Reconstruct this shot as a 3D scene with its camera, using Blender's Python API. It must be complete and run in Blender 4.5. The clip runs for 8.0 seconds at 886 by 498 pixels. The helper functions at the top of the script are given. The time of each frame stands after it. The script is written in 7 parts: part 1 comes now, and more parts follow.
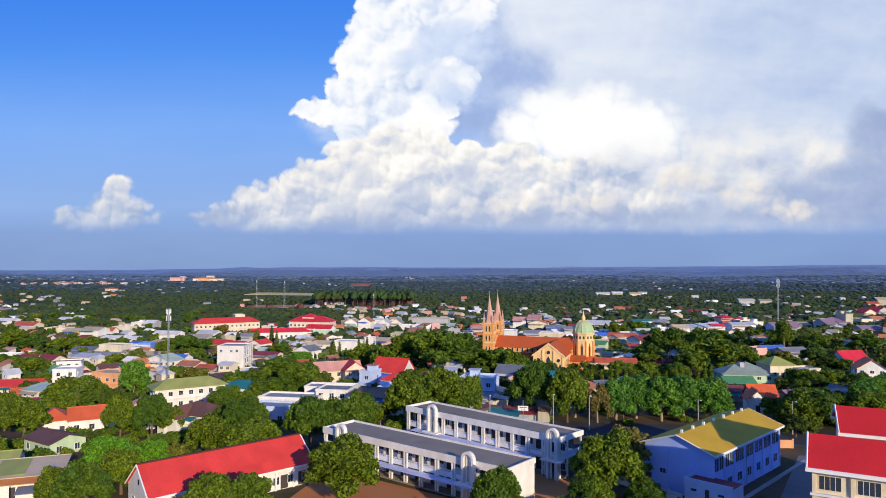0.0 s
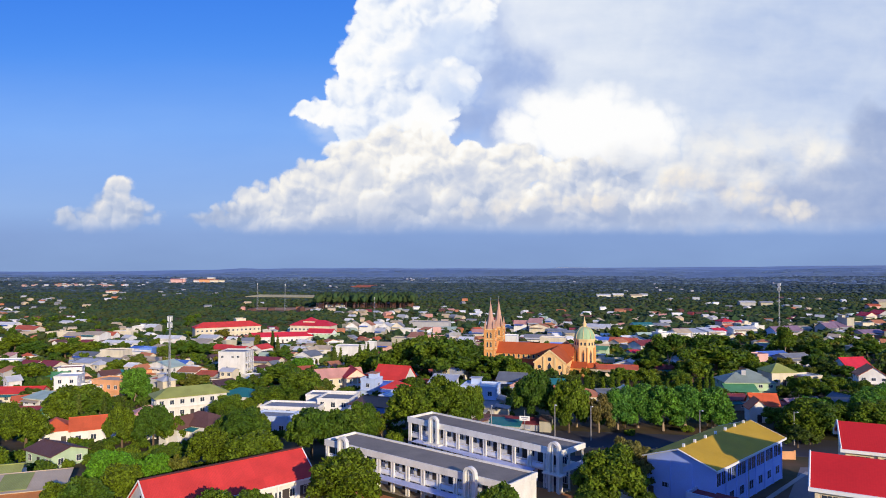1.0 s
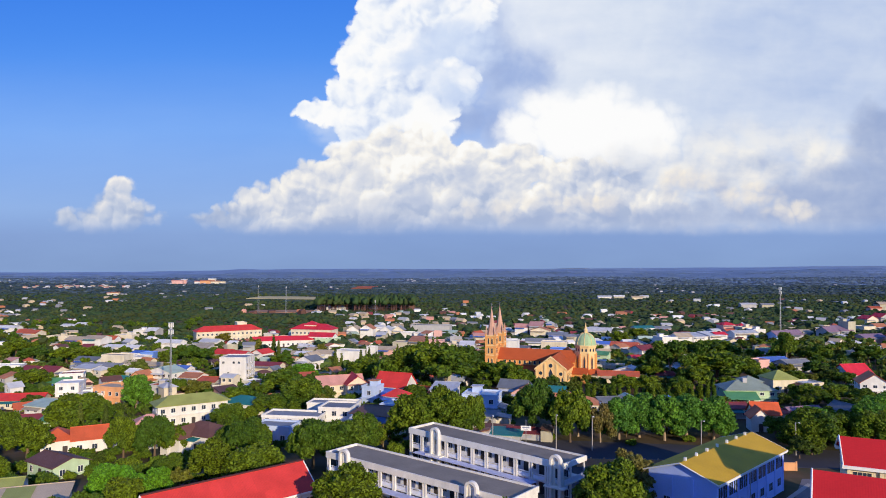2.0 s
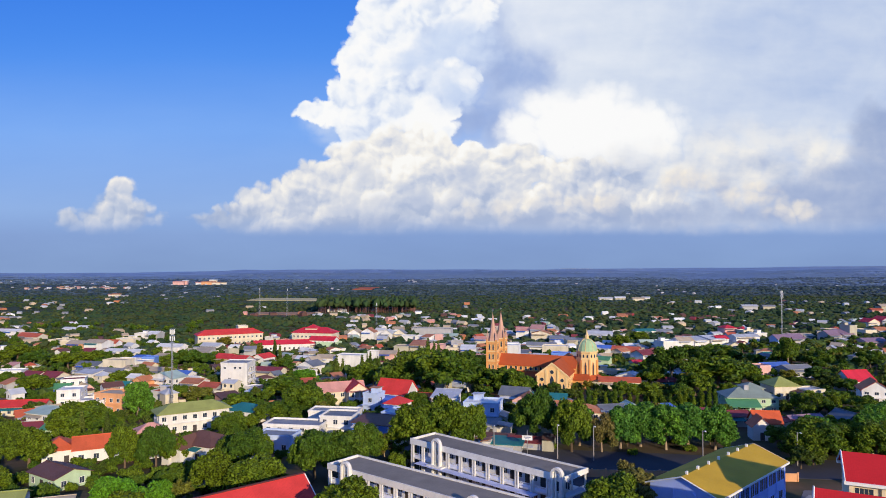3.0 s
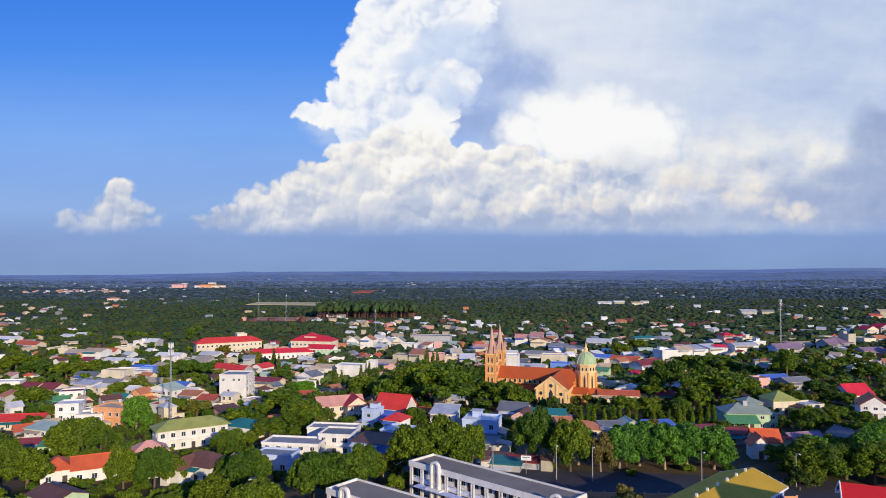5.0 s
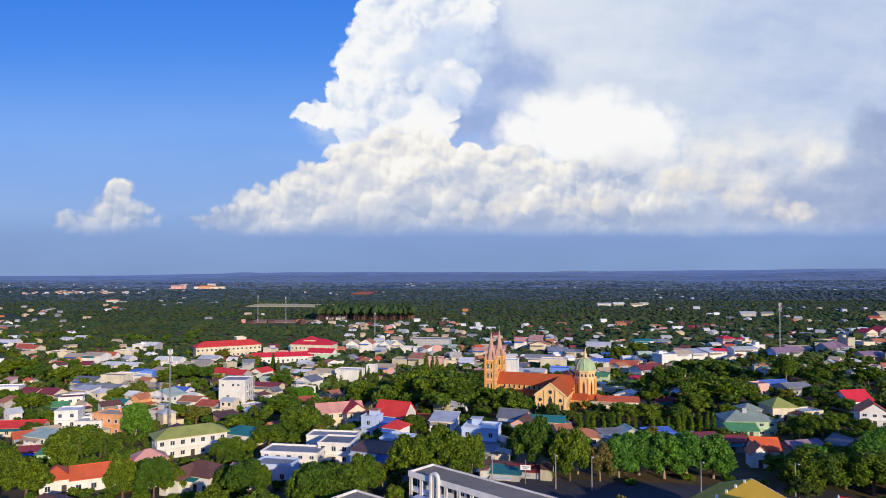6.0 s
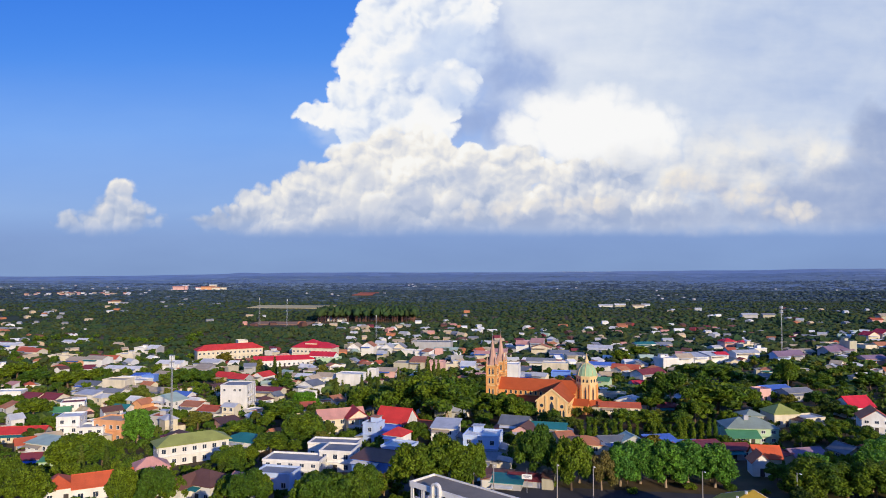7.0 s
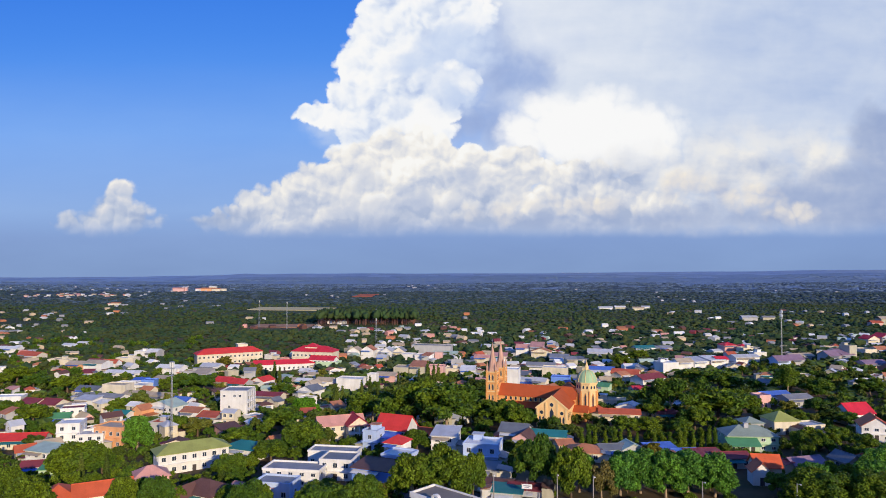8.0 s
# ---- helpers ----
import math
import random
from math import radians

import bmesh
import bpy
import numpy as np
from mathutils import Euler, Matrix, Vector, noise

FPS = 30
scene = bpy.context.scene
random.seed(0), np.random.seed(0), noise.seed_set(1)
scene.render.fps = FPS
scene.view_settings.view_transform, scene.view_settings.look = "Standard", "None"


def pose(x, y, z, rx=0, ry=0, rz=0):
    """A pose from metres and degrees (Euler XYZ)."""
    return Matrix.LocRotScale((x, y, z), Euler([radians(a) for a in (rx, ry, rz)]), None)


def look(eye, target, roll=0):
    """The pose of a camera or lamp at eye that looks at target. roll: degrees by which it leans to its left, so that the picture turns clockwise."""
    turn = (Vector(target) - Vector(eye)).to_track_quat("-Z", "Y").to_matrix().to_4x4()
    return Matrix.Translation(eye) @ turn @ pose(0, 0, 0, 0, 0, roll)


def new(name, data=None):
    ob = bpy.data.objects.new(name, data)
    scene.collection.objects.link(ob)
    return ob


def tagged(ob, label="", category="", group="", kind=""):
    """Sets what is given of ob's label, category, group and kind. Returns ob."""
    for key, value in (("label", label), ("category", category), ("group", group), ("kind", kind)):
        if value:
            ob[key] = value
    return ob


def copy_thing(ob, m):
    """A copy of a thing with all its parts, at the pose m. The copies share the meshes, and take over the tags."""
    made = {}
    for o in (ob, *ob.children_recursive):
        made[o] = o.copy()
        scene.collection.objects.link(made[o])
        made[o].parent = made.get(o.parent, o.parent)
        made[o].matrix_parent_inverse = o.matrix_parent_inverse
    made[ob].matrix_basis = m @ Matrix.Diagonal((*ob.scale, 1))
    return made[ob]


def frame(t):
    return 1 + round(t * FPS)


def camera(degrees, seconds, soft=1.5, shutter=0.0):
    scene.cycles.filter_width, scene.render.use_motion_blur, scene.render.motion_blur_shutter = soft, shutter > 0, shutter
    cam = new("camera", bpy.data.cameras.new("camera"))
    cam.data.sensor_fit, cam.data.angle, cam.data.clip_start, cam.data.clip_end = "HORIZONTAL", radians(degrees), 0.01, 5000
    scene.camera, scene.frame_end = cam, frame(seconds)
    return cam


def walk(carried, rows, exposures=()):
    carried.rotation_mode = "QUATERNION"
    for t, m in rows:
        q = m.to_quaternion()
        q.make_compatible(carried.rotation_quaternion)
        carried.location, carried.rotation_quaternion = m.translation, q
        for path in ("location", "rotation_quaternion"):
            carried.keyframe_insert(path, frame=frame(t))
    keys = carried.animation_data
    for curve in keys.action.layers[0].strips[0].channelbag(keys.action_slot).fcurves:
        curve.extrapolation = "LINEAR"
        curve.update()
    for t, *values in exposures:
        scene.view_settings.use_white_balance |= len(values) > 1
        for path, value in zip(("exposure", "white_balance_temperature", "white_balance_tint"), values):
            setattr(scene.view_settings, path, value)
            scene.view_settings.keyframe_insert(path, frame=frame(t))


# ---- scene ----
cam = camera(66.2, 8.0, soft=0.95)
PATH = [
    (0.0, pose(0.22, 0.22, 37.95, 91.352, -0.126, 0.007)),
    (0.5, pose(0.11, 0.20, 39.17, 91.359, -0.113, 0.026)),
    (1.0, pose(0.03, 0.18, 40.39, 91.395, -0.072, 0.060)),
    (1.5, pose(-0.03, 0.15, 41.60, 91.416, -0.062, 0.086)),
    (3.0, pose(-0.10, 0.09, 45.21, 91.433, -0.002, 0.212)),
    (3.5, pose(-0.09, 0.06, 46.41, 91.471, -0.002, 0.223)),
    (4.0, pose(-0.08, 0.04, 47.59, 91.492, -0.007, 0.215)),
    (4.5, pose(-0.06, 0.01, 48.78, 91.518, -0.007, 0.179)),
    (6.0, pose(0.00, -0.10, 52.30, 91.571, 0.024, 0.090)),
    (6.5, pose(0.01, -0.14, 53.47, 91.565, 0.037, 0.151)),
    (7.0, pose(0.02, -0.18, 54.63, 91.570, 0.054, 0.209)),
    (7.5, pose(0.00, -0.23, 55.78, 91.575, 0.050, 0.225)),
    (8.0, pose(-0.03, -0.29, 56.93, 91.630, 0.041, 0.197)),
]
walk(cam, PATH, [(0.0, 0.0), (3.0, -0.06), (8.0, -0.09)])

# ---- light ----
SUN_FROM = Vector((0.43, -0.903, 0.0)).normalized()
SUN_UP = radians(14.9)

lamp = bpy.data.lights.new("sun", "SUN")
lamp.energy, lamp.angle, lamp.color = 4.5, radians(0.6), (1.0, 0.81, 0.55)
sun = new("sun", lamp)
sun.matrix_world = look(SUN_FROM * 300 + Vector((0, 0, 300 * math.tan(SUN_UP))), (0, 0, 0))


def build_sky():
    w = bpy.data.worlds.new("sky")
    scene.world = w
    w.use_nodes = True
    nt = w.node_tree
    N, L = nt.nodes, nt.links
    back = N["Background"]
    back.inputs["Strength"].default_value = 0.1

    def put(socket, v):
        if isinstance(v, (int, float, tuple)):
            socket.default_value = v
        else:
            L.new(v, socket)

    def m(op, a, b=0.0, c=0.0, clamp=False):
        n = N.new("ShaderNodeMath")
        n.operation, n.use_clamp = op, clamp
        for s, v in zip(n.inputs, (a, b, c)):
            put(s, v)
        return n.outputs[0]

    def step(v, lo, hi):
        n = N.new("ShaderNodeMapRange")
        n.interpolation_type = "SMOOTHSTEP"
        put(n.inputs[0], v)
        n.inputs[1].default_value, n.inputs[2].default_value = lo, hi
        return n.outputs[0]

    def mix(fac, a, b, kind="MIX"):
        n = N.new("ShaderNodeMix")
        n.data_type, n.blend_type = "RGBA", kind
        put(n.inputs["Factor"], fac)
        put(n.inputs["A"], a if not isinstance(a, tuple) else (*a, 1))
        put(n.inputs["B"], b if not isinstance(b, tuple) else (*b, 1))
        return n.outputs["Result"]

    def vec(op, a, b, out=0):
        n = N.new("ShaderNodeVectorMath")
        n.operation = op
        put(n.inputs[0], a)
        put(n.inputs[1], b)
        return n.outputs[out]

    air = N.new("ShaderNodeTexSky")
    air.sky_type, air.sun_disc = "NISHITA", False
    air.sun_elevation, air.sun_rotation = SUN_UP, math.atan2(SUN_FROM.x, SUN_FROM.y)
    air.altitude, air.air_density, air.dust_density, air.ozone_density = 300, 1.0, 0.3, 3.0

    way = N.new("ShaderNodeTexCoord").outputs["Generated"]
    sep = N.new("ShaderNodeSeparateXYZ")
    L.new(way, sep.inputs[0])
    ahead = m("MAXIMUM", sep.outputs[1], 0.06)
    u, v = m("DIVIDE", sep.outputs[0], ahead), m("DIVIDE", sep.outputs[2], ahead)
    com = N.new("ShaderNodeCombineXYZ")
    L.new(u, com.inputs[0])
    L.new(v, com.inputs[1])
    p = com.outputs[0]

    def fractal(where, scale, detail, rough=0.55):
        n = N.new("ShaderNodeTexNoise")
        L.new(where, n.inputs["Vector"])
        n.inputs["Scale"].default_value, n.inputs["Detail"].default_value, n.inputs["Roughness"].default_value = scale, detail, rough
        return n.outputs[0]

    def cells(where, scale):
        """Rounded heads with creases between them."""
        n = N.new("ShaderNodeTexVoronoi")
        n.voronoi_dimensions, n.feature = "2D", "F1"
        L.new(where, n.inputs["Vector"])
        n.inputs["Scale"].default_value = scale
        return m("SUBTRACT", 1.0, m("MULTIPLY", m("MULTIPLY", n.outputs[0], n.outputs[0]), 2.2))

    def ramp(value, stops):
        r = N.new("ShaderNodeValToRGB")
        L.new(value, r.inputs[0])
        e = r.color_ramp.elements
        while len(e) < len(stops):
            e.new(0.5)
        for k, (at, color) in zip(e, stops):
            k.position, k.color = at, (*tone(*color), 1)
        return r.outputs[0]

    def tone(r, g, b):
        return tuple(((c / 255 + 0.055) / 1.055) ** 2.4 for c in (r, g, b))

    warp = N.new("ShaderNodeTexNoise")
    L.new(p, warp.inputs["Vector"])
    warp.inputs["Scale"].default_value, warp.inputs["Detail"].default_value, warp.inputs["Roughness"].default_value = 9.0, 6.0, 0.6
    bent = vec("ADD", p, vec("MULTIPLY", vec("SUBTRACT", warp.outputs[1], (0.5, 0.5, 0.5)), (0.050, 0.050, 0.0)))
    near_lit = vec("ADD", bent, (-0.004, 0.007, 0.0))
    above = vec("ADD", bent, (-0.009, 0.016, 0.0))

    def billow(where):
        heads = m("ADD", m("MULTIPLY", cells(where, 16), 0.50), m("MULTIPLY", cells(where, 37), 0.30))
        return m("ADD", m("ADD", heads, m("MULTIPLY", cells(where, 83), 0.15)), m("MULTIPLY", m("SUBTRACT", fractal(where, 26, 5, 0.6), 0.5), 0.5))

    b0, b1 = billow(bent), billow(near_lit)
    soft0, soft1 = fractal(bent, 9, 4, 0.5), fractal(above, 9, 4, 0.5)
    broad = m("MULTIPLY", m("SUBTRACT", soft0, soft1), 1.0)
    drift = N.new("ShaderNodeMapping")
    drift.inputs["Rotation"].default_value, drift.inputs["Scale"].default_value = (0, 0, -0.25), (2.0, 7.0, 1.0)
    L.new(p, drift.inputs["Vector"])
    streaks = m("SUBTRACT", fractal(drift.outputs[0], 1.6, 5, 0.55), 0.5)

    def heap(blobs, soft, where):
        """Union of rounded heads (u, v, half width, half height): height over the edge."""
        out = None
        for cu, cv, ru, rv in blobs:
            q = vec("MULTIPLY", vec("SUBTRACT", where, (cu, cv, 0.0)), (1 / ru, 1 / rv, 0.0))
            d = vec("DOT_PRODUCT", q, q, 1)
            e = m("MULTIPLY", m("SUBTRACT", 1.0, d), 0.9 * min(ru, rv))
            if out is None:
                out = e
            else:
                n = N.new("ShaderNodeMath")
                n.operation = "SMOOTH_MAX"
                L.new(out, n.inputs[0])
                L.new(e, n.inputs[1])
                n.inputs[2].default_value = soft
                out = n.outputs[0]
        return out

    def layer(blobs, soft, bumps, edge, stops, ground, lift, fine, wide=0.0, climb=0.0, side=0.0, wind=0.0):
        """One bank of cloud: its cover and its colour, lit from above on the left."""
        f0, f1 = heap(blobs, soft, bent), heap(blobs, soft, above)
        mask = step(m("ADD", f0, m("MULTIPLY", m("SUBTRACT", b0, 0.32), bumps)), 0.0, edge)
        t = m("ADD", ground, m("MULTIPLY", m("SUBTRACT", f0, f1), lift))
        t = m("ADD", t, m("MULTIPLY", m("SUBTRACT", b0, b1), fine))
        t = m("ADD", t, m("MULTIPLY", broad, wide))
        t = m("ADD", t, m("MULTIPLY", streaks, wind))
        t = m("ADD", t, m("MULTIPLY", m("SUBTRACT", v, 0.13), climb))
        t = m("ADD", t, m("MULTIPLY", m("SUBTRACT", 0.30, u), side), 0.0, True)
        return mask, ramp(t, stops)

    banks = [
        # thin veil of the anvil
        layer([(0.451, 0.408, 0.532, 0.299), (0.384, 0.142, 0.499, 0.166), (0.284, 0.342, 0.299, 0.233)], 0.10, 0.03, 0.14,
              ((0.10, (156, 182, 226)), (0.35, (190, 206, 236)), (0.60, (216, 226, 243)), (0.90, (240, 244, 251))), 0.56, 0.15, 0.0, 0.5, 0.1, 0.50, 0.7),
        # blue-grey recess between the tower and the bright head
        layer([(0.106, 0.292, 0.079, 0.058), (0.052, 0.342, 0.058, 0.067), (0.039, 0.225, 0.071, 0.050), (0.085, 0.209, 0.058, 0.046), (-0.023, 0.221, 0.091, 0.050)], 0.05, 0.02, 0.060,
              ((0.10, (138, 162, 214)), (0.50, (164, 185, 228)), (0.90, (204, 217, 242))), 0.40, 0.6, 0.12, 1.4, 0.5),
        # pale streak of veil crossing the recess
        layer([(0.077, 0.367, 0.108, 0.028), (0.143, 0.340, 0.083, 0.025)], 0.03, 0.03, 0.06,
              ((0.10, (196, 210, 238)), (0.90, (230, 237, 250))), 0.45, 0.4, 0.1, 1.2, 0.0, 0.0, 1.0),
        # veiled left foot of the tower
        layer([(-0.173, 0.214, 0.047, 0.030), (-0.152, 0.192, 0.042, 0.028)], 0.03, 0.02, 0.05,
              ((0.10, (168, 196, 242)), (0.90, (216, 228, 249))), 0.45, 0.6, 0.2, 1.0),
        # the tower
        layer([(-0.030, 0.387, 0.100, 0.055), (-0.091, 0.362, 0.052, 0.048), (-0.073, 0.308, 0.079, 0.052), (-0.106, 0.305, 0.047, 0.042), (-0.040, 0.284, 0.079, 0.052), (0.020, 0.285, 0.033, 0.028), (-0.073, 0.246, 0.087, 0.050), (-0.123, 0.244, 0.060, 0.038), (-0.163, 0.232, 0.042, 0.022), (-0.190, 0.230, 0.028, 0.012), (-0.069, 0.205, 0.087, 0.054), (-0.115, 0.184, 0.042, 0.043), (-0.140, 0.151, 0.042, 0.033)], 0.020, 0.030, 0.010,
              ((0.05, (190, 206, 238)), (0.35, (224, 233, 249)), (0.58, (246, 249, 254)), (0.80, (255, 255, 255))), 0.62, 1.7, 0.42, 4.2),
        # pale shade drawn over the tower's far side
        layer([(0.010, 0.322, 0.075, 0.055), (0.002, 0.259, 0.058, 0.038), (-0.048, 0.302, 0.050, 0.025)], 0.05, 0.03, 0.05,
              ((0.10, (190, 208, 242)), (0.50, (210, 224, 248)), (0.90, (236, 242, 252))), 0.45, 0.5, 0.15, 1.6),
        layer([(0.015, 0.294, 0.037, 0.018), (0.032, 0.274, 0.022, 0.012)], 0.02, 0.03, 0.03,
              ((0.10, (228, 236, 250)), (0.70, (255, 255, 255))), 0.62, 1.0, 0.4, 1.0),
        # the bright head
        layer([(0.126, 0.207, 0.055, 0.045), (0.176, 0.221, 0.083, 0.052), (0.239, 0.215, 0.087, 0.057), (0.293, 0.196, 0.071, 0.052), (0.210, 0.177, 0.141, 0.050)], 0.05, 0.030, 0.046,
              ((0.05, (216, 224, 240)), (0.35, (244, 247, 251)), (0.60, (255, 255, 255)), (0.90, (255, 255, 255))), 0.72, 0.8, 0.16, 1.2),
        # long flank of warm grey
        layer([(0.334, 0.113, 0.225, 0.077), (0.459, 0.142, 0.158, 0.083), (0.542, 0.138, 0.108, 0.083), (0.218, 0.105, 0.200, 0.060)], 0.06, 0.035, 0.11,
              ((0.05, (178, 190, 218)), (0.32, (206, 213, 228)), (0.58, (229, 230, 234)), (0.88, (250, 246, 239))), 0.59, 0.9, 0.20, 2.8, 2.6, 0.4, 2.0),
        # the heaped bank in front
        layer([(-0.055, 0.164, 0.075, 0.047), (-0.100, 0.146, 0.043, 0.052), (-0.146, 0.136, 0.045, 0.040), (-0.190, 0.116, 0.047, 0.038), (-0.233, 0.096, 0.047, 0.035), (-0.271, 0.086, 0.040, 0.032), (-0.288, 0.102, 0.020, 0.025), (-0.002, 0.147, 0.047, 0.043), (0.037, 0.164, 0.030, 0.027), (0.077, 0.147, 0.055, 0.033), (0.118, 0.139, 0.063, 0.037), (0.185, 0.119, 0.100, 0.042), (-0.023, 0.101, 0.200, 0.067), (0.176, 0.087, 0.183, 0.047), (-0.190, 0.072, 0.141, 0.037)], 0.018, 0.034, 0.013,
              ((0.05, (176, 190, 218)), (0.30, (202, 210, 228)), (0.52, (226, 228, 234)), (0.74, (248, 245, 240)), (0.92, (255, 254, 251))), 0.50, 2.2, 0.60, 3.0, 4.6, 0.0, 0.6),
        # lilac hollows low in the bank
        layer([(-0.115, 0.121, 0.038, 0.022), (-0.069, 0.091, 0.125, 0.025), (0.032, 0.127, 0.043, 0.023), (0.097, 0.112, 0.067, 0.022), (-0.190, 0.076, 0.058, 0.013)], 0.03, 0.045, 0.050,
              ((0.10, (180, 193, 222)), (0.50, (202, 210, 228)), (0.90, (232, 232, 236))), 0.46, 0.7, 0.45, 1.6),
        # grey underside
        layer([(0.093, 0.057, 0.383, 0.020), (0.384, 0.069, 0.291, 0.025), (0.575, 0.092, 0.125, 0.058), (0.638, 0.175, 0.050, 0.083), (-0.156, 0.056, 0.200, 0.012)], 0.04, 0.018, 0.035,
              ((0.05, (148, 168, 210)), (0.50, (172, 187, 219)), (0.90, (204, 211, 228))), 0.45, 0.3, 0.1, 1.6, 0.0, 0.0, 1.4),
        # lit tufts along the underside
        layer([(0.131, 0.099, 0.037, 0.017), (0.064, 0.084, 0.047, 0.015), (0.210, 0.092, 0.067, 0.017), (0.359, 0.117, 0.058, 0.023), (0.451, 0.101, 0.058, 0.020), (0.372, 0.038, 0.042, 0.008), (0.426, 0.049, 0.075, 0.006), (0.517, 0.082, 0.058, 0.018)], 0.02, 0.035, 0.04,
              ((0.05, (190, 197, 218)), (0.45, (220, 220, 226)), (0.90, (252, 242, 226))), 0.54, 0.8, 0.4, 2.0),
        # small cumulus far off
        layer([(-0.476, 0.106, 0.025, 0.025), (-0.464, 0.117, 0.015, 0.015), (-0.492, 0.089, 0.028, 0.023), (-0.457, 0.084, 0.035, 0.023), (-0.550, 0.071, 0.022, 0.018), (-0.516, 0.069, 0.037, 0.018), (-0.431, 0.069, 0.028, 0.015), (-0.352, 0.071, 0.037, 0.011), (-0.298, 0.064, 0.050, 0.008), (-0.489, 0.064, 0.087, 0.015)], 0.012, 0.016, 0.014,
              ((0.05, (166, 183, 216)), (0.35, (196, 206, 226)), (0.62, (222, 224, 232)), (0.90, (250, 246, 240))), 0.52, 2.2, 0.6, 2.6, 3.6),
    ]
    base = step(m("ADD", v, m("MULTIPLY", m("SUBTRACT", soft0, 0.5), 0.016)), 0.042, 0.076)
    front = step(sep.outputs[1], 0.05, 0.3)
    behind = m("MULTIPLY", step(fractal(way, 2.2, 7), 0.53, 0.71), step(sep.outputs[2], 0.05, 0.3))

    blue = mix(1.0, air.outputs[0], SKY_TINT, "MULTIPLY")
    clear = ramp(m("MULTIPLY", v, 2.0), ((0.0, (122, 146, 194)), (0.09, (128, 153, 204)), (0.17, (142, 174, 226)), (0.40, (116, 168, 244)), (0.62, (82, 148, 243)), (0.85, (62, 130, 236))))
    thin = m("MULTIPLY", m("ADD", streaks, 0.5), m("MULTIPLY", step(v, 0.36, 0.16), 0.35))
    clear = mix(thin, clear, tone(172, 205, 250))
    blue = mix(m("MULTIPLY", step(sep.outputs[1], -0.1, 0.5), 0.97), blue, mix(1.0, clear, (10.0, 10.0, 10.0), "MULTIPLY"))
    sky = mix(m("MULTIPLY", behind, m("SUBTRACT", 1.0, front)), blue, (5.0, 5.9, 8.2))
    for mask, colour in banks:
        sky = mix(m("MULTIPLY", mask, m("MULTIPLY", base, front)), sky, mix(1.0, colour, (10.0, 10.0, 10.0), "MULTIPLY"))
    L.new(sky, back.inputs["Color"])


SKY_TINT = (0.36, 0.80, 1.85)
build_sky()

# ---- materials ----
MATS = {}


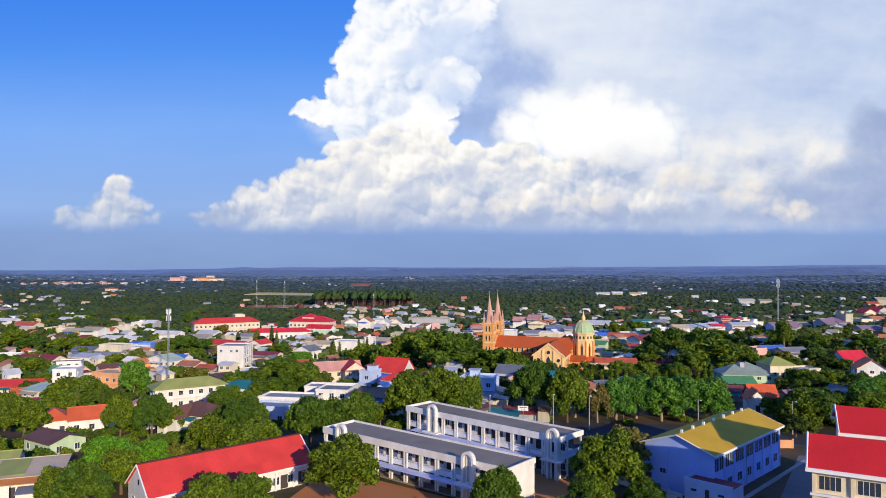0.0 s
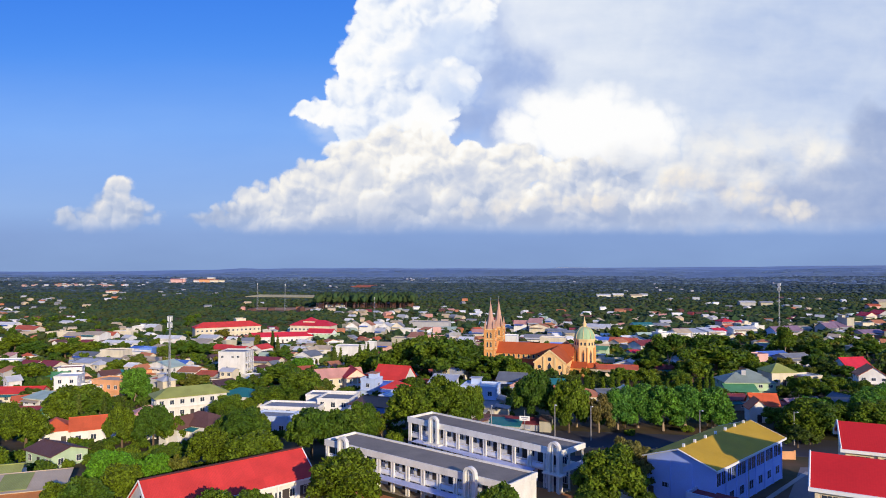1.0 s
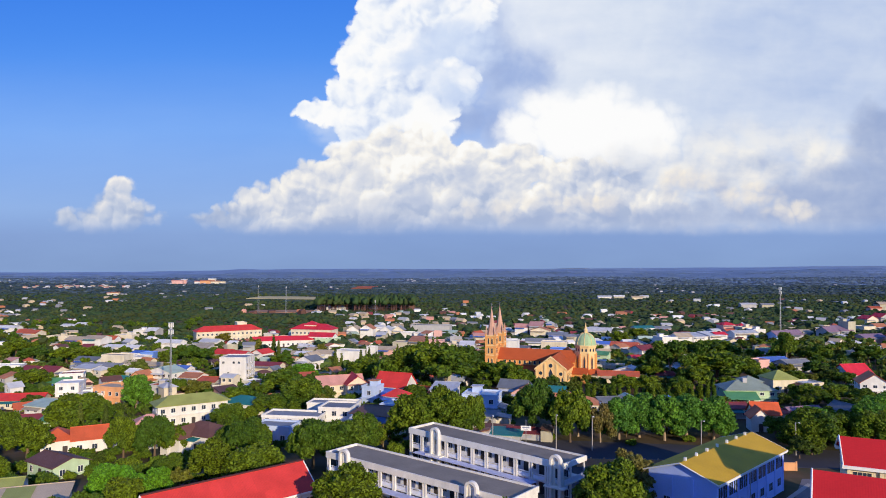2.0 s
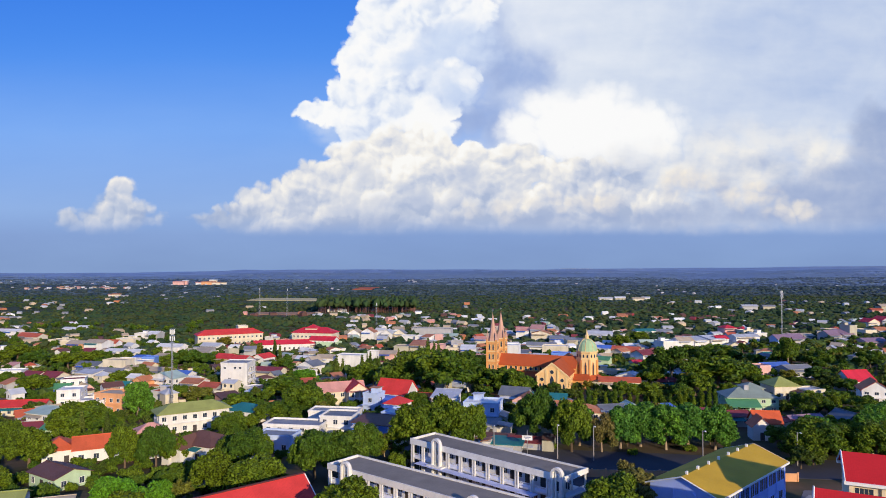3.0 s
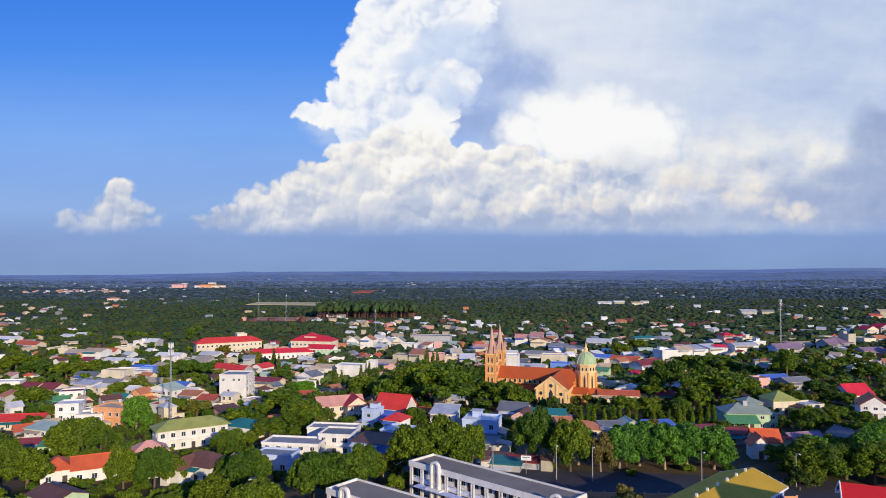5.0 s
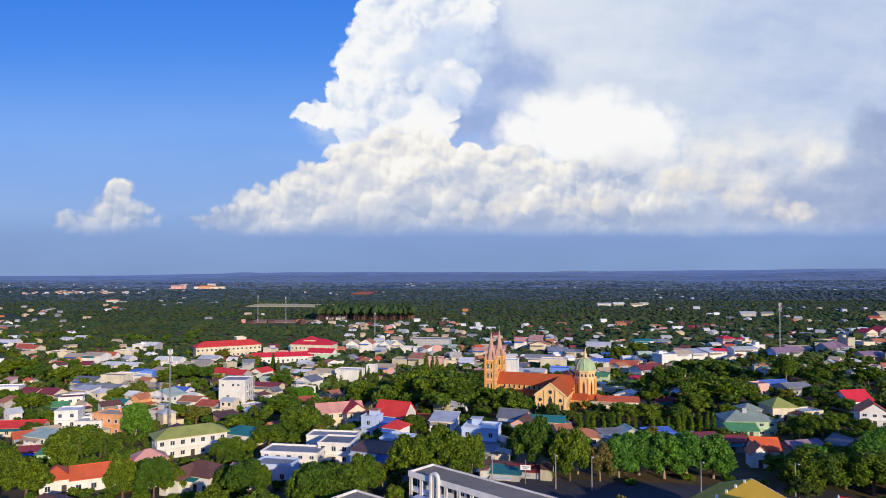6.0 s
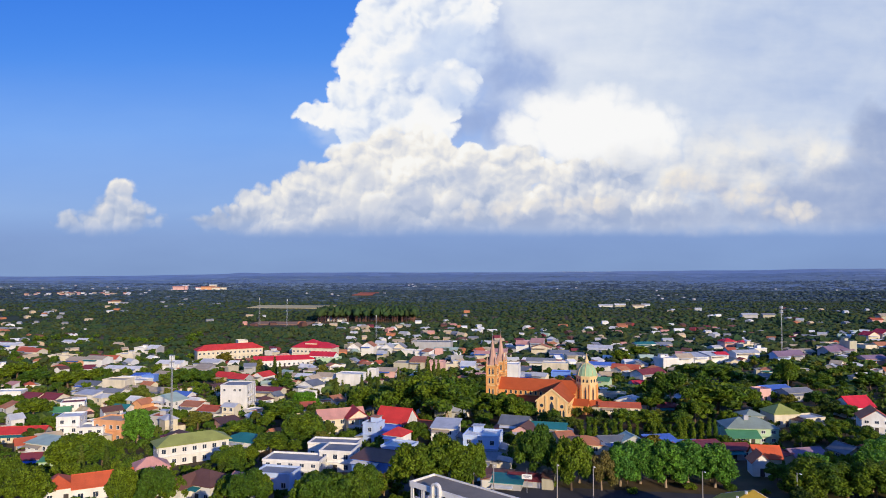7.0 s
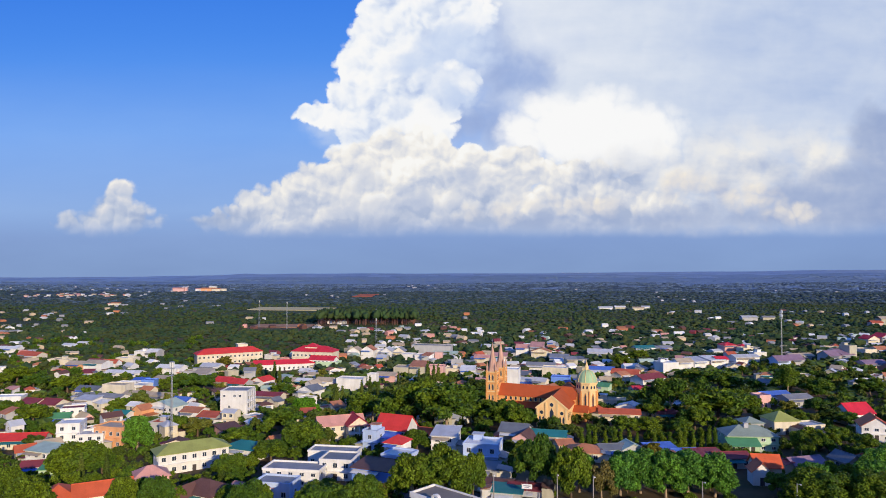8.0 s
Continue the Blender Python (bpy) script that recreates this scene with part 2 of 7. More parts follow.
def surface(name, color, rough=0.8, grain=6.0, stain=0.35, amount=0.25, bump=0.25, metal=0.0, ribs=0.0, island=0.0, each=0.12, tint=None, trans=0.0, streak=0.0, panel=0.0, own=0.25):
    """A weathered opaque surface: fine grain, broad stains, optional ribs of that many metres."""
    if name in MATS:
        return MATS[name]
    mat = bpy.data.materials.new(name)
    MATS[name] = mat
    mat.use_nodes = True
    nt = mat.node_tree
    N, L = nt.nodes, nt.links
    bsdf = N["Principled BSDF"]
    bsdf.inputs["Roughness"].default_value, bsdf.inputs["Metallic"].default_value = rough, metal
    bsdf.inputs["Specular IOR Level"].default_value = 0.2 if rough > 0.5 else 0.5
    tc = N.new("ShaderNodeTexCoord")
    geo = N.new("ShaderNodeNewGeometry")
    info = N.new("ShaderNodeObjectInfo")

    def noise_at(scale, detail, where):
        n = N.new("ShaderNodeTexNoise")
        n.inputs["Scale"].default_value, n.inputs["Detail"].default_value = scale, detail
        L.new(where, n.inputs["Vector"])
        return n.outputs[0]

    def m(op, a, b):
        n = N.new("ShaderNodeMath")
        n.operation = op
        for s, v in zip(n.inputs, (a, b)):
            if isinstance(v, (int, float)):
                s.default_value = v
            else:
                L.new(v, s)
        return n.outputs[0]

    fine = noise_at(grain, 5, geo.outputs["Position"])
    broad = noise_at(stain, 6, geo.outputs["Position"])
    value = m("ADD", 1 - amount - each / 2, m("ADD", m("MULTIPLY", fine, amount * 0.7), m("MULTIPLY", broad, amount * 1.3)))
    value = m("ADD", value, m("MULTIPLY", info.outputs["Random"], each))
    if island:
        value = m("ADD", value, m("MULTIPLY", m("SUBTRACT", geo.outputs["Random Per Island"], 0.5), island))
    if streak:
        mp = N.new("ShaderNodeMapping")
        mp.inputs["Scale"].default_value = (0.7, 0.7, 0.10)
        L.new(geo.outputs["Position"], mp.inputs["Vector"])
        value = m("SUBTRACT", value, m("MULTIPLY", m("POWER", noise_at(1.0, 4, mp.outputs[0]), 3.0), streak))
    if panel:
        br = N.new("ShaderNodeTexBrick")
        br.inputs["Color1"].default_value, br.inputs["Color2"].default_value, br.inputs["Mortar"].default_value = (1, 1, 1, 1), (0, 0, 0, 1), (0.2, 0.2, 0.2, 1)
        br.inputs["Scale"].default_value, br.inputs["Mortar Size"].default_value = 0.25, 0.01
        br.inputs["Brick Width"].default_value, br.inputs["Row Height"].default_value = 0.5, 0.9
        L.new(tc.outputs["Object"], br.inputs["Vector"])
        value = m("ADD", value, m("MULTIPLY", m("SUBTRACT", br.outputs["Color"], 0.5), panel))
    mul = N.new("ShaderNodeMix")
    mul.data_type, mul.blend_type = "RGBA", "MULTIPLY"
    mul.inputs["Factor"].default_value = 1
    mul.inputs["A"].default_value = (*color, 1)
    if tint:
        t = N.new("ShaderNodeMix")
        t.data_type = "RGBA"
        t.inputs["A"].default_value, t.inputs["B"].default_value = (*color, 1), (*tint, 1)
        k = N.new("ShaderNodeMapRange")
        k.inputs[1].default_value, k.inputs[2].default_value = 0.38, 0.62
        one = geo.outputs["Random Per Island"] if island and not each else info.outputs["Random"]
        L.new(m("ADD", m("MULTIPLY", broad, 1 - own), m("MULTIPLY", one, own)), k.inputs[0])
        L.new(k.outputs[0], t.inputs["Factor"])
        L.new(t.outputs["Result"], mul.inputs["A"])
    L.new(value, mul.inputs["B"])
    L.new(mul.outputs["Result"], bsdf.inputs["Base Color"])
    height = fine
    if ribs:
        wave = N.new("ShaderNodeTexWave")
        wave.bands_direction = "X"
        wave.inputs["Scale"].default_value = 0.31 / ribs
        L.new(tc.outputs["Object"], wave.inputs["Vector"])
        height = m("ADD", m("MULTIPLY", fine, 0.3), wave.outputs["Fac"])
    b = N.new("ShaderNodeBump")
    b.inputs["Strength"].default_value, b.inputs["Distance"].default_value = bump, 0.05
    L.new(height, b.inputs["Height"])
    L.new(b.outputs[0], bsdf.inputs["Normal"])
    if trans:
        tr = N.new("ShaderNodeBsdfTranslucent")
        L.new(mul.outputs["Result"], tr.inputs[0])
        ms = N.new("ShaderNodeMixShader")
        ms.inputs[0].default_value = trans
        L.new(bsdf.outputs[0], ms.inputs[1])
        L.new(tr.outputs[0], ms.inputs[2])
        L.new(ms.outputs[0], N["Material Output"].inputs["Surface"])
    return mat


WALL = {"white": (0.80, 0.79, 0.76), "cream": (0.74, 0.67, 0.52), "yellow": (0.70, 0.58, 0.36), "pale blue": (0.50, 0.62, 0.86), "blue": (0.18, 0.34, 0.84), "orange": (0.78, 0.40, 0.20),
        "pink": (0.76, 0.46, 0.42), "grey": (0.46, 0.46, 0.47), "pale green": (0.50, 0.66, 0.44), "khaki": (0.50, 0.47, 0.36)}
ROOF = {"red": (0.66, 0.055, 0.048), "scarlet": (0.66, 0.035, 0.06), "brick red": (0.52, 0.12, 0.06), "maroon": (0.24, 0.05, 0.06), "terracotta": (0.50, 0.20, 0.10), "grey": (0.27, 0.28, 0.30),
        "silver": (0.52, 0.54, 0.57), "green": (0.09, 0.28, 0.13), "teal": (0.03, 0.20, 0.21), "olive": (0.33, 0.36, 0.10), "moss grey": (0.27, 0.33, 0.28), "blue": (0.09, 0.19, 0.58), "tan": (0.52, 0.42, 0.29),
        "brown": (0.15, 0.075, 0.06), "white": (0.74, 0.74, 0.72), "vermilion": (0.66, 0.13, 0.05), "salmon": (0.66, 0.33, 0.27), "sage": (0.42, 0.53, 0.43), "mauve": (0.30, 0.20, 0.27), "slate": (0.17, 0.19, 0.22)}


def wall_mat(c):
    return surface("painted render " + c, WALL[c], 0.85, 5.0, 0.22, 0.34, 0.15, streak=0.4)


def roof_mat(c):
    return surface("sheet roof " + c, ROOF[c], 0.62, 4.0, 0.3, 0.42, 0.4, ribs=0.25, panel=0.10)


CONCRETE = surface("weathered roof concrete", (0.27, 0.235, 0.19), 0.9, 3.0, 0.25, 0.5, 0.4)
TRIM = surface("white trim", (0.80, 0.80, 0.78), 0.7, 4.0, 0.3, 0.14, 0.1)
DARKWOOD = surface("dark door paint", (0.07, 0.06, 0.06), 0.6, 8.0, 0.6, 0.3, 0.2)
STEEL = surface("galvanised steel", (0.45, 0.46, 0.48), 0.45, 8.0, 1.0, 0.2, 0.1, metal=0.7)
BARK = surface("tree bark", (0.17, 0.12, 0.08), 0.95, 7.0, 1.0, 0.5, 0.8)
BARK_PALE = surface("pale tree bark", (0.36, 0.27, 0.18), 0.95, 7.0, 1.0, 0.4, 0.6)
GLASS = surface("dark window glass", (0.035, 0.05, 0.08), 0.12, 2.0, 0.6, 0.3, 0.02)
LEAF = {k: surface("leaves " + k, c, 0.55, 1.2, 0.10, 0.55, 0.3, island=1.15, each=0.5, tint=t, trans=0.25) for k, c, t in (
    ("broad", (0.170, 0.245, 0.015), (0.056, 0.112, 0.012)), ("bright", (0.15, 0.34, 0.02), (0.09, 0.25, 0.018)), ("street", (0.140, 0.310, 0.030), (0.075, 0.190, 0.028)), ("dark", (0.070, 0.120, 0.018), (0.115, 0.150, 0.024)),
    ("yellow", (0.22, 0.20, 0.025), (0.14, 0.16, 0.025)), ("dry", (0.24, 0.19, 0.055), (0.15, 0.15, 0.04)))}

# ---- mesh helpers ----
def part(name, bm, material, parent=None, label="", loc=None):
    """Link a bmesh, or shared mesh data, as one mesh object under a thing or a part."""
    if isinstance(bm, bmesh.types.BMesh):
        me = bpy.data.meshes.new(name)
        bm.to_mesh(me)
        bm.free()
        me.materials.append(material)
    else:
        me = bm
    ob = new(name, me)
    ob.parent = parent
    if loc is not None:
        ob.matrix_basis = loc
    if label:
        ob["label"] = label
    return ob


def thing(name, m, label, category, group="", kind=""):
    ob = new(name)
    ob.empty_display_size = 0.5
    ob.matrix_basis = m
    return tagged(ob, label, category, group, kind)


def bx(bm, x0, x1, y0, y1, z0, z1, m=None):
    vs = [bm.verts.new((x, y, z)) for z in (z0, z1) for y in (y0, y1) for x in (x0, x1)]
    for q in ((0, 2, 3, 1), (4, 5, 7, 6), (0, 1, 5, 4), (2, 6, 7, 3), (0, 4, 6, 2), (1, 3, 7, 5)):
        bm.faces.new([vs[i] for i in q])
    if m is not None:
        bmesh.ops.transform(bm, matrix=m, verts=vs)
    return vs


def box_bm(*a):
    bm = bmesh.new()
    bx(bm, *a)
    return bm


def prism(bm, outline, y0, y1):
    """A closed outline of (x, z) carried from y0 to y1."""
    a = [bm.verts.new((x, y0, z)) for x, z in outline]
    b = [bm.verts.new((x, y1, z)) for x, z in outline]
    bm.faces.new(a)
    bm.faces.new(b[::-1])
    for i in range(len(a)):
        j = (i + 1) % len(a)
        bm.faces.new((a[j], a[i], b[i], b[j]))
    bmesh.ops.recalc_face_normals(bm, faces=bm.faces[:])
    return a + b


def tube(bm, p, q, r0, r1, sides=6):
    p, q = Vector(p), Vector(q)
    turn = (q - p).to_track_quat("Z", "Y").to_matrix()
    rings = []
    for c, r in ((p, r0), (q, r1)):
        rings.append([bm.verts.new(c + turn @ Vector((r * math.cos(2 * math.pi * i / sides), r * math.sin(2 * math.pi * i / sides), 0))) for i in range(sides)])
    for i in range(sides):
        j = (i + 1) % sides
        bm.faces.new((rings[0][i], rings[0][j], rings[1][j], rings[1][i]))
    bm.faces.new(rings[1])
    bm.faces.new(rings[0][::-1])


def lathe(bm, profile, sides=12, turn=0.0):
    """Revolve (radius, z) pairs about the z axis."""
    rings = []
    for r, z in profile:
        rings.append([bm.verts.new((r * math.cos(turn + 2 * math.pi * i / sides), r * math.sin(turn + 2 * math.pi * i / sides), z)) for i in range(sides)])
    for a, b in zip(rings, rings[1:]):
        for i in range(sides):
            j = (i + 1) % sides
            bm.faces.new((a[i], a[j], b[j], b[i]))
    bm.faces.new(rings[0][::-1])
    bm.faces.new(rings[-1])


SHARED = {}


def shared(key, make, material):
    if key not in SHARED:
        bm = make()
        me = bpy.data.meshes.new(str(key[0]))
        bm.to_mesh(me)
        bm.free()
        me.materials.append(material)
        SHARED[key] = me
    return SHARED[key]


def window(parent, m, w, h, bars=1, frame_mat=None):
    """A framed window whose sill middle is at m and whose outer side is -y."""
    w, h = round(w, 1), round(h, 1)
    fm = frame_mat or TRIM

    def frame_bm():
        bm = bmesh.new()
        bx(bm, -w / 2 - 0.09, w / 2 + 0.09, -0.10, 0.02, -0.10, 0)
        bx(bm, -w / 2 - 0.07, w / 2 + 0.07, -0.08, 0.02, h, h + 0.08)
        bx(bm, -w / 2 - 0.07, -w / 2, -0.08, 0.02, 0, h)
        bx(bm, w / 2, w / 2 + 0.07, -0.08, 0.02, 0, h)
        for i in range(bars):
            x = -w / 2 + w * (i + 1) / (bars + 1)
            bx(bm, x - 0.03, x + 0.03, -0.06, 0.0, 0, h)
        return bm

    ob = part("window", shared(("window", w, h, bars, fm.name), frame_bm, fm), None, parent, "", m)
    part("pane", shared(("pane", w, h), lambda: box_bm(-w / 2, w / 2, -0.03, 0.01, 0, h), GLASS), None, ob, "dark glass pane")
    return ob


def door(parent, m, w=1.0, h=2.1, mat=None):
    mt = mat or DARKWOOD

    def make():
        bm = bmesh.new()
        bx(bm, -w / 2, w / 2, -0.04, 0.02, 0, h)
        bx(bm, -w / 2 - 0.08, -w / 2, -0.08, 0.02, 0, h + 0.08)
        bx(bm, w / 2, w / 2 + 0.08, -0.08, 0.02, 0, h + 0.08)
        bx(bm, -w / 2, w / 2, -0.08, 0.02, h, h + 0.08)
        return bm

    return part("door", shared(("door", w, h, mt.name), make, mt), None, parent, "", m)


def smooth(a, b, u):
    u = min(1.0, max(0.0, (u - a) / (b - a)))
    return u * u * (3 - 2 * u)


def ground_z(x, y):
    """The lie of the land: a town on a gentle slope, a wooded plain, low hills far off."""
    z = -2.5 - 9.5 * smooth(160, 420, y - 0.9 * x)
    r = math.hypot(x, y)
    if r > 700:
        far = smooth(900, 2600, r)
        u = x / max(y, 300.0)
        # long wooded swells, higher the farther they lie
        z += far * noise.noise(Vector((x / 1100, y / 380, 3.1))) * (6 + 10 * smooth(1500, 4000, r)) * (1 - 0.8 * smooth(3800, 4900, y))
        z += far * noise.noise(Vector((x / 420, y / 260, 1.7))) * 4
        # the plain climbs to the skyline, with a broad ridge in the east and a small hill
        z += (31 - 27 * smooth(-0.08, -0.60, u) + 16 * smooth(0.15, 0.75, u) + 4 * smooth(0.0, 0.2, u)) * smooth(2900, 4950, y) + 14 * smooth(0.30, 0.62, u) * smooth(2300, 3600, y) * (1 - 0.5 * smooth(3600, 4900, y))
        z += (9 * math.exp(-((u + 0.295) / 0.022) ** 2) + 5 * math.exp(-((u + 0.22) / 0.05) ** 2)) * smooth(4500, 4900, y)
    return z


# ---- houses ----
FOOT = []


def slab_roof(bm, quad, t=0.14):
    """A roof plane with thickness, from four or three corners."""
    top = [bm.verts.new(c) for c in quad]
    bot = [bm.verts.new((c[0], c[1], c[2] - t)) for c in quad]
    bm.faces.new(top)
    bm.faces.new(bot[::-1])
    n = len(quad)
    for i in range(n):
        j = (i + 1) % n
        bm.faces.new((top[j], top[i], bot[i], bot[j]))


def house(x, y, rot, w, d, h, roof="gable", color="grey", walls="white", rise=2.0, along="x", storeys=1, detail=2, label="", name="house", z=None, over=0.5, lean_to=False):
    """A house about the middle (x, y): w wide, d deep, walls h high; its front is local -y."""
    z0 = ground_z(x, y) if z is None else z
    FOOT.append((x, y, max(w, d) * 0.5 + 1.0))
    floors = {1: "single-storey", 2: "two-storey", 3: "three-storey", 4: "four-storey"}[storeys]
    shape = {"gable": "gabled", "hip": "hipped", "flat": "flat", "shed": "sloping"}[roof]
    ob = thing(name, pose(x, y, z0, 0, 0, rot), label or f"{floors} {walls} house with {color} {shape} roof", "house" if name == "house" else name.replace("_", " "))
    wm, rm = wall_mat(walls), roof_mat(color)
    a, b = w / 2, d / 2
    bm = bmesh.new()
    foot = -1.5
    if roof == "gable" and along == "x":
        prism(bm, [(-b, foot), (b, foot), (b, h), (0, h + rise), (-b, h)], -a, a)
        bmesh.ops.transform(bm, matrix=pose(0, 0, 0, 0, 0, 90), verts=bm.verts[:])
    elif roof == "gable":
        prism(bm, [(-a, foot), (a, foot), (a, h), (0, h + rise), (-a, h)], -b, b)
    elif roof == "shed":
        prism(bm, [(-b, foot), (b, foot), (b, h + rise), (-b, h)], -a, a)
        bmesh.ops.transform(bm, matrix=pose(0, 0, 0, 0, 0, 90), verts=bm.verts[:])
    else:
        bx(bm, -a, a, -b, b, foot, h)
    part("wall", bm, wm, ob)
    bm = bmesh.new()
    o = over
    lift = 0.10
    if roof == "gable" and along == "x":
        k = rise / b * o
        slab_roof(bm, [(-a - o, -b - o, h - k + lift), (a + o, -b - o, h - k + lift), (a + o, 0, h + rise + lift), (-a - o, 0, h + rise + lift)])
        slab_roof(bm, [(a + o, b + o, h - k + lift), (-a - o, b + o, h - k + lift), (-a - o, 0, h + rise + lift), (a + o, 0, h + rise + lift)])
    elif roof == "gable":
        k = rise / a * o
        slab_roof(bm, [(a + o, -b - o, h - k + lift), (a + o, b + o, h - k + lift), (0, b + o, h + rise + lift), (0, -b - o, h + rise + lift)])
        slab_roof(bm, [(-a - o, b + o, h - k + lift), (-a - o, -b - o, h - k + lift), (0, -b - o, h + rise + lift), (0, b + o, h + rise + lift)])
    elif roof == "hip":
        A, B = a + o, b + o
        r = max(0.0, A - B) if A > B else 0.0
        s = max(0.0, B - A)
        e0, e1 = (-r, -s, h + rise), (r, s, h + rise)
        c = [(-A, -B, h), (A, -B, h), (A, B, h), (-A, B, h)]
        p0, p1 = e0, e1
        if r >= s:
            slab_roof(bm, [c[0], c[1], p1, p0] if r else [c[0], c[1], p0])
            slab_roof(bm, [c[2], c[3], p0, p1] if r else [c[2], c[3], p0])
            slab_roof(bm, [c[1], c[2], p1])
            slab_roof(bm, [c[3], c[0], p0])
        else:
            slab_roof(bm, [c[1], c[2], p1, p0])
            slab_roof(bm, [c[3], c[0], p0, p1])
            slab_roof(bm, [c[0], c[1], p0])
            slab_roof(bm, [c[2], c[3], p1])
    elif roof == "shed":
        k = rise / d * o
        slab_roof(bm, [(-a - o, -b - o, h - k + lift), (a + o, -b - o, h - k + lift), (a + o, b + o, h + rise + k + lift), (-a - o, b + o, h + rise + k + lift)])
    else:
        bx(bm, -a + 0.2, a - 0.2, -b + 0.2, b - 0.2, h - 0.1, h + 0.05)
    part("roof", bm, rm, ob, f"{color} {shape} roof")
    if roof == "flat":
        bm = bmesh.new()
        bx(bm, -a - 0.12, a + 0.12, -b - 0.12, -b + 0.14, h - 0.12, h + 0.55)
        bx(bm, -a - 0.12, a + 0.12, b - 0.14, b + 0.12, h - 0.12, h + 0.55)
        bx(bm, -a - 0.12, -a + 0.14, -b + 0.14, b - 0.14, h - 0.12, h + 0.55)
        bx(bm, a - 0.14, a + 0.12, -b + 0.14, b - 0.14, h - 0.12, h + 0.55)
        part("parapet", bm, wm, ob)
    elif detail > 0 and roof != "hip":
        bm = bmesh.new()
        if roof == "gable" and along == "x":
            bx(bm, -a - o, a + o, -0.16, 0.16, h + rise + 0.02, h + rise + 0.2)
        elif roof == "gable":
            bx(bm, -0.16, 0.16, -b - o, b + o, h + rise + 0.02, h + rise + 0.2)
        else:
            bx(bm, -a - o, a + o, b + o - 0.1, b + o + 0.1, h + rise, h + rise + 0.25)
        part("ridge_cap", bm, rm, ob)
    if lean_to:
        r3 = random.Random(int(abs(x) * 31 + abs(y) * 17))
        side = r3.choice((-1, 1))
        aw, ad, ah = r3.uniform(2.2, 4.0), r3.uniform(0.5, 0.9) * d, r3.uniform(2.3, 3.0)
        x0, x1 = (a, a + aw) if side > 0 else (-a - aw, -a)
        y0 = -b + r3.uniform(-0.8, 0.8)
        ax = part("annexe", box_bm(x0 + 0.003 * side, x1, y0, y0 + ad, foot, ah), wall_mat(r3.choice(("white", "grey", "khaki", "cream"))), ob)
        bm = bmesh.new()
        hi, lo = ah + 0.75, ah + 0.1
        q = [(x0 - 0.1, y0 - 0.4, lo if side < 0 else hi), (x1 + 0.1, y0 - 0.4, hi if side < 0 else lo), (x1 + 0.1, y0 + ad + 0.3, hi if side < 0 else lo), (x0 - 0.1, y0 + ad + 0.3, lo if side < 0 else hi)]
        slab_roof(bm, q, 0.1)
        part("annexe_roof", bm, roof_mat(r3.choice(("grey", "silver", "maroon", "terracotta", "slate", "tan", "brown"))), ax)
        if roof == "flat" and w > 5 and r3.random() < 0.4:
            sx = r3.uniform(-a + 1.6, a - 1.6)
            part("stair_head", box_bm(sx - 1.4, sx + 1.4, b - 3.4, b - 0.4, h + 0.05, h + 1.9), wm, ob)
            part("tin_canopy", box_bm(sx - 1.9, sx + 1.9, b - 3.9, b - 0.2, h + 1.9, h + 2.02), roof_mat(r3.choice(("silver", "grey", "terracotta", "white"))), ob)
        elif roof != "flat" and w > 6:
            bm = bmesh.new()
            slab_roof(bm, [(-a * 0.9, -b - 2.0, h - 0.9), (a * 0.5, -b - 2.0, h - 0.9), (a * 0.5, -b - 0.05, h - 0.45), (-a * 0.9, -b - 0.05, h - 0.45)], 0.08)
            part("awning", bm, roof_mat(r3.choice(("silver", "grey", "tan", "blue", "teal", "white"))), ob)
    if detail > 0:
        fh = h / storeys
        n = max(1, int(w / 2.9))
        for s in range(storeys):
            for i in range(n):
                px = -a + w * (i + 0.5) / n
                if s == 0 and i == n // 2:
                    door(ob, pose(px, -b, 0.05))
                else:
                    window(ob, pose(px, -b, s * fh + 1.0), 1.2, min(1.3, fh - 1.6) if fh > 2.7 else 0.9)
            if detail > 1:
                k = max(1, int(d / 3.6))
                for i in range(k):
                    py = -b + d * (i + 0.5) / k
                    hw = min(1.3, fh - 1.6) if fh > 2.7 else 0.9
                    window(ob, pose(-a, py, s * fh + 1.0, 0, 0, -90), 1.1, hw)
                    window(ob, pose(a, py, s * fh + 1.0, 0, 0, 90), 1.1, hw)
        if storeys > 1:
            bm = bmesh.new()
            for s in range(1, storeys):
                bx(bm, -a - 0.25, a + 0.25, -b - 0.5, -b - 0.003, s * fh - 0.12, s * fh + 0.08)
            part("ledge", bm, wm, ob)
    return ob

# ---- the land ----
EARTH = surface("red earth", (0.66, 0.24, 0.065), 0.95, 2.0, 0.12, 0.35, 0.5, tint=(0.50, 0.21, 0.08))
ROADWAY = surface("dark asphalt", (0.060, 0.060, 0.072), 0.85, 5.0, 0.15, 0.35, 0.3)
ASPHALT = surface("worn concrete paving", (0.21, 0.195, 0.20), 0.85, 5.0, 0.15, 0.35, 0.3)
PAVING = surface("pale paving", (0.36, 0.34, 0.32), 0.85, 3.0, 0.2, 0.3, 0.2)


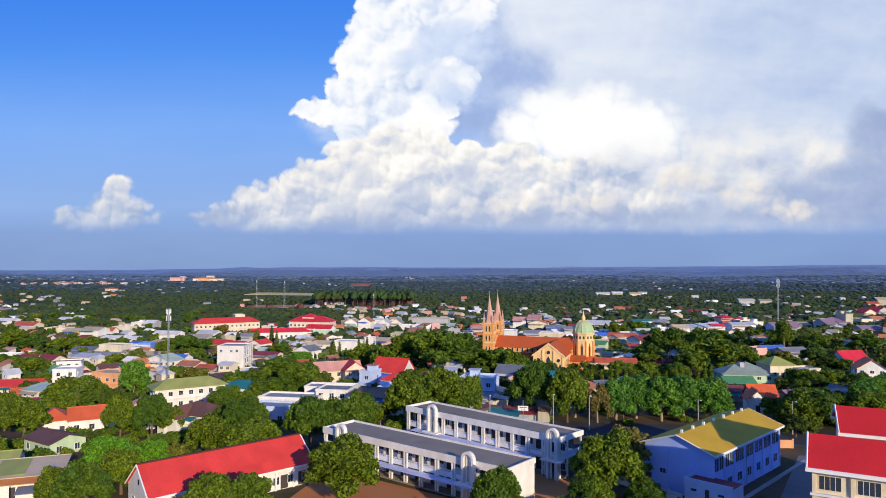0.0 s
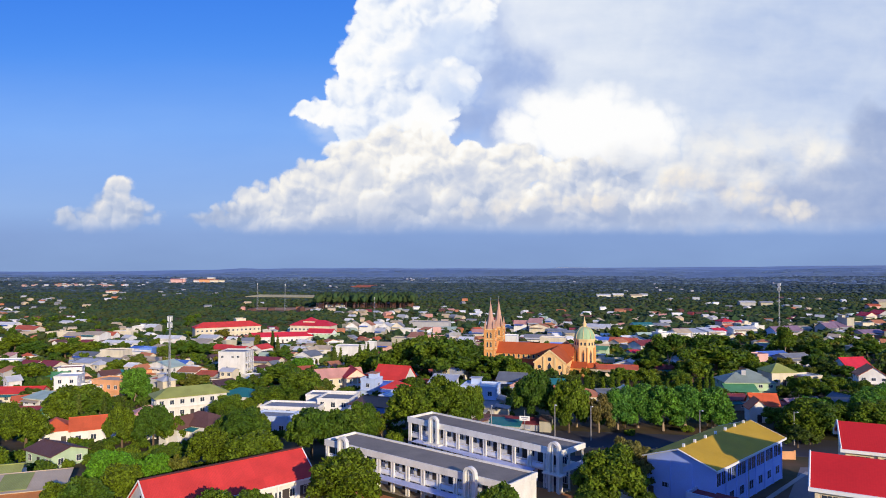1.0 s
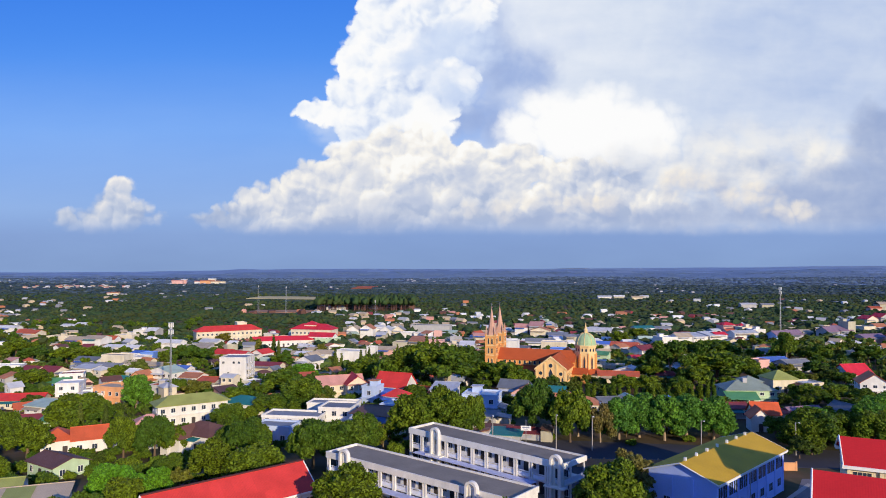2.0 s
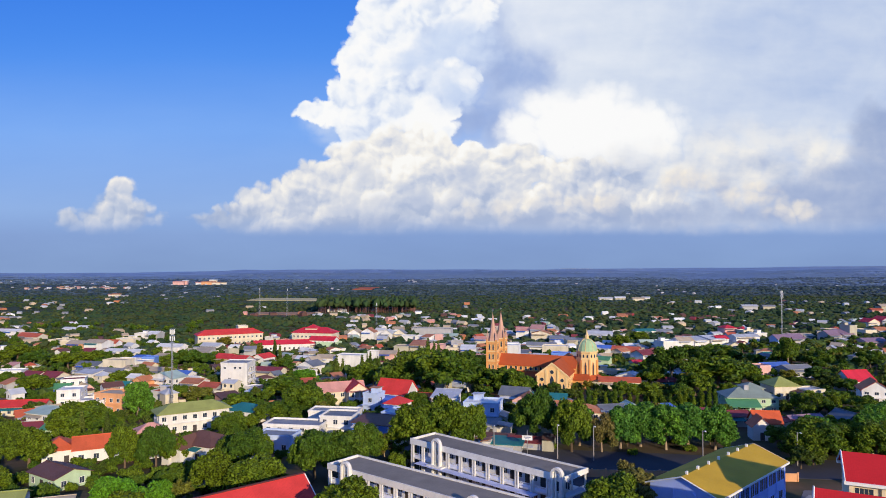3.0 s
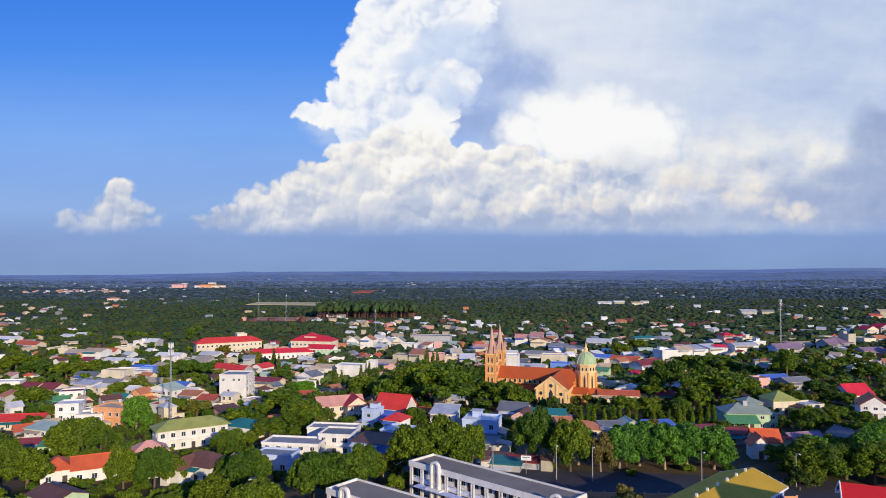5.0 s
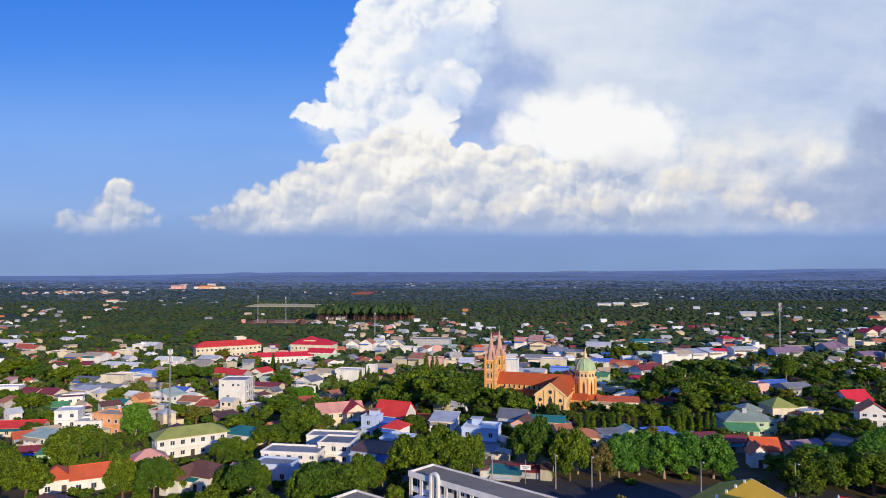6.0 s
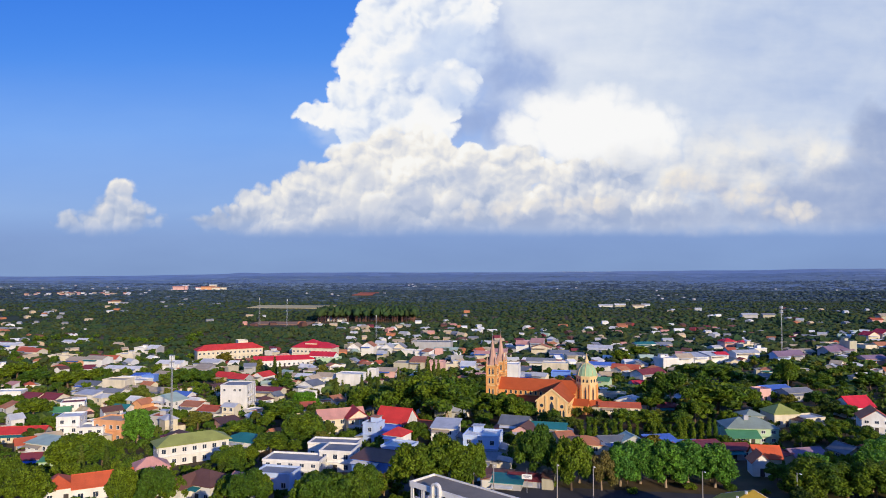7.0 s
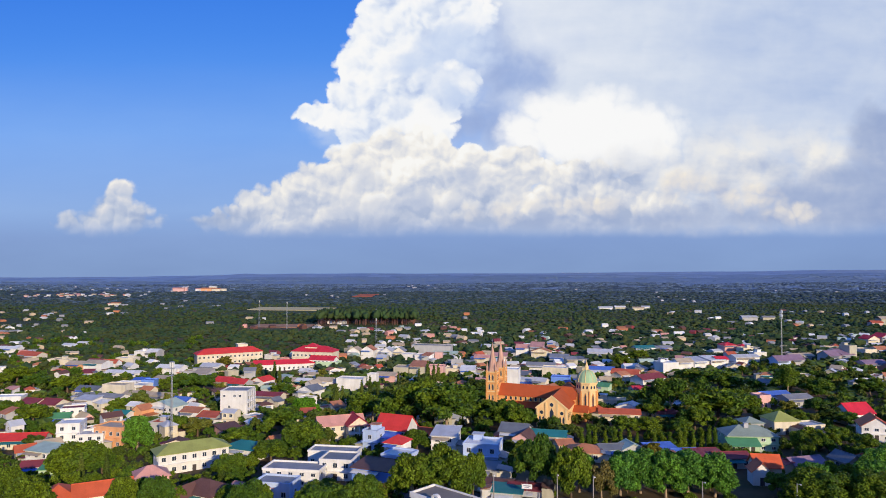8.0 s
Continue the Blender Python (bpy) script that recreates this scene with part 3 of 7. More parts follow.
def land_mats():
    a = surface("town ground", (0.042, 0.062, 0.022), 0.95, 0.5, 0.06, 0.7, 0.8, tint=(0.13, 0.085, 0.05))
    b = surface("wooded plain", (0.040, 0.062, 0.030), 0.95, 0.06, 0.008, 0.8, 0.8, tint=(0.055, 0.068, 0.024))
    # Haze painted in: these far base colours turn bluer and paler with distance.
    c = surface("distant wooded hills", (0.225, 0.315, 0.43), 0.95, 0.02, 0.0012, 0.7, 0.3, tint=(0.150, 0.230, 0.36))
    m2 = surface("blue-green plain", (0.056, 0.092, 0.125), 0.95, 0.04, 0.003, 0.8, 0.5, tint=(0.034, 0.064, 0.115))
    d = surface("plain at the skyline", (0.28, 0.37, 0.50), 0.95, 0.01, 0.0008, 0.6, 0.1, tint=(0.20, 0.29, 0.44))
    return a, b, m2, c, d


def build_ground():
    n = 230
    xs = [4985 * math.sinh(4.0 * (2 * i / n - 1)) / math.sinh(4.0) for i in range(n + 1)]
    verts = [(x, y, ground_z(x, y)) for y in xs for x in xs]
    faces = [(j * (n + 1) + i, j * (n + 1) + i + 1, (j + 1) * (n + 1) + i + 1, (j + 1) * (n + 1) + i) for j in range(n) for i in range(n)]
    me = bpy.data.meshes.new("ground")
    me.from_pydata(verts, [], faces)
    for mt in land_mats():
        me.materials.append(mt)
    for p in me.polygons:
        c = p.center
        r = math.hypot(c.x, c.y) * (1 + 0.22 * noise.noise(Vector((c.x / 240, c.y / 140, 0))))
        # rings past about 1700 m get the haze-tinted base colours
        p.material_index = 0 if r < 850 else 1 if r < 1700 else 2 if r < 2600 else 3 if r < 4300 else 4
        p.use_smooth = True
    g = new("ground", me)
    tagged(g, "earth and grass of a hillside town running out to wooded plain and hills", "ground", kind="structure")


build_ground()


def patch(name, corners, mat, label, lift=0.05):
    """A thin paved or earthen sheet on the ground, cut fine enough to follow it."""
    bm = bmesh.new()
    a, b, c, d = [Vector(p) for p in corners]
    n = 8
    grid = [[None] * (n + 1) for _ in range(n + 1)]
    for i in range(n + 1):
        for j in range(n + 1):
            p = a.lerp(b, i / n).lerp(d.lerp(c, i / n), j / n)
            grid[i][j] = bm.verts.new((p.x, p.y, ground_z(p.x, p.y) + lift))
    for i in range(n):
        for j in range(n):
            bm.faces.new((grid[i][j], grid[i + 1][j], grid[i + 1][j + 1], grid[i][j + 1]))
    r = bmesh.ops.extrude_face_region(bm, geom=bm.faces[:])
    bmesh.ops.translate(bm, verts=[v for v in r["geom"] if isinstance(v, bmesh.types.BMVert)], vec=(0, 0, -8.0 if 0.4 <= lift < 5 else -0.25))
    bmesh.ops.recalc_face_normals(bm, faces=bm.faces[:])
    ob = part(name, bm, mat)
    return tagged(ob, label, name, kind="structure")


patch("courtyard", ((-30, 104), (8, 92), (14, 110), (-22, 136)), EARTH, "bare red earth of the school yard")
patch("courtyard", ((-2, 138), (20, 118), (26, 126), (4, 148)), EARTH, "bare red earth between the school blocks", 0.06)
patch("road", ((44, 96), (62, 104), (92, 146), (76, 146)), ASPHALT, "worn grey concrete drive beside the blue hall")
patch("road", ((-12, 184), (-8, 164), (98, 152), (98, 168)), ROADWAY, "dark asphalt street lined with trees", 0.07)
patch("yard", ((12, 152), (32, 130), (66, 146), (48, 157)), ROADWAY, "dark asphalt yard behind the school", 0.09)
patch("pavement", ((46.9, 114), (47.6, 113.5), (76.2, 142.4), (75.5, 143)), PAVING, "pale concrete walk along the blue hall", 0.10)
patch("courtyard", ((38, 100), (46, 96), (50, 112), (36, 124)), EARTH, "brown earth before the blue hall", 0.08)

# ---- school blocks ----
def arch_bm(w, top, t, dp, z_foot):
    """An upside-down U: outer width w, crown at top, band t thick."""
    bm = bmesh.new()
    r = w / 2
    zc = top - r
    n = 12
    pts = [(-r, z_foot)] + [(-r * math.cos(math.pi * i / n), zc + r * math.sin(math.pi * i / n)) for i in range(n + 1)] + [(r, z_foot)]
    q = r - t
    ins = [(-q, z_foot)] + [(-q * math.cos(math.pi * i / n), zc + q * math.sin(math.pi * i / n)) for i in range(n + 1)] + [(q, z_foot)]
    for i in range(len(pts) - 1):
        prism(bm, [pts[i], pts[i + 1], ins[i + 1], ins[i]], 0, dp)
    return bm


def school_block(x, y, rot, length, depth, z0, height, arches, stain, porch=0.0):
    ob = thing("school_block", pose(x, y, z0, 0, 0, rot), f"long white two-storey school block with columned galleries, {stain}", "school building", "school blocks")
    for i in range(int(length / 6)):
        FOOT.append((x + math.cos(radians(rot)) * (3 + 6 * i) - math.sin(radians(rot)) * 4, y + math.sin(radians(rot)) * (3 + 6 * i) + math.cos(radians(rot)) * 4, 6.5))
    white = surface("school white render", (0.82, 0.805, 0.76), 0.85, 4.0, 0.3, 0.32, 0.2, streak=0.5)
    rail = surface("school rail paint", (0.70, 0.73, 0.82), 0.8, 4.0, 0.3, 0.25, 0.2)
    inner = surface("school gallery wall", (0.74, 0.76, 0.84), 0.85, 4.0, 0.3, 0.25, 0.2)
    mid = height * 0.485
    part("wall", box_bm(0.1, length - 0.1 - porch, 2.3, depth - 0.1, -1.5, height - 0.75), inner, ob, "grey-blue gallery back wall")
    part("end_wall", box_bm(0, 0.18, 2.3, depth, -1.5, height - 0.75), white, ob)
    if porch:
        part("landing", box_bm(length - porch, length + 0.1, 2.3, depth - 0.1, mid - 0.28, mid), white, ob)
        for yy in (2.6, depth - 0.4):
            part("porch_column", box_bm(length - 0.35, length - 0.05, yy - 0.15, yy + 0.15, -1.5, height - 0.75), white, ob)
        part("porch_rail", box_bm(length - 0.16, length - 0.04, 0.3, depth - 0.2, mid + 0.003, mid + 0.9), rail, ob)
    else:
        part("end_wall", box_bm(length - 0.18, length, 0.2, depth, -1.5, height - 0.75), white, ob)
    part("gallery_floor", box_bm(-0.1, length + 0.1, -0.15, 2.29, mid - 0.28, mid), white, ob)
    part("plinth", box_bm(-0.3, length + 0.3, -0.3, 2.29, -1.5, 0.25), CONCRETE, ob)
    part("roof", box_bm(0.25, length - 0.25, 0.0, depth - 0.25, height - 0.75, height - 0.45), CONCRETE, ob, "dark weathered flat concrete roof")
    bm = bmesh.new()
    bx(bm, -0.25, length + 0.25, -0.45, -0.2, height - 1.2, height + 0.05)
    part("parapet", bm, white, ob)
    bm = bmesh.new()
    bx(bm, -0.25, length + 0.25, depth - 0.2, depth + 0.05, height - 1.05, height - 0.1)
    bx(bm, -0.25, 0.0, -0.2, depth - 0.2, height - 1.05, height)
    bx(bm, length, length + 0.25, -0.2, depth - 0.2, height - 1.05, height)
    part("parapet", bm, white, ob)
    part("soffit", box_bm(-0.2, length + 0.2, -0.2, 2.29, height - 1.0, height - 0.80), white, ob)
    part("awning", box_bm(3.0, length - 6.0, -2.3, -0.17, mid - 0.62, mid - 0.48), surface("pale blue awning sheet", (0.52, 0.58, 0.84), 0.7, 3.0, 0.4, 0.35, 0.3, ribs=0.3), ob, "pale blue sheet awning over the lower gallery")
    bays = int(round(length / 3.7))
    bay = length / bays
    col = shared(("column", round(mid, 2), round(height, 2)), lambda: box_bm(-0.15, 0.15, -0.15, 0.15, 0.0, height - 1.0), white)
    for i in range(bays + 1):
        cx = min(max(i * bay, 0.35), length - 0.35)
        for dx in (-0.28, 0.28):
            part("column", col, None, ob, "", pose(cx + dx, -0.16, 0.26))
    for i in range(bays):
        x0, x1 = i * bay + 0.5, (i + 1) * bay - 0.5
        bm = bmesh.new()
        bx(bm, x0, x1, -0.05, 0.06, mid + 0.0, mid + 0.62)
        bx(bm, x0, x1, -0.10, 0.11, mid + 0.86, mid + 0.95)
        for k in range(5):
            xx = x0 + (x1 - x0) * (k + 0.5) / 5
            bx(bm, xx - 0.03, xx + 0.03, -0.03, 0.04, mid + 0.62, mid + 0.86)
        part("balustrade", bm, rail, ob)
        cx = (i + 0.5) * bay
        for zf in (0.25, mid):
            door(ob, pose(cx - 0.95, 2.3, zf + 0.02), 1.1, 2.2)
            window(ob, pose(cx + 0.65, 2.3, zf + 0.95), 1.5, 1.3, 2, rail)
    for ax in arches:
        part("arch", arch_bm(2.6, height + 1.55, 0.46, 0.80, -1.0), white, ob, "white rounded arch rising over the parapet", pose(ax, -1.28, 0))
        for s in (-0.45, 0.45):
            part("arch_post", shared(("arch_post", round(height, 2)), lambda: box_bm(-0.12, 0.12, -0.12, 0.12, 0, height + 0.75), white), None, ob, "", pose(ax + s, -0.72, 0))
        bm = bmesh.new()
        bx(bm, ax - 2.2, ax + 2.2, -1.9, -0.25, mid - 0.45, mid - 0.2)
        part("canopy", bm, white, ob)
    return ob


school_block(-24.0, 141.2, -39.0, 45.0, 8.3, -2.5, 7.1, (5.8, 37.5), "grey roof")
school_block(-7.8, 157.6, -43.0, 41.4, 7.8, -2.5, 8.1, (8.6, 40.2), "blue rails", 4.0)


def hall(x, y, rot):
    """The long red-roofed hall near the camera."""
    ob = house(x, y, rot, 29.4, 10.0, 3.9, "gable", "red", "white", 3.9, "x", 1, 2, "long single-storey white hall with plain red gabled roof", "hall", -2.5, 0.4)
    bm = bmesh.new()
    for s in (-1, 1):
        for e in (-1, 1):
            p, q = Vector((s * 15.12, e * 5.4, 3.65)), Vector((s * 15.12, 0, 7.9))
            tube(bm, p, q, 0.13, 0.13, 4)
    bx(bm, -15.1, 15.1, -5.52, -5.4, 3.4, 3.7)
    part("verge_board", bm, TRIM, ob)
    bm = bmesh.new()
    bx(bm, -15.1, 15.1, -0.2, 0.2, 7.86, 8.1)
    part("ridge_tile", bm, surface("dark ridge", (0.10, 0.03, 0.03), 0.8), ob, "dark ridge capping")
    for k in range(9):
        part("post", shared(("hall_post",), lambda: box_bm(-0.14, 0.14, -0.14, 0.14, -1.2, 3.5), TRIM), None, ob, "", pose(-14.4 + 3.6 * k, -5.22, 0))
    # Shade of the verandah openings, put in as dark panels on the wall.
    for k in range(8):
        part("shutter", shared(("hall_shutter",), lambda: box_bm(-0.75, 0.75, -0.05, 0.0, 0.1, 2.5), DARKWOOD), None, ob, "dark doorway leaf", pose(-12.6 + 3.6 * k, -5.003, 0))
    part("vent", box_bm(-14.76, -14.7, -0.3, 0.3, 4.6, 5.4), GLASS, ob, "small dark gable vent")


hall(-38.4, 121.6, 42.5)


def blue_hall():
    """Two-storey pale blue hall with a steel roof and an annexe before its gable."""
    pb = surface("hall pale blue paint", (0.41, 0.53, 0.97), 0.8, 4.0, 0.25, 0.22, 0.15)
    yellow = surface("ochre sheet roof", (0.56, 0.36, 0.035), 0.75, 3.0, 0.2, 0.35, 0.5, ribs=0.3)
    L, Wd, h, rise = 31.0, 12.6, 8.3, 2.2
    # local x runs along the hall, local y across it; the long lit side is -y
    ob = thing("assembly_hall", pose(46.3, 117.0, -2.5, 0, 0, 44.5), "two-storey pale blue hall with ochre sheet roof, half in shade", "hall")
    for i in range(6):
        c, s = math.cos(radians(44.5)), math.sin(radians(44.5))
        FOOT.append((46.3 + c * (2 + 5 * i) - s * 6, 117.2 + s * (2 + 5 * i) + c * 6, 8.5))
    bm = bmesh.new()
    prism(bm, [(0, -1.5), (Wd, -1.5), (Wd, h), (Wd / 2, h + rise), (0, h)], 0, L)
    bmesh.ops.transform(bm, matrix=Matrix(((0, 1, 0, 0), (1, 0, 0, 0), (0, 0, 1, 0), (0, 0, 0, 1))), verts=bm.verts[:])
    bmesh.ops.recalc_face_normals(bm, faces=bm.faces[:])
    part("wall", bm, pb, ob)
    o = 0.7
    k = rise / (Wd / 2) * o
    bm = bmesh.new()
    slab_roof(bm, [(-0.6, -o, h - k + 0.1), (L + 0.6, -o, h - k + 0.1), (L + 0.6, Wd / 2, h + rise + 0.1), (-0.6, Wd / 2, h + rise + 0.1)], 0.12)
    slab_roof(bm, [(L + 0.6, Wd + o, h - k + 0.1), (-0.6, Wd + o, h - k + 0.1), (-0.6, Wd / 2, h + rise + 0.1), (L + 0.6, Wd / 2, h + rise + 0.1)], 0.12)
    part("roof", bm, yellow, ob, "ochre ribbed sheet roof")
    bm = bmesh.new()
    for e in (-0.64, L + 0.64):
        tube(bm, (e, -o, h - k), (e, Wd / 2, h + rise), 0.13, 0.13, 4)
        tube(bm, (e, Wd + o, h - k), (e, Wd / 2, h + rise), 0.13, 0.13, 4)
    bx(bm, -0.6, L + 0.6, -o - 0.12, -o, h - k - 0.25, h - k + 0.12)
    part("fascia", bm, TRIM, ob)
    vent = shared(("ridge_vent",), lambda: box_bm(-0.20, 0.20, -0.20, 0.20, 0, 0.60), TRIM)
    for i in range(7):
        part("ridge_vent", vent, None, ob, "", pose(1.5 + i * 4.4, Wd / 2, h + rise + 0.02))
    pil = shared(("pilaster",), lambda: box_bm(-0.2, 0.2, -0.14, 0.0, -1.5, 8.0), pb)
    for i in range(8):
        part("pilaster", pil, None, ob, "", pose(0.2 + i * (L - 0.4) / 7, 0, 0))
    for yy in (4.2, 8.2):
        part("pilaster", pil, None, ob, "", pose(0, yy, 0, 0, 0, -90))
    for i in range(7):
        cx = 2.4 + i * (L - 0.4) / 7
        for dx in (-0.95, 0.95):
            window(ob, pose(cx + dx, 0, 5.0), 1.6, 2.2, 1, pb)
        window(ob, pose(cx, 0, 1.5), 1.8, 1.5, 1, pb)
    window(ob, pose(0, 8.9, 3.2, 0, 0, -90), 1.5, 0.8, 2, pb)
    door(ob, pose(0, 11.9, 0.1, 0, 0, -90), 0.9, 2.6)
    part("downpipe", shared(("downpipe",), lambda: box_bm(-0.06, 0.06, -0.1, 0.02, -1, 8), STEEL), None, ob, "", pose(14.0, -0.14, 0))
    # annexe
    an = surface("annexe pale paint", (0.50, 0.60, 0.86), 0.8, 4.0, 0.25, 0.22, 0.15)
    sub = thing("annexe", pose(41.4, 116.6, -2.5, 0, 0, -44.0), "low pale blue annexe with maroon flat roof beside the hall", "outbuilding")
    FOOT.append((45, 116, 6))
    part("wall", box_bm(0, 8.0, -0.2, 4.6, -1.5, 4.0), an, sub)
    part("roof", box_bm(0.2, 7.9, 0.0, 4.4, 4.0, 4.12), roof_mat("maroon"), sub, "maroon sheet roof")
    bm = bmesh.new()
    bx(bm, -0.1, 8.1, -0.35, 0.0, 3.7, 4.6)
    bx(bm, -0.1, 0.2, 0.0, 4.6, 3.7, 4.6)
    part("parapet", bm, an, sub)
    for dx in (1.6, 6.2):
        window(sub, pose(dx, -0.2, 2.6), 1.0, 0.4, 0, an)
    door(sub, pose(3.9, -0.2, 0.0), 0.5, 3.2)


blue_hall()


def red_school(x, y, rot, length, z_eave):
    """A tall cream school wing with a bright red roof; (x, y) is its near eave corner."""
    cream = surface("school cream render", (0.72, 0.62, 0.44), 0.85, 4.0, 0.3, 0.25, 0.15)
    red = surface("scarlet sheet roof", (0.66, 0.026, 0.028), 0.7, 3.0, 0.15, 0.3, 0.15, ribs=0.3)
    ob = thing("school_wing", pose(x, y, -2.5, 0, 0, rot), "tall cream school wing with bright red gabled roof and white eaves", "school building", "red-roofed wings")
    for i in range(6):
        c, s = math.cos(radians(rot)), math.sin(radians(rot))
        FOOT.append((x + c * (3 + 6 * i) - s * 6, y + s * (3 + 6 * i) + c * 6, 8))
    h, d, rise = z_eave + 2.5, 13.2, 3.2
    bm = bmesh.new()
    prism(bm, [(0.9, -1.5), (d - 0.9, -1.5), (d - 0.9, h), (d / 2, h + rise - 0.3), (0.9, h)], 0.7, length)
    bmesh.ops.transform(bm, matrix=Matrix(((0, 1, 0, 0), (1, 0, 0, 0), (0, 0, 1, 0), (0, 0, 0, 1))), verts=bm.verts[:])
    bmesh.ops.recalc_face_normals(bm, faces=bm.faces[:])
    part("wall", bm, cream, ob)
    bm = bmesh.new()
    slab_roof(bm, [(0.25, 0.1, h + 0.25), (length + 0.4, 0.1, h + 0.25), (length + 0.4, d / 2, h + rise), (0.25, d / 2, h + rise)])
    slab_roof(bm, [(length + 0.4, d - 0.1, h + 0.25), (0.25, d - 0.1, h + 0.25), (0.25, d / 2, h + rise), (length + 0.4, d / 2, h + rise)])
    part("roof", bm, red, ob, "bright red ribbed sheet roof")
    bm = bmesh.new()
    bx(bm, 0, length, -0.15, 0.9, h - 0.25, h + 0.22)
    bx(bm, 0, length, d - 0.9, d + 0.1, h - 0.25, h + 0.22)
    part("eaves", bm, TRIM, ob, "white boxed eaves")
    bm = bmesh.new()
    for a in (0.0, d):
        tube(bm, (0.12, a, h + 0.25), (0.12, d / 2, h + rise + 0.1), 0.13, 0.13, 4)
    part("verge", bm, TRIM, ob)
    for s in range(4):
        z = h - 3.6 * (s + 1)
        part("ledge", box_bm(0.5, length, 0.3, 0.897, z + 0.35, z + 0.62), TRIM, ob)
        for i in range(int(length / 4.2)):
            cx = 2.8 + i * 4.2
            window(ob, pose(cx - 0.1, 0.9, z + 1.1), 2.4, 1.7, 3, cream)
    pil = shared(("wing_pilaster", round(h, 1)), lambda: box_bm(-0.22, 0.22, -0.35, 0.0, -1.5, h - 0.3), cream)
    for i in range(int(length / 4.2) + 1):
        part("pilaster", pil, None, ob, "", pose(0.95 + i * 4.2, 0.897, 0))


red_school(46.2, 87.0, -29.5, 30.0, 12.2)
red_school(60.3, 104.2, -25.5, 30.0, 12.4)


# ---- the church ----
def pointed(bm, w, h, y0, y1, x=0.0, z=0.0):
    prism(bm, [(x - w / 2, z), (x + w / 2, z), (x + w / 2, z + h * 0.7), (x, z + h), (x - w / 2, z + h * 0.7)], y0, y1)


def church():
    """Nave along local x from the twin towers at x = 0; the transept front looks to local -y."""
    ochre = surface("church orange render", (0.76, 0.37, 0.13), 0.85, 3.0, 0.25, 0.25, 0.2)
    pale = surface("church yellow trim", (0.82, 0.60, 0.30), 0.8, 3.0, 0.25, 0.2, 0.2)
    tiles = surface("church clay tiles", (0.50, 0.105, 0.032), 0.75, 4.0, 0.3, 0.3, 0.5, ribs=0.3)
    copper = surface("dome verdigris", (0.38, 0.55, 0.32), 0.6, 3.0, 0.6, 0.3, 0.3)
    pink = surface("spire pink render", (0.60, 0.36, 0.27), 0.85, 3.0, 0.4, 0.3, 0.3)
    zb = -4.2
    ob = thing("church", pose(22.0, 293.0, zb, 0, 0, -20.0), "orange church with twin spires, red tiled roofs and green dome", "church")
    c, s = math.cos(radians(-20)), math.sin(radians(-20))
    for i in range(8):
        FOOT.append((22 + c * 6 * i, 293 + s * 6 * i, 10))
    for i in range(4):
        FOOT.append((22 + c * 28 + s * 6 * i, 293 + s * 28 - c * 6 * i, 9))
    he, hr = 8.4, 12.2
    body = bmesh.new()
    prism(body, [(-5.2, -1), (5.2, -1), (5.2, he), (0, hr - 0.2), (-5.2, he)], 2, 34.4)
    bmesh.ops.transform(body, matrix=Matrix(((0, 1, 0, 0), (1, 0, 0, 0), (0, 0, 1, 0), (0, 0, 0, 1))), verts=body.verts[:])
    bmesh.ops.recalc_face_normals(body, faces=body.faces[:])
    nave = part("nave", body, ochre, ob)
    bm = bmesh.new()
    slab_roof(bm, [(2, -5.8, he - 0.3), (34.6, -5.8, he - 0.3), (34.6, 0, hr), (2, 0, hr)])
    slab_roof(bm, [(34.6, 5.8, he - 0.3), (2, 5.8, he - 0.3), (2, 0, hr), (34.6, 0, hr)])
    part("nave_roof", bm, tiles, ob, "red clay tiled nave roof")
    for sy in (-1, 1):
        bm = bmesh.new()
        bx(bm, 3, 40, min(sy * 5.2, sy * 9), max(sy * 5.2, sy * 9), -1, 4.2)
        part("aisle", bm, ochre, ob)
        bm = bmesh.new()
        q = [(3, sy * 9.6, 4.0), (40, sy * 9.6, 4.0), (40, sy * 5.2, 5.9), (3, sy * 5.2, 5.9)]
        slab_roof(bm, q if sy < 0 else q[::-1])
        part("aisle_roof", bm, tiles, ob)

    def lancet(w, h, mat):
        def make():
            b = bmesh.new()
            pointed(b, w, h, -0.12, 0.02)
            return b
        return shared(("lancet", w, h, mat.name), make, mat)

    def add_lancet(m, w, h, parent=ob):
        o = part("window_frame", lancet(w + 0.35, h + 0.35, pale), None, parent, "", m)
        part("pane", lancet(w, h, GLASS), None, o, "dark glass pane", pose(0, -0.03, 0.15))

    for i in range(8):
        add_lancet(pose(5.5 + i * 2.1, -5.2, 6.2), 0.8, 1.6)
        add_lancet(pose(5.5 + i * 2.1, -9.0, 1.2), 0.8, 2.2)
        part("buttress", shared(("buttress",), lambda: box_bm(-0.2, 0.2, -0.45, 0, -1, 4.0), pale), None, ob, "", pose(4.4 + i * 2.1, -9.0, 0))
    # transept
    tw, tl = 5.9, 21.9
    tb = bmesh.new()
    prism(tb, [(28 - tw, -1), (28 + tw, -1), (28 + tw, 7.2), (28, 11.5), (28 - tw, 7.2)], -tl, tl - 6)
    part("transept", tb, surface("church yellow render", (0.80, 0.52, 0.24), 0.85, 3.0, 0.25, 0.25, 0.2), ob, "yellow-orange transept")
    bm = bmesh.new()
    slab_roof(bm, [(28 + tw + 0.5, -tl + 0.3, 7.0), (28 + tw + 0.5, tl - 5.8, 7.0), (28, tl - 5.8, 11.75), (28, -tl + 0.3, 11.75)])
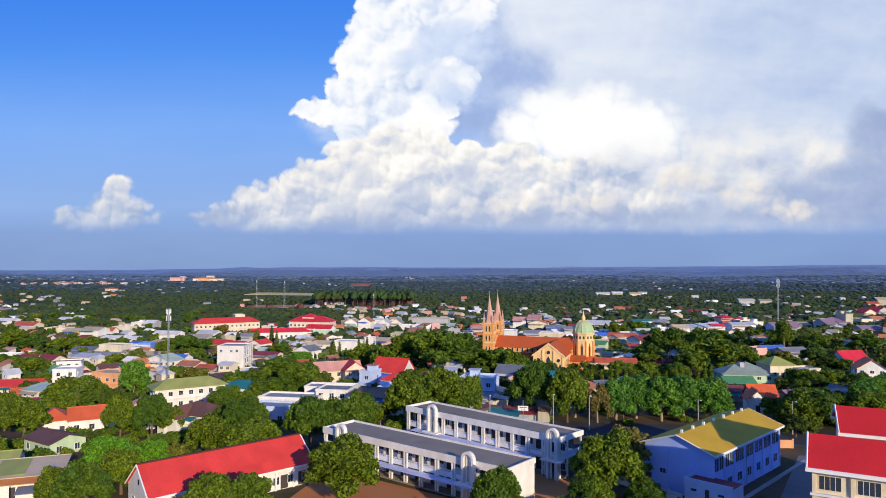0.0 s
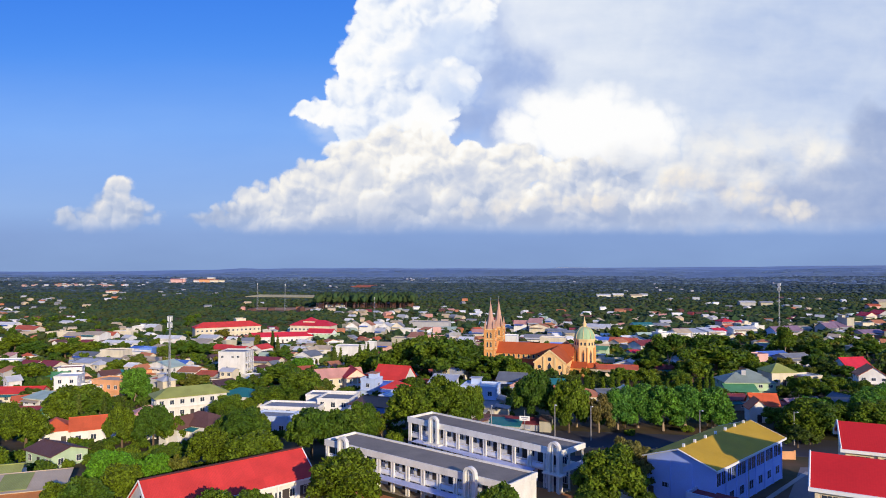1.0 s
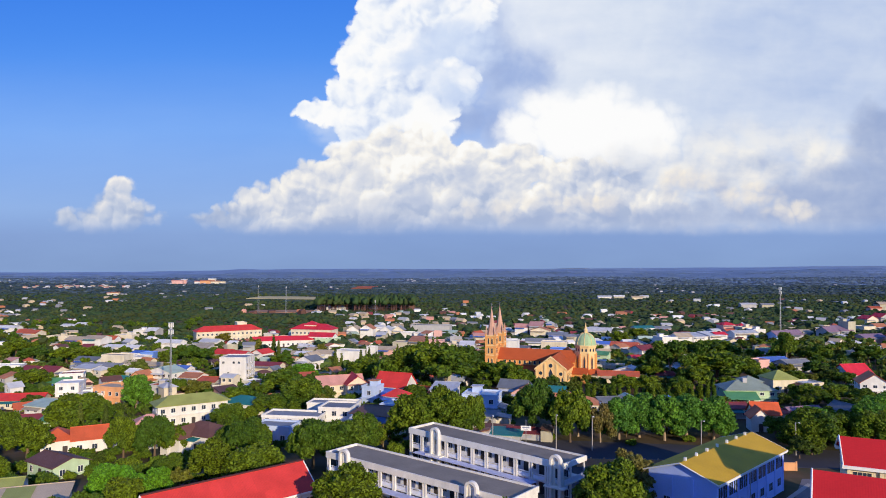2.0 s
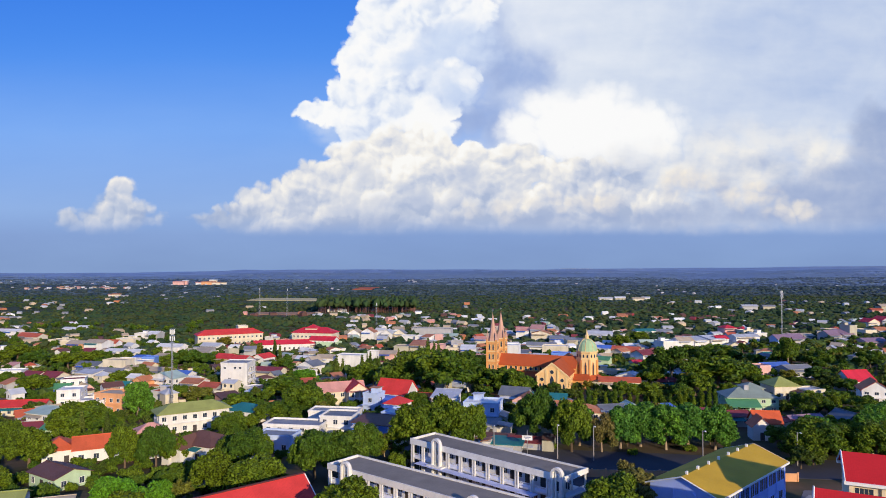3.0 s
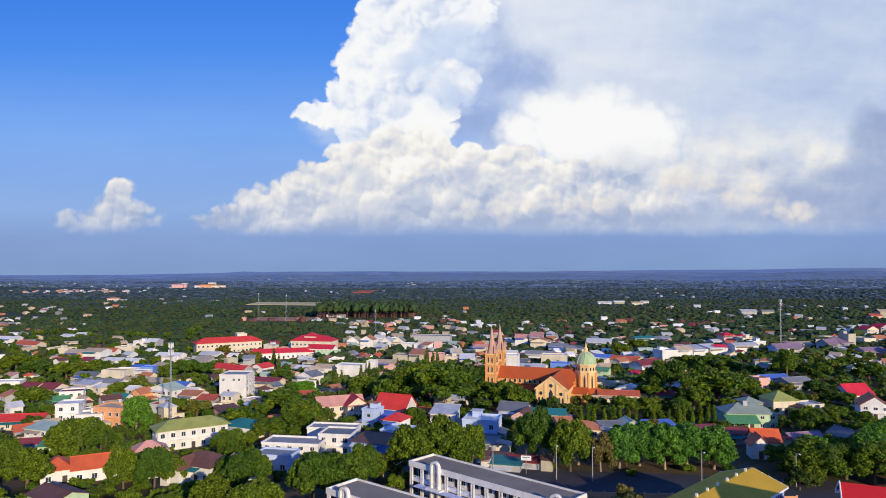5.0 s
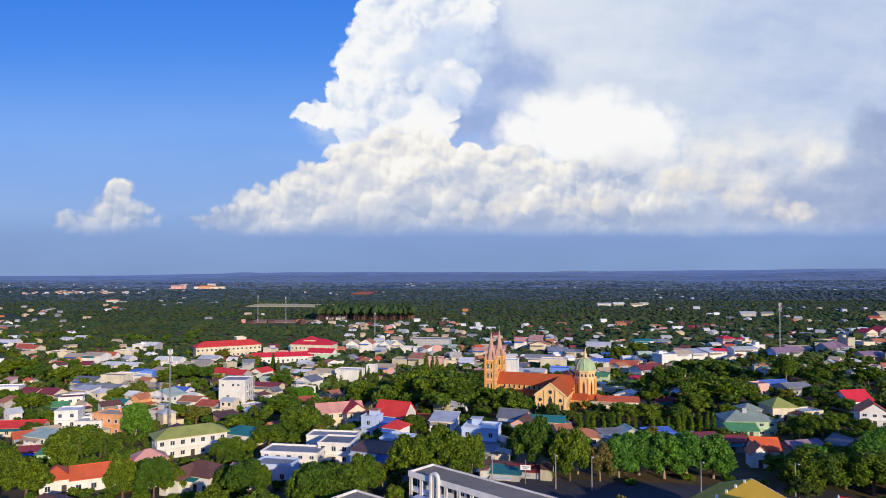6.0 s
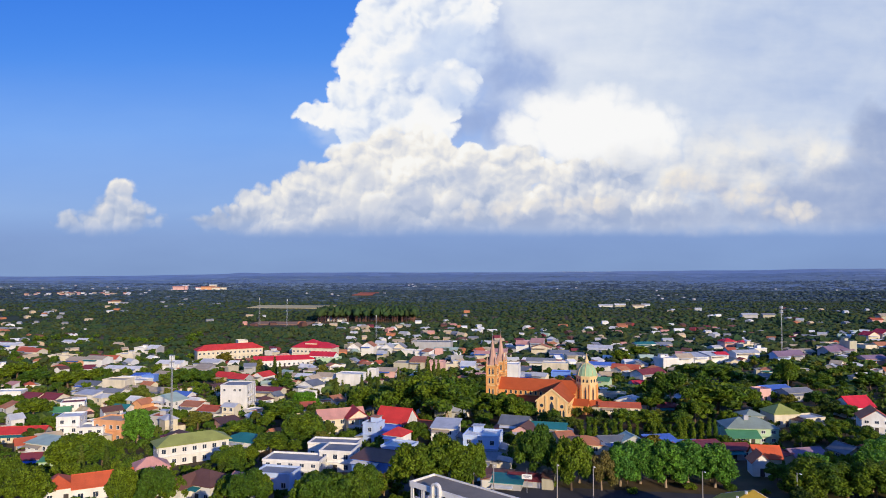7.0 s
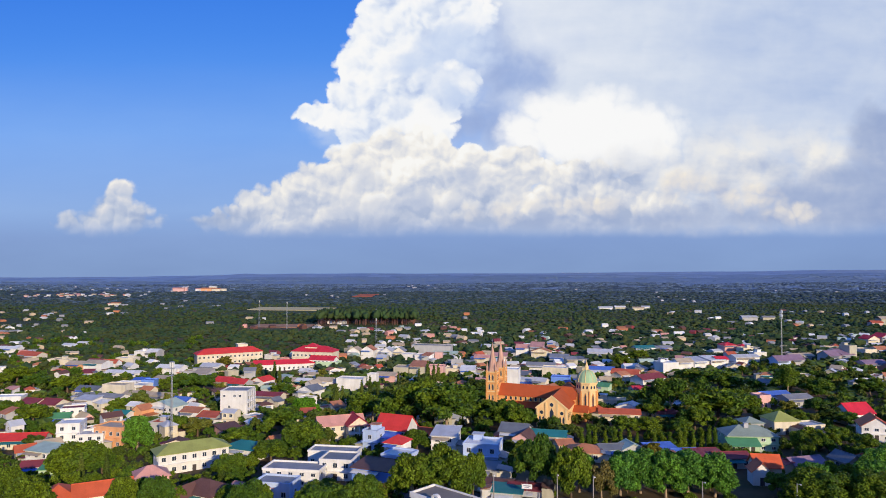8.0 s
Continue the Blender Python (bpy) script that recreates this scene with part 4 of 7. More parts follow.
    slab_roof(bm, [(28 - tw - 0.5, tl - 5.8, 7.0), (28 - tw - 0.5, -tl + 0.3, 7.0), (28, -tl + 0.3, 11.75), (28, tl - 5.8, 11.75)])
    part("transept_roof", bm, tiles, ob)
    bm = bmesh.new()
    for sx in (-1, 1):
        prism(bm, [(28 + sx * (tw + 0.5), 6.75), (28 + sx * (tw + 0.5), 7.35), (28, 12.25), (28, 11.6)], -tl - 0.25, -tl + 0.3)
    part("gable_coping", bm, pale, ob, "pale yellow gable coping")
    for px in (-tw + 0.35, -2.2, 2.2, tw - 0.35):
        zt = 7.0 if abs(px) > 3 else 9.4
        part("pier", shared(("pier", zt), lambda: box_bm(-0.3, 0.3, -0.35, 0.0, -1, zt), pale), None, ob, "", pose(28 + px, -tl, 0))
    add_lancet(pose(28, -tl, 2.0), 1.5, 5.2)
    for px in (-3.9, 3.9):
        for dx in (-0.65, 0.65):
            add_lancet(pose(28 + px + dx, -tl, 1.6), 0.75, 2.6)
    for px, pz, r in ((-3.9, 5.6, 0.95), (3.9, 5.6, 0.95), (0, 8.6, 1.0)):
        bm = bmesh.new()
        lathe(bm, [(r, 0), (r, 0.14), (r * 0.72, 0.14), (r * 0.72, 0.1)], 16)
        o = part("rose_window", bm, pale, ob, "round pale stone rose window", pose(28 + px, -tl, pz, 90))
        bm = bmesh.new()
        lathe(bm, [(r * 0.74, 0.0), (r * 0.74, 0.11)], 16)
        part("pane", bm, GLASS, o, "dark glass pane")
    for i in range(4):
        add_lancet(pose(28 + tw, -tl + 2.4 + i * 2.6, 2.6, 0, 0, 90), 0.9, 3.0)
        add_lancet(pose(28 - tw, -tl + 2.4 + i * 2.6, 2.6, 0, 0, -90), 0.9, 3.0)
    # towers
    for ty in (-6.4, 6.4):
        t = part("tower", box_bm(-2.1, 2.1, -2.1, 2.1, -1, 18.0), ochre, ob, "square orange bell tower", pose(0, ty, 0))
        bm = bmesh.new()
        for z in (9.6, 13.6, 17.6):
            bx(bm, -2.3, 2.3, -2.3, 2.3, z, z + 0.4)
        part("cornice", bm, pale, t)
        bm = bmesh.new()
        for sx in (-1, 1):
            for sy in (-1, 1):
                bx(bm, sx * 2.0 - 0.3, sx * 2.0 + 0.3, sy * 2.0 - 0.3, sy * 2.0 + 0.3, -1, 18.6)
        part("corner_pier", bm, ochre, t)
        for a in (0, 90, -90):
            m = pose(0, 0, 0, 0, 0, a)
            for z, hh in ((6.0, 2.4), (10.4, 2.4), (14.2, 2.6)):
                for dx in (-0.75, 0.75):
                    o = part("window_frame", lancet(0.95, hh + 0.3, pale), None, t, "", m @ pose(dx, -2.1, z))
                    part("pane", lancet(0.6, hh, GLASS), None, o, "dark belfry opening", pose(0, -0.03, 0.15))
        bm = bmesh.new()
        lathe(bm, [(2.2, 18.0), (1.75, 19.3), (1.2, 22.5), (0.5, 26.8), (0.09, 29.2), (0.05, 30.2)], 8, math.pi / 8)
        part("spire", bm, pink, t, "tapering pinkish stone spire")
        pin = bmesh.new()
        lathe(pin, [(0.42, 18.0), (0.42, 19.3), (0.5, 19.4), (0.06, 22.0), (0.03, 22.3)], 4, math.pi / 4)
        me = bpy.data.meshes.new("pinnacle")
        pin.to_mesh(me)
        pin.free()
        me.materials.append(pink)
        for sx in (-1, 1):
            for sy in (-1, 1):
                part("pinnacle", me, None, t, "", pose(sx * 1.8, sy * 1.8, 0))
        cr = bmesh.new()
        bx(cr, -0.06, 0.06, -0.06, 0.06, 30.0, 31.4)
        bx(cr, -0.4, 0.4, -0.06, 0.06, 30.75, 30.9)
        part("cross", cr, STEEL, t, "small metal cross")
    front = box_bm(-1.2, 2.0, -4.3, 4.3, -1, 12.5)
    part("west_front", front, ochre, ob)
    # dome tower
    bm = bmesh.new()
    lathe(bm, [(4.3, -1), (4.3, 11.4), (4.6, 11.4), (4.6, 11.9), (4.3, 11.9), (4.3, 14.2), (4.7, 14.2), (4.7, 14.8), (4.2, 14.8)], 8, math.pi / 8)
    t = part("dome_tower", bm, pale, ob, "octagonal yellow crossing tower", pose(38.2, 0, 0))
    for i in range(8):
        m = pose(0, 0, 0, 0, 0, 45 * i)
        f0 = 4.3 * math.cos(math.pi / 8)
        o = part("window_frame", lancet(1.3, 6.0, ochre), None, t, "", m @ pose(0, -f0, 4.8))
        part("pane", lancet(0.7, 5.6, GLASS), None, o, "dark glass pane", pose(0, -0.03, 0.15))
        for dx in (-0.75, 0.75):
            part("opening", lancet(0.6, 1.3, GLASS), None, t, "", m @ pose(dx, -f0, 12.3))
        part("pilaster", shared(("dome_pilaster",), lambda: box_bm(-0.28, 0.28, -0.3, 0.05, 0, 11.4), ochre), None, t, "", m @ pose(0, 0, 0, 0, 0, 22.5) @ pose(0, -4.3, 0))
    bm = bmesh.new()
    lathe(bm, [(4.1 * math.cos(a), 14.8 + 4.9 * math.sin(a)) for a in [math.pi / 2 * k / 8 for k in range(8)]] + [(0.55, 19.7)], 16)
    dome = part("dome", bm, copper, t, "pale green ribbed dome")
    for i in range(8):
        bm = bmesh.new()
        prev = None
        for k in range(7):
            a = math.pi / 2 * k / 7
            q = (4.15 * math.cos(a), 0, 14.8 + 4.95 * math.sin(a))
            if prev:
                tube(bm, prev, q, 0.13, 0.12, 4)
            prev = q
        part("rib", bm, pale, dome, "", pose(0, 0, 0, 0, 0, 45 * i))
    bm = bmesh.new()
    lathe(bm, [(0.75, 19.4), (0.75, 20.6), (0.95, 20.7), (0.45, 21.4), (0.14, 23.0), (0.05, 23.8)], 8)
    part("lantern", bm, pale, t, "yellow lantern and finial")
    bm = bmesh.new()
    lathe(bm, [(7.8, 3.2), (7.9, 3.4), (4.2, 5.4)], 8, math.pi / 8)
    part("skirt_roof", bm, tiles, ob, "low red tiled skirt roof", pose(38.2, 0, 0))
    bm = bmesh.new()
    lathe(bm, [(7.2, -1), (7.2, 3.3)], 8, math.pi / 8)
    part("apse", bm, ochre, ob, "", pose(38.2, 0, 0))
    for i in range(3):
        add_lancet(pose(38.2, 0, 0, 0, 0, -45 + 45 * i) @ pose(0, -7.2 * math.cos(math.pi / 8), 0.8), 1.0, 2.0)


church()


# ---- tall white block ----
def white_block():
    ob = house(-98.0, 322.0, -2.0, 12.4, 12.0, 11.8, "flat", "grey", "white", storeys=3, detail=0, label="tall plain white block with flat roof and side balconies", name="apartment_block")
    for zf in (3.4, 6.8):
        part("balcony", box_bm(6.2, 7.1, -5.0, 4.6, zf - 0.12, zf + 0.1), wall_mat("white"), ob)
    for zf in (0.4, 3.6, 7.0):
        for y in (-3.4, 0, 3.4):
            window(ob, pose(6.2, y, zf + 0.7, 0, 0, 90), 1.6, 1.8, 1)
    for x, zf in ((-2.0, 4.4), (3.0, 9.4), (-4.3, 9.4), (0.5, 9.4)):
        window(ob, pose(x, -6.0, zf), 1.0, 1.0)
    bm = bmesh.new()
    for k in range(4):
        bx(bm, 6.95, 7.1, -4.5 + 3 * k - 0.12, -4.5 + 3 * k + 0.12, 0, 11.8)
    part("balcony_post", bm, wall_mat("white"), ob)


white_block()


# ---- houses read one by one: west side ----
house(-163.1, 263.7, 8, 17.3, 8.0, 3.6, 'gable', 'red', 'cream', 1.8, 'x', 1, 2, lean_to=True)
house(-136.6, 233.3, -20, 10.3, 7.0, 6, 'shed', 'sage', 'white', 1.0, 'x', 2, 2, lean_to=True)
house(-134.5, 223.7, 15, 7.0, 6.0, 3, 'gable', 'maroon', 'white', 1.2, 'x', 1, 2, lean_to=True)
house(-126.6, 219.1, 10, 5.4, 5.0, 2.8, 'shed', 'green', 'pale green', 0.6, 'x', 1, 2, lean_to=True)
house(-144.1, 263.0, 12, 8.2, 9.0, 9.5, 'flat', 'white', 'white', 1.8, 'x', 3, 2, lean_to=True)
house(-135.1, 261.6, 12, 9.4, 8.0, 5.5, 'flat', 'silver', 'white', 1.8, 'x', 2, 2, lean_to=True)
house(-127.9, 264.9, -15, 12.6, 9.0, 7.5, 'flat', 'tan', 'orange', 1.8, 'x', 2, 2, lean_to=True)
house(-124.9, 271.1, -15, 5.3, 7.0, 6, 'flat', 'white', 'cream', 1.8, 'x', 2, 2, lean_to=True)
house(-171.0, 302.4, 15, 8.9, 7.0, 3.5, 'gable', 'green', 'pale green', 1.5, 'x', 1, 2, lean_to=True)
house(-168.7, 309.4, 20, 9.7, 8.0, 6, 'flat', 'maroon', 'white', 1.8, 'x', 2, 2, lean_to=True)
house(-199.9, 331.7, -18, 10.0, 9.0, 4, 'gable', 'maroon', 'cream', 2, 'x', 1, 2, lean_to=True)
house(-189.6, 330.6, -18, 10.0, 9.0, 4, 'gable', 'maroon', 'cream', 2, 'x', 1, 2, lean_to=True)
house(-221.5, 347.1, 10, 12.6, 8.0, 4, 'flat', 'white', 'white', 1.8, 'x', 1, 0, lean_to=True)
house(-192.0, 369.5, -15, 13.7, 8.0, 4, 'gable', 'slate', 'white', 1.6, 'x', 1, 0, lean_to=True)
house(-169.6, 347.0, -15, 14.8, 8.0, 4, 'gable', 'grey', 'white', 1.4, 'x', 1, 0, lean_to=True)
house(-178.6, 341.0, -15, 10.7, 7.0, 4, 'shed', 'silver', 'white', 1, 'x', 1, 0, lean_to=True)
house(-175.1, 364.8, -10, 13.2, 8.0, 7, 'flat', 'tan', 'cream', 1.8, 'x', 2, 0, lean_to=True)
house(-160.4, 356.2, -12, 12.3, 9.0, 4, 'gable', 'tan', 'cream', 1.2, 'x', 1, 0, lean_to=True)
house(-147.4, 351.5, -12, 12.3, 7.2, 4, 'gable', 'tan', 'grey', 1.2, 'x', 1, 0, lean_to=True)
house(-180.0, 381.8, -12, 8.7, 8.0, 5, 'flat', 'white', 'white', 1.8, 'x', 1, 0, lean_to=True)
house(-170.8, 382.6, -12, 8.7, 8.8, 3.8, 'flat', 'silver', 'white', 1.8, 'x', 1, 0, lean_to=True)
house(-170.8, 394.1, 0, 7.2, 6.0, 4.5, 'flat', 'blue', 'blue', 1.8, 'x', 1, 0, lean_to=True)
house(-129.0, 316.8, -25, 15.6, 9.0, 6, 'gable', 'sage', 'white', 2.2, 'y', 2, 2, lean_to=True)
house(-138.3, 312.3, -25, 5.6, 7.0, 5, 'gable', 'terracotta', 'orange', 1.8, 'y', 1, 2, lean_to=True)
house(-129.9, 338.2, -20, 9.5, 7.0, 4, 'gable', 'blue', 'white', 1.5, 'x', 1, 0, lean_to=True)
house(-113.2, 308.4, -14, 9.0, 9.0, 5, 'gable', 'terracotta', 'white', 1.4, 'x', 1, 2, lean_to=True)
house(-103.8, 304.1, -14, 9.0, 9.9, 3.8, 'gable', 'brick red', 'grey', 1.4, 'x', 1, 2, lean_to=True)
house(-118.8, 286.7, -10, 8.5, 7.0, 4.4, 'flat', 'brick red', 'grey', 1.8, 'x', 1, 2, lean_to=True)
house(-145.4, 307.3, -10, 7.1, 6.0, 4, 'gable', 'teal', 'white', 1.2, 'x', 1, 2, lean_to=True)
house(-86.6, 200.3, 30, 9.5, 8.0, 3.4, 'hip', 'salmon', 'pink', 2.6, 'x', 1, 2, lean_to=True)
house(-62.1, 176.7, -24, 12.0, 9.0, 4.4, 'hip', 'brown', 'white', 2.6, 'x', 1, 2, label='white house with dark brown hipped roof and white eaves', lean_to=True)
house(-65.9, 172.5, -24, 3.1, 6.0, 4.6, 'gable', 'brown', 'white', 2.0, 'y', 1, 0, lean_to=True)
house(-67.4, 230.4, -22, 12.4, 9.0, 4.6, 'hip', 'teal', 'white', 1.9, 'x', 1, 2, lean_to=True)
house(-125.7, 391.0, -20, 10.3, 9.0, 5, 'gable', 'red', 'yellow', 2, 'x', 1, 0, lean_to=True)
house(-115.2, 384.0, -20, 10.3, 9.0, 5, 'gable', 'red', 'grey', 2, 'x', 1, 0, lean_to=True)
house(-104.8, 392.4, -25, 8.4, 10.0, 5, 'gable', 'red', 'white', 2, 'y', 1, 0, lean_to=True)
house(-173.1, 434.5, -12, 10.0, 10.0, 5, 'flat', 'white', 'white', 1.8, 'x', 2, 0, lean_to=True)
house(-162.4, 432.7, -12, 10.0, 8.0, 3.8, 'flat', 'tan', 'grey', 1.8, 'x', 2, 0, lean_to=True)
house(-151.8, 427.3, -12, 10.0, 11.0, 3.8, 'shed', 'tan', 'grey', 1.8, 'x', 2, 0, lean_to=True)
house(-174.9, 436.0, -12, 16.5, 9.0, 6, 'gable', 'white', 'white', 1.6, 'x', 1, 0, lean_to=True)
house(-153.8, 449.8, -12, 12.6, 9.0, 5, 'gable', 'silver', 'white', 1.6, 'x', 1, 0, lean_to=True)
house(-207.2, 429.8, -10, 11.3, 9.0, 4, 'gable', 'white', 'white', 1.2, 'x', 1, 0, lean_to=True)
house(-195.1, 427.3, -10, 11.3, 7.2, 4, 'gable', 'white', 'white', 1.2, 'x', 1, 0, lean_to=True)
house(-243.3, 453.4, -12, 13.6, 10.0, 6, 'gable', 'tan', 'orange', 1.6, 'x', 1, 0, lean_to=True)
house(-228.8, 448.9, -12, 13.6, 11.0, 7.2, 'gable', 'tan', 'white', 1.6, 'x', 1, 0, lean_to=True)
house(-270.1, 480.5, -10, 16.6, 9.0, 5, 'flat', 'tan', 'cream', 1.8, 'x', 1, 0, lean_to=True)
house(-239.4, 468.3, -10, 10.6, 9.0, 5, 'gable', 'maroon', 'white', 2, 'x', 1, 0, lean_to=True)
house(-228.0, 465.2, -10, 10.6, 7.2, 5, 'gable', 'brick red', 'white', 2, 'x', 1, 0, lean_to=True)
house(-223.7, 479.9, -10, 13.5, 8.0, 6, 'flat', 'white', 'cream', 1.8, 'x', 2, 0, lean_to=True)
house(-234.4, 527.3, -10, 8.8, 9.0, 5, 'flat', 'white', 'white', 1.8, 'x', 1, 0, lean_to=True)
house(-225.0, 528.1, -10, 8.8, 9.9, 5, 'gable', 'white', 'grey', 1.8, 'x', 1, 0, lean_to=True)
house(-314.8, 512.7, -10, 9.7, 10.0, 5, 'gable', 'brick red', 'pink', 2, 'x', 1, 0, lean_to=True)
house(-304.5, 506.3, -10, 9.7, 11.0, 5, 'gable', 'brick red', 'cream', 2, 'x', 1, 0, lean_to=True)
house(-351.3, 549.1, -10, 18.1, 9.0, 5, 'gable', 'white', 'white', 1.5, 'x', 1, 0, lean_to=True)
house(-178.8, 399.7, 0, 7.9, 6.0, 4, 'shed', 'blue', 'white', 0.6, 'x', 1, 0, lean_to=True)

# ---- middle ----
house(-42.8, 195.4, -9, 16.6, 8.0, 4.7, 'flat', 'grey', 'white', 1.8, 'x', 2, 2)
house(-31.0, 200.7, -9, 9.5, 9.0, 5.8, 'flat', 'slate', 'white', 1.8, 'x', 2, 2)
house(-35.0, 216.8, -8, 15.6, 7.0, 4.5, 'flat', 'grey', 'white', 1.8, 'x', 1, 2)
house(-45.0, 183.1, -12, 10.2, 7.0, 4.2, 'flat', 'grey', 'pale blue', 1.8, 'x', 1, 2)
house(-51.3, 177.2, -30, 8.6, 8.0, 3.6, 'gable', 'salmon', 'white', 1.5, 'x', 1, 2, lean_to=True)
house(-19.1, 190.5, -24, 11.5, 8.0, 5.4, 'shed', 'brown', 'blue', 0.8, 'x', 1, 2, label='blue-walled house with rusty brown sloping roof', lean_to=True)
house(-13.8, 205.9, -24, 8.4, 8.0, 5, 'flat', 'white', 'pale blue', 1.8, 'x', 2, 2, lean_to=True)
house(-15.5, 221.5, -24, 6.2, 7.0, 5.6, 'hip', 'red', 'white', 2.0, 'x', 1, 2, lean_to=True)
house(-24.7, 234.9, -20, 5.4, 6.0, 7, 'flat', 'grey', 'pale blue', 1.8, 'x', 2, 2, lean_to=True)
house(0.2, 229.3, -12, 8.2, 9.0, 6, 'shed', 'silver', 'white', 1.2, 'x', 2, 2, lean_to=True)
house(11.6, 211.3, -14, 10.7, 9.0, 6.5, 'flat', 'white', 'pale blue', 1.8, 'x', 2, 2, lean_to=True)
house(11.6, 195.7, -14, 7.1, 6.0, 3.2, 'shed', 'slate', 'grey', 0.6, 'x', 1, 2, lean_to=True)
house(24.2, 236.4, -20, 9.3, 9.0, 5, 'gable', 'slate', 'grey', 2, 'x', 1, 2, lean_to=True)
house(26.6, 229.1, -25, 6.4, 8.0, 4, 'gable', 'brown', 'pink', 1.8, 'y', 1, 2, lean_to=True)
house(34.6, 232.5, -14, 12.6, 7.0, 4, 'gable', 'teal', 'white', 1.2, 'x', 1, 2, lean_to=True)
house(38.3, 222.6, 10, 5.1, 6.0, 3.2, 'gable', 'terracotta', 'yellow', 1, 'x', 1, 2, lean_to=True)
house(43.5, 214.0, -12, 9.8, 8.0, 3, 'hip', 'terracotta', 'cream', 1.8, 'x', 1, 2, lean_to=True)
house(13.6, 185.1, -14, 9.1, 7.0, 1.9, 'gable', 'brown', 'grey', 0.8, 'x', 1, 0, lean_to=True)
house(16.1, 178.8, -14, 7.9, 6.0, 1.9, 'shed', 'teal', 'grey', 0.5, 'x', 1, 0, lean_to=True)
house(21.4, 181.5, -14, 8.9, 7.0, 1.9, 'gable', 'maroon', 'grey', 0.8, 'x', 1, 0, lean_to=True)
house(-71.3, 362.1, -30, 10.7, 9.0, 5, 'gable', 'slate', 'white', 2.2, 'y', 1, 0, lean_to=True)
house(-53.1, 384.8, -14, 14.5, 9.0, 7, 'flat', 'white', 'white', 1.8, 'x', 2, 0, lean_to=True)
house(-68.5, 391.3, -14, 9.7, 8.0, 5, 'gable', 'tan', 'white', 1.6, 'x', 1, 0, lean_to=True)
house(-91.7, 403.5, -14, 8.8, 9.0, 3.4, 'gable', 'tan', 'cream', 1.2, 'x', 1, 0, lean_to=True)
house(-82.4, 400.8, -14, 8.8, 9.0, 3.4, 'gable', 'white', 'cream', 1.2, 'x', 1, 0, lean_to=True)
house(-87.8, 378.0, -14, 12.4, 9.0, 3.4, 'gable', 'terracotta', 'cream', 1.2, 'x', 1, 0, lean_to=True)
house(-92.8, 355.6, -14, 17.5, 8.0, 3.4, 'gable', 'maroon', 'cream', 1.4, 'x', 1, 0, lean_to=True)
house(-41.7, 393.4, -14, 5.2, 5.0, 8, 'flat', 'white', 'white', 1.8, 'x', 2, 0, lean_to=True)
house(-35.6, 418.6, -14, 12.4, 9.0, 4, 'gable', 'tan', 'pink', 1.5, 'x', 1, 0, lean_to=True)
house(-26.9, 432.9, -10, 9.5, 12.0, 6.5, 'flat', 'tan', 'khaki', 1.8, 'x', 1, 0, lean_to=True)
house(-16.7, 431.8, -10, 9.5, 13.2, 7.8, 'shed', 'terracotta', 'khaki', 1.8, 'x', 1, 0, lean_to=True)
house(-5.5, 426.5, -10, 9.8, 8.0, 8, 'flat', 'salmon', 'pink', 1.8, 'x', 2, 0, lean_to=True)
house(4.6, 436.7, -10, 8.9, 9.0, 5, 'flat', 'tan', 'cream', 1.8, 'x', 1, 0, lean_to=True)
house(14.2, 432.4, -10, 8.9, 7.2, 5, 'shed', 'white', 'white', 1.8, 'x', 1, 0, lean_to=True)
house(-68.9, 522.9, -10, 9.9, 10.0, 6, 'gable', 'tan', 'white', 3, 'y', 1, 0, lean_to=True)
house(-58.4, 520.6, -10, 9.9, 10.0, 7.2, 'gable', 'terracotta', 'white', 3, 'y', 1, 0, lean_to=True)
house(-49.3, 527.6, -10, 12.2, 9.0, 6, 'flat', 'white', 'white', 1.8, 'x', 1, 0, lean_to=True)
house(-43.9, 520.8, -10, 8.7, 10.0, 6, 'gable', 'silver', 'white', 3, 'y', 1, 0, lean_to=True)
house(-34.6, 521.8, -10, 8.7, 8.0, 6, 'gable', 'grey', 'cream', 3, 'y', 1, 0, lean_to=True)
house(-27.6, 509.2, -10, 9.6, 9.0, 5, 'flat', 'white', 'white', 1.8, 'x', 1, 0, lean_to=True)
house(-17.2, 505.0, -10, 9.6, 9.0, 5, 'flat', 'silver', 'white', 1.8, 'x', 1, 0, lean_to=True)
house(-10.6, 549.4, -10, 31.6, 12.0, 7, 'flat', 'slate', 'grey', 1.8, 'x', 2, 0, label='two-storey grey frame building with open columned galleries', lean_to=True)
house(-79.9, 466.9, -10, 15.4, 9.0, 5, 'flat', 'sage', 'pale green', 1.8, 'x', 1, 0, lean_to=True)
house(35.9, 371.4, -15, 8.5, 9.0, 12, 'flat', 'white', 'white', 1.8, 'x', 3, 0, lean_to=True)
house(45.2, 377.6, -15, 15.5, 9.0, 5, 'gable', 'silver', 'white', 1.5, 'x', 1, 0, lean_to=True)
house(63.4, 375.3, -15, 9.9, 8.0, 6, 'flat', 'blue', 'blue', 1.8, 'x', 1, 0, lean_to=True)
house(67.0, 417.0, -15, 15.1, 9.0, 7, 'flat', 'white', 'cream', 1.8, 'x', 2, 0, lean_to=True)
house(63.4, 451.8, -15, 18.6, 9.0, 5, 'gable', 'grey', 'white', 1.6, 'x', 1, 0, lean_to=True)
house(61.1, 536.4, -15, 10.1, 10.0, 7, 'gable', 'salmon', 'white', 2.4, 'x', 1, 0, lean_to=True)
house(71.7, 532.9, -15, 10.1, 11.0, 8.4, 'shed', 'salmon', 'grey', 2.4, 'x', 1, 0, lean_to=True)
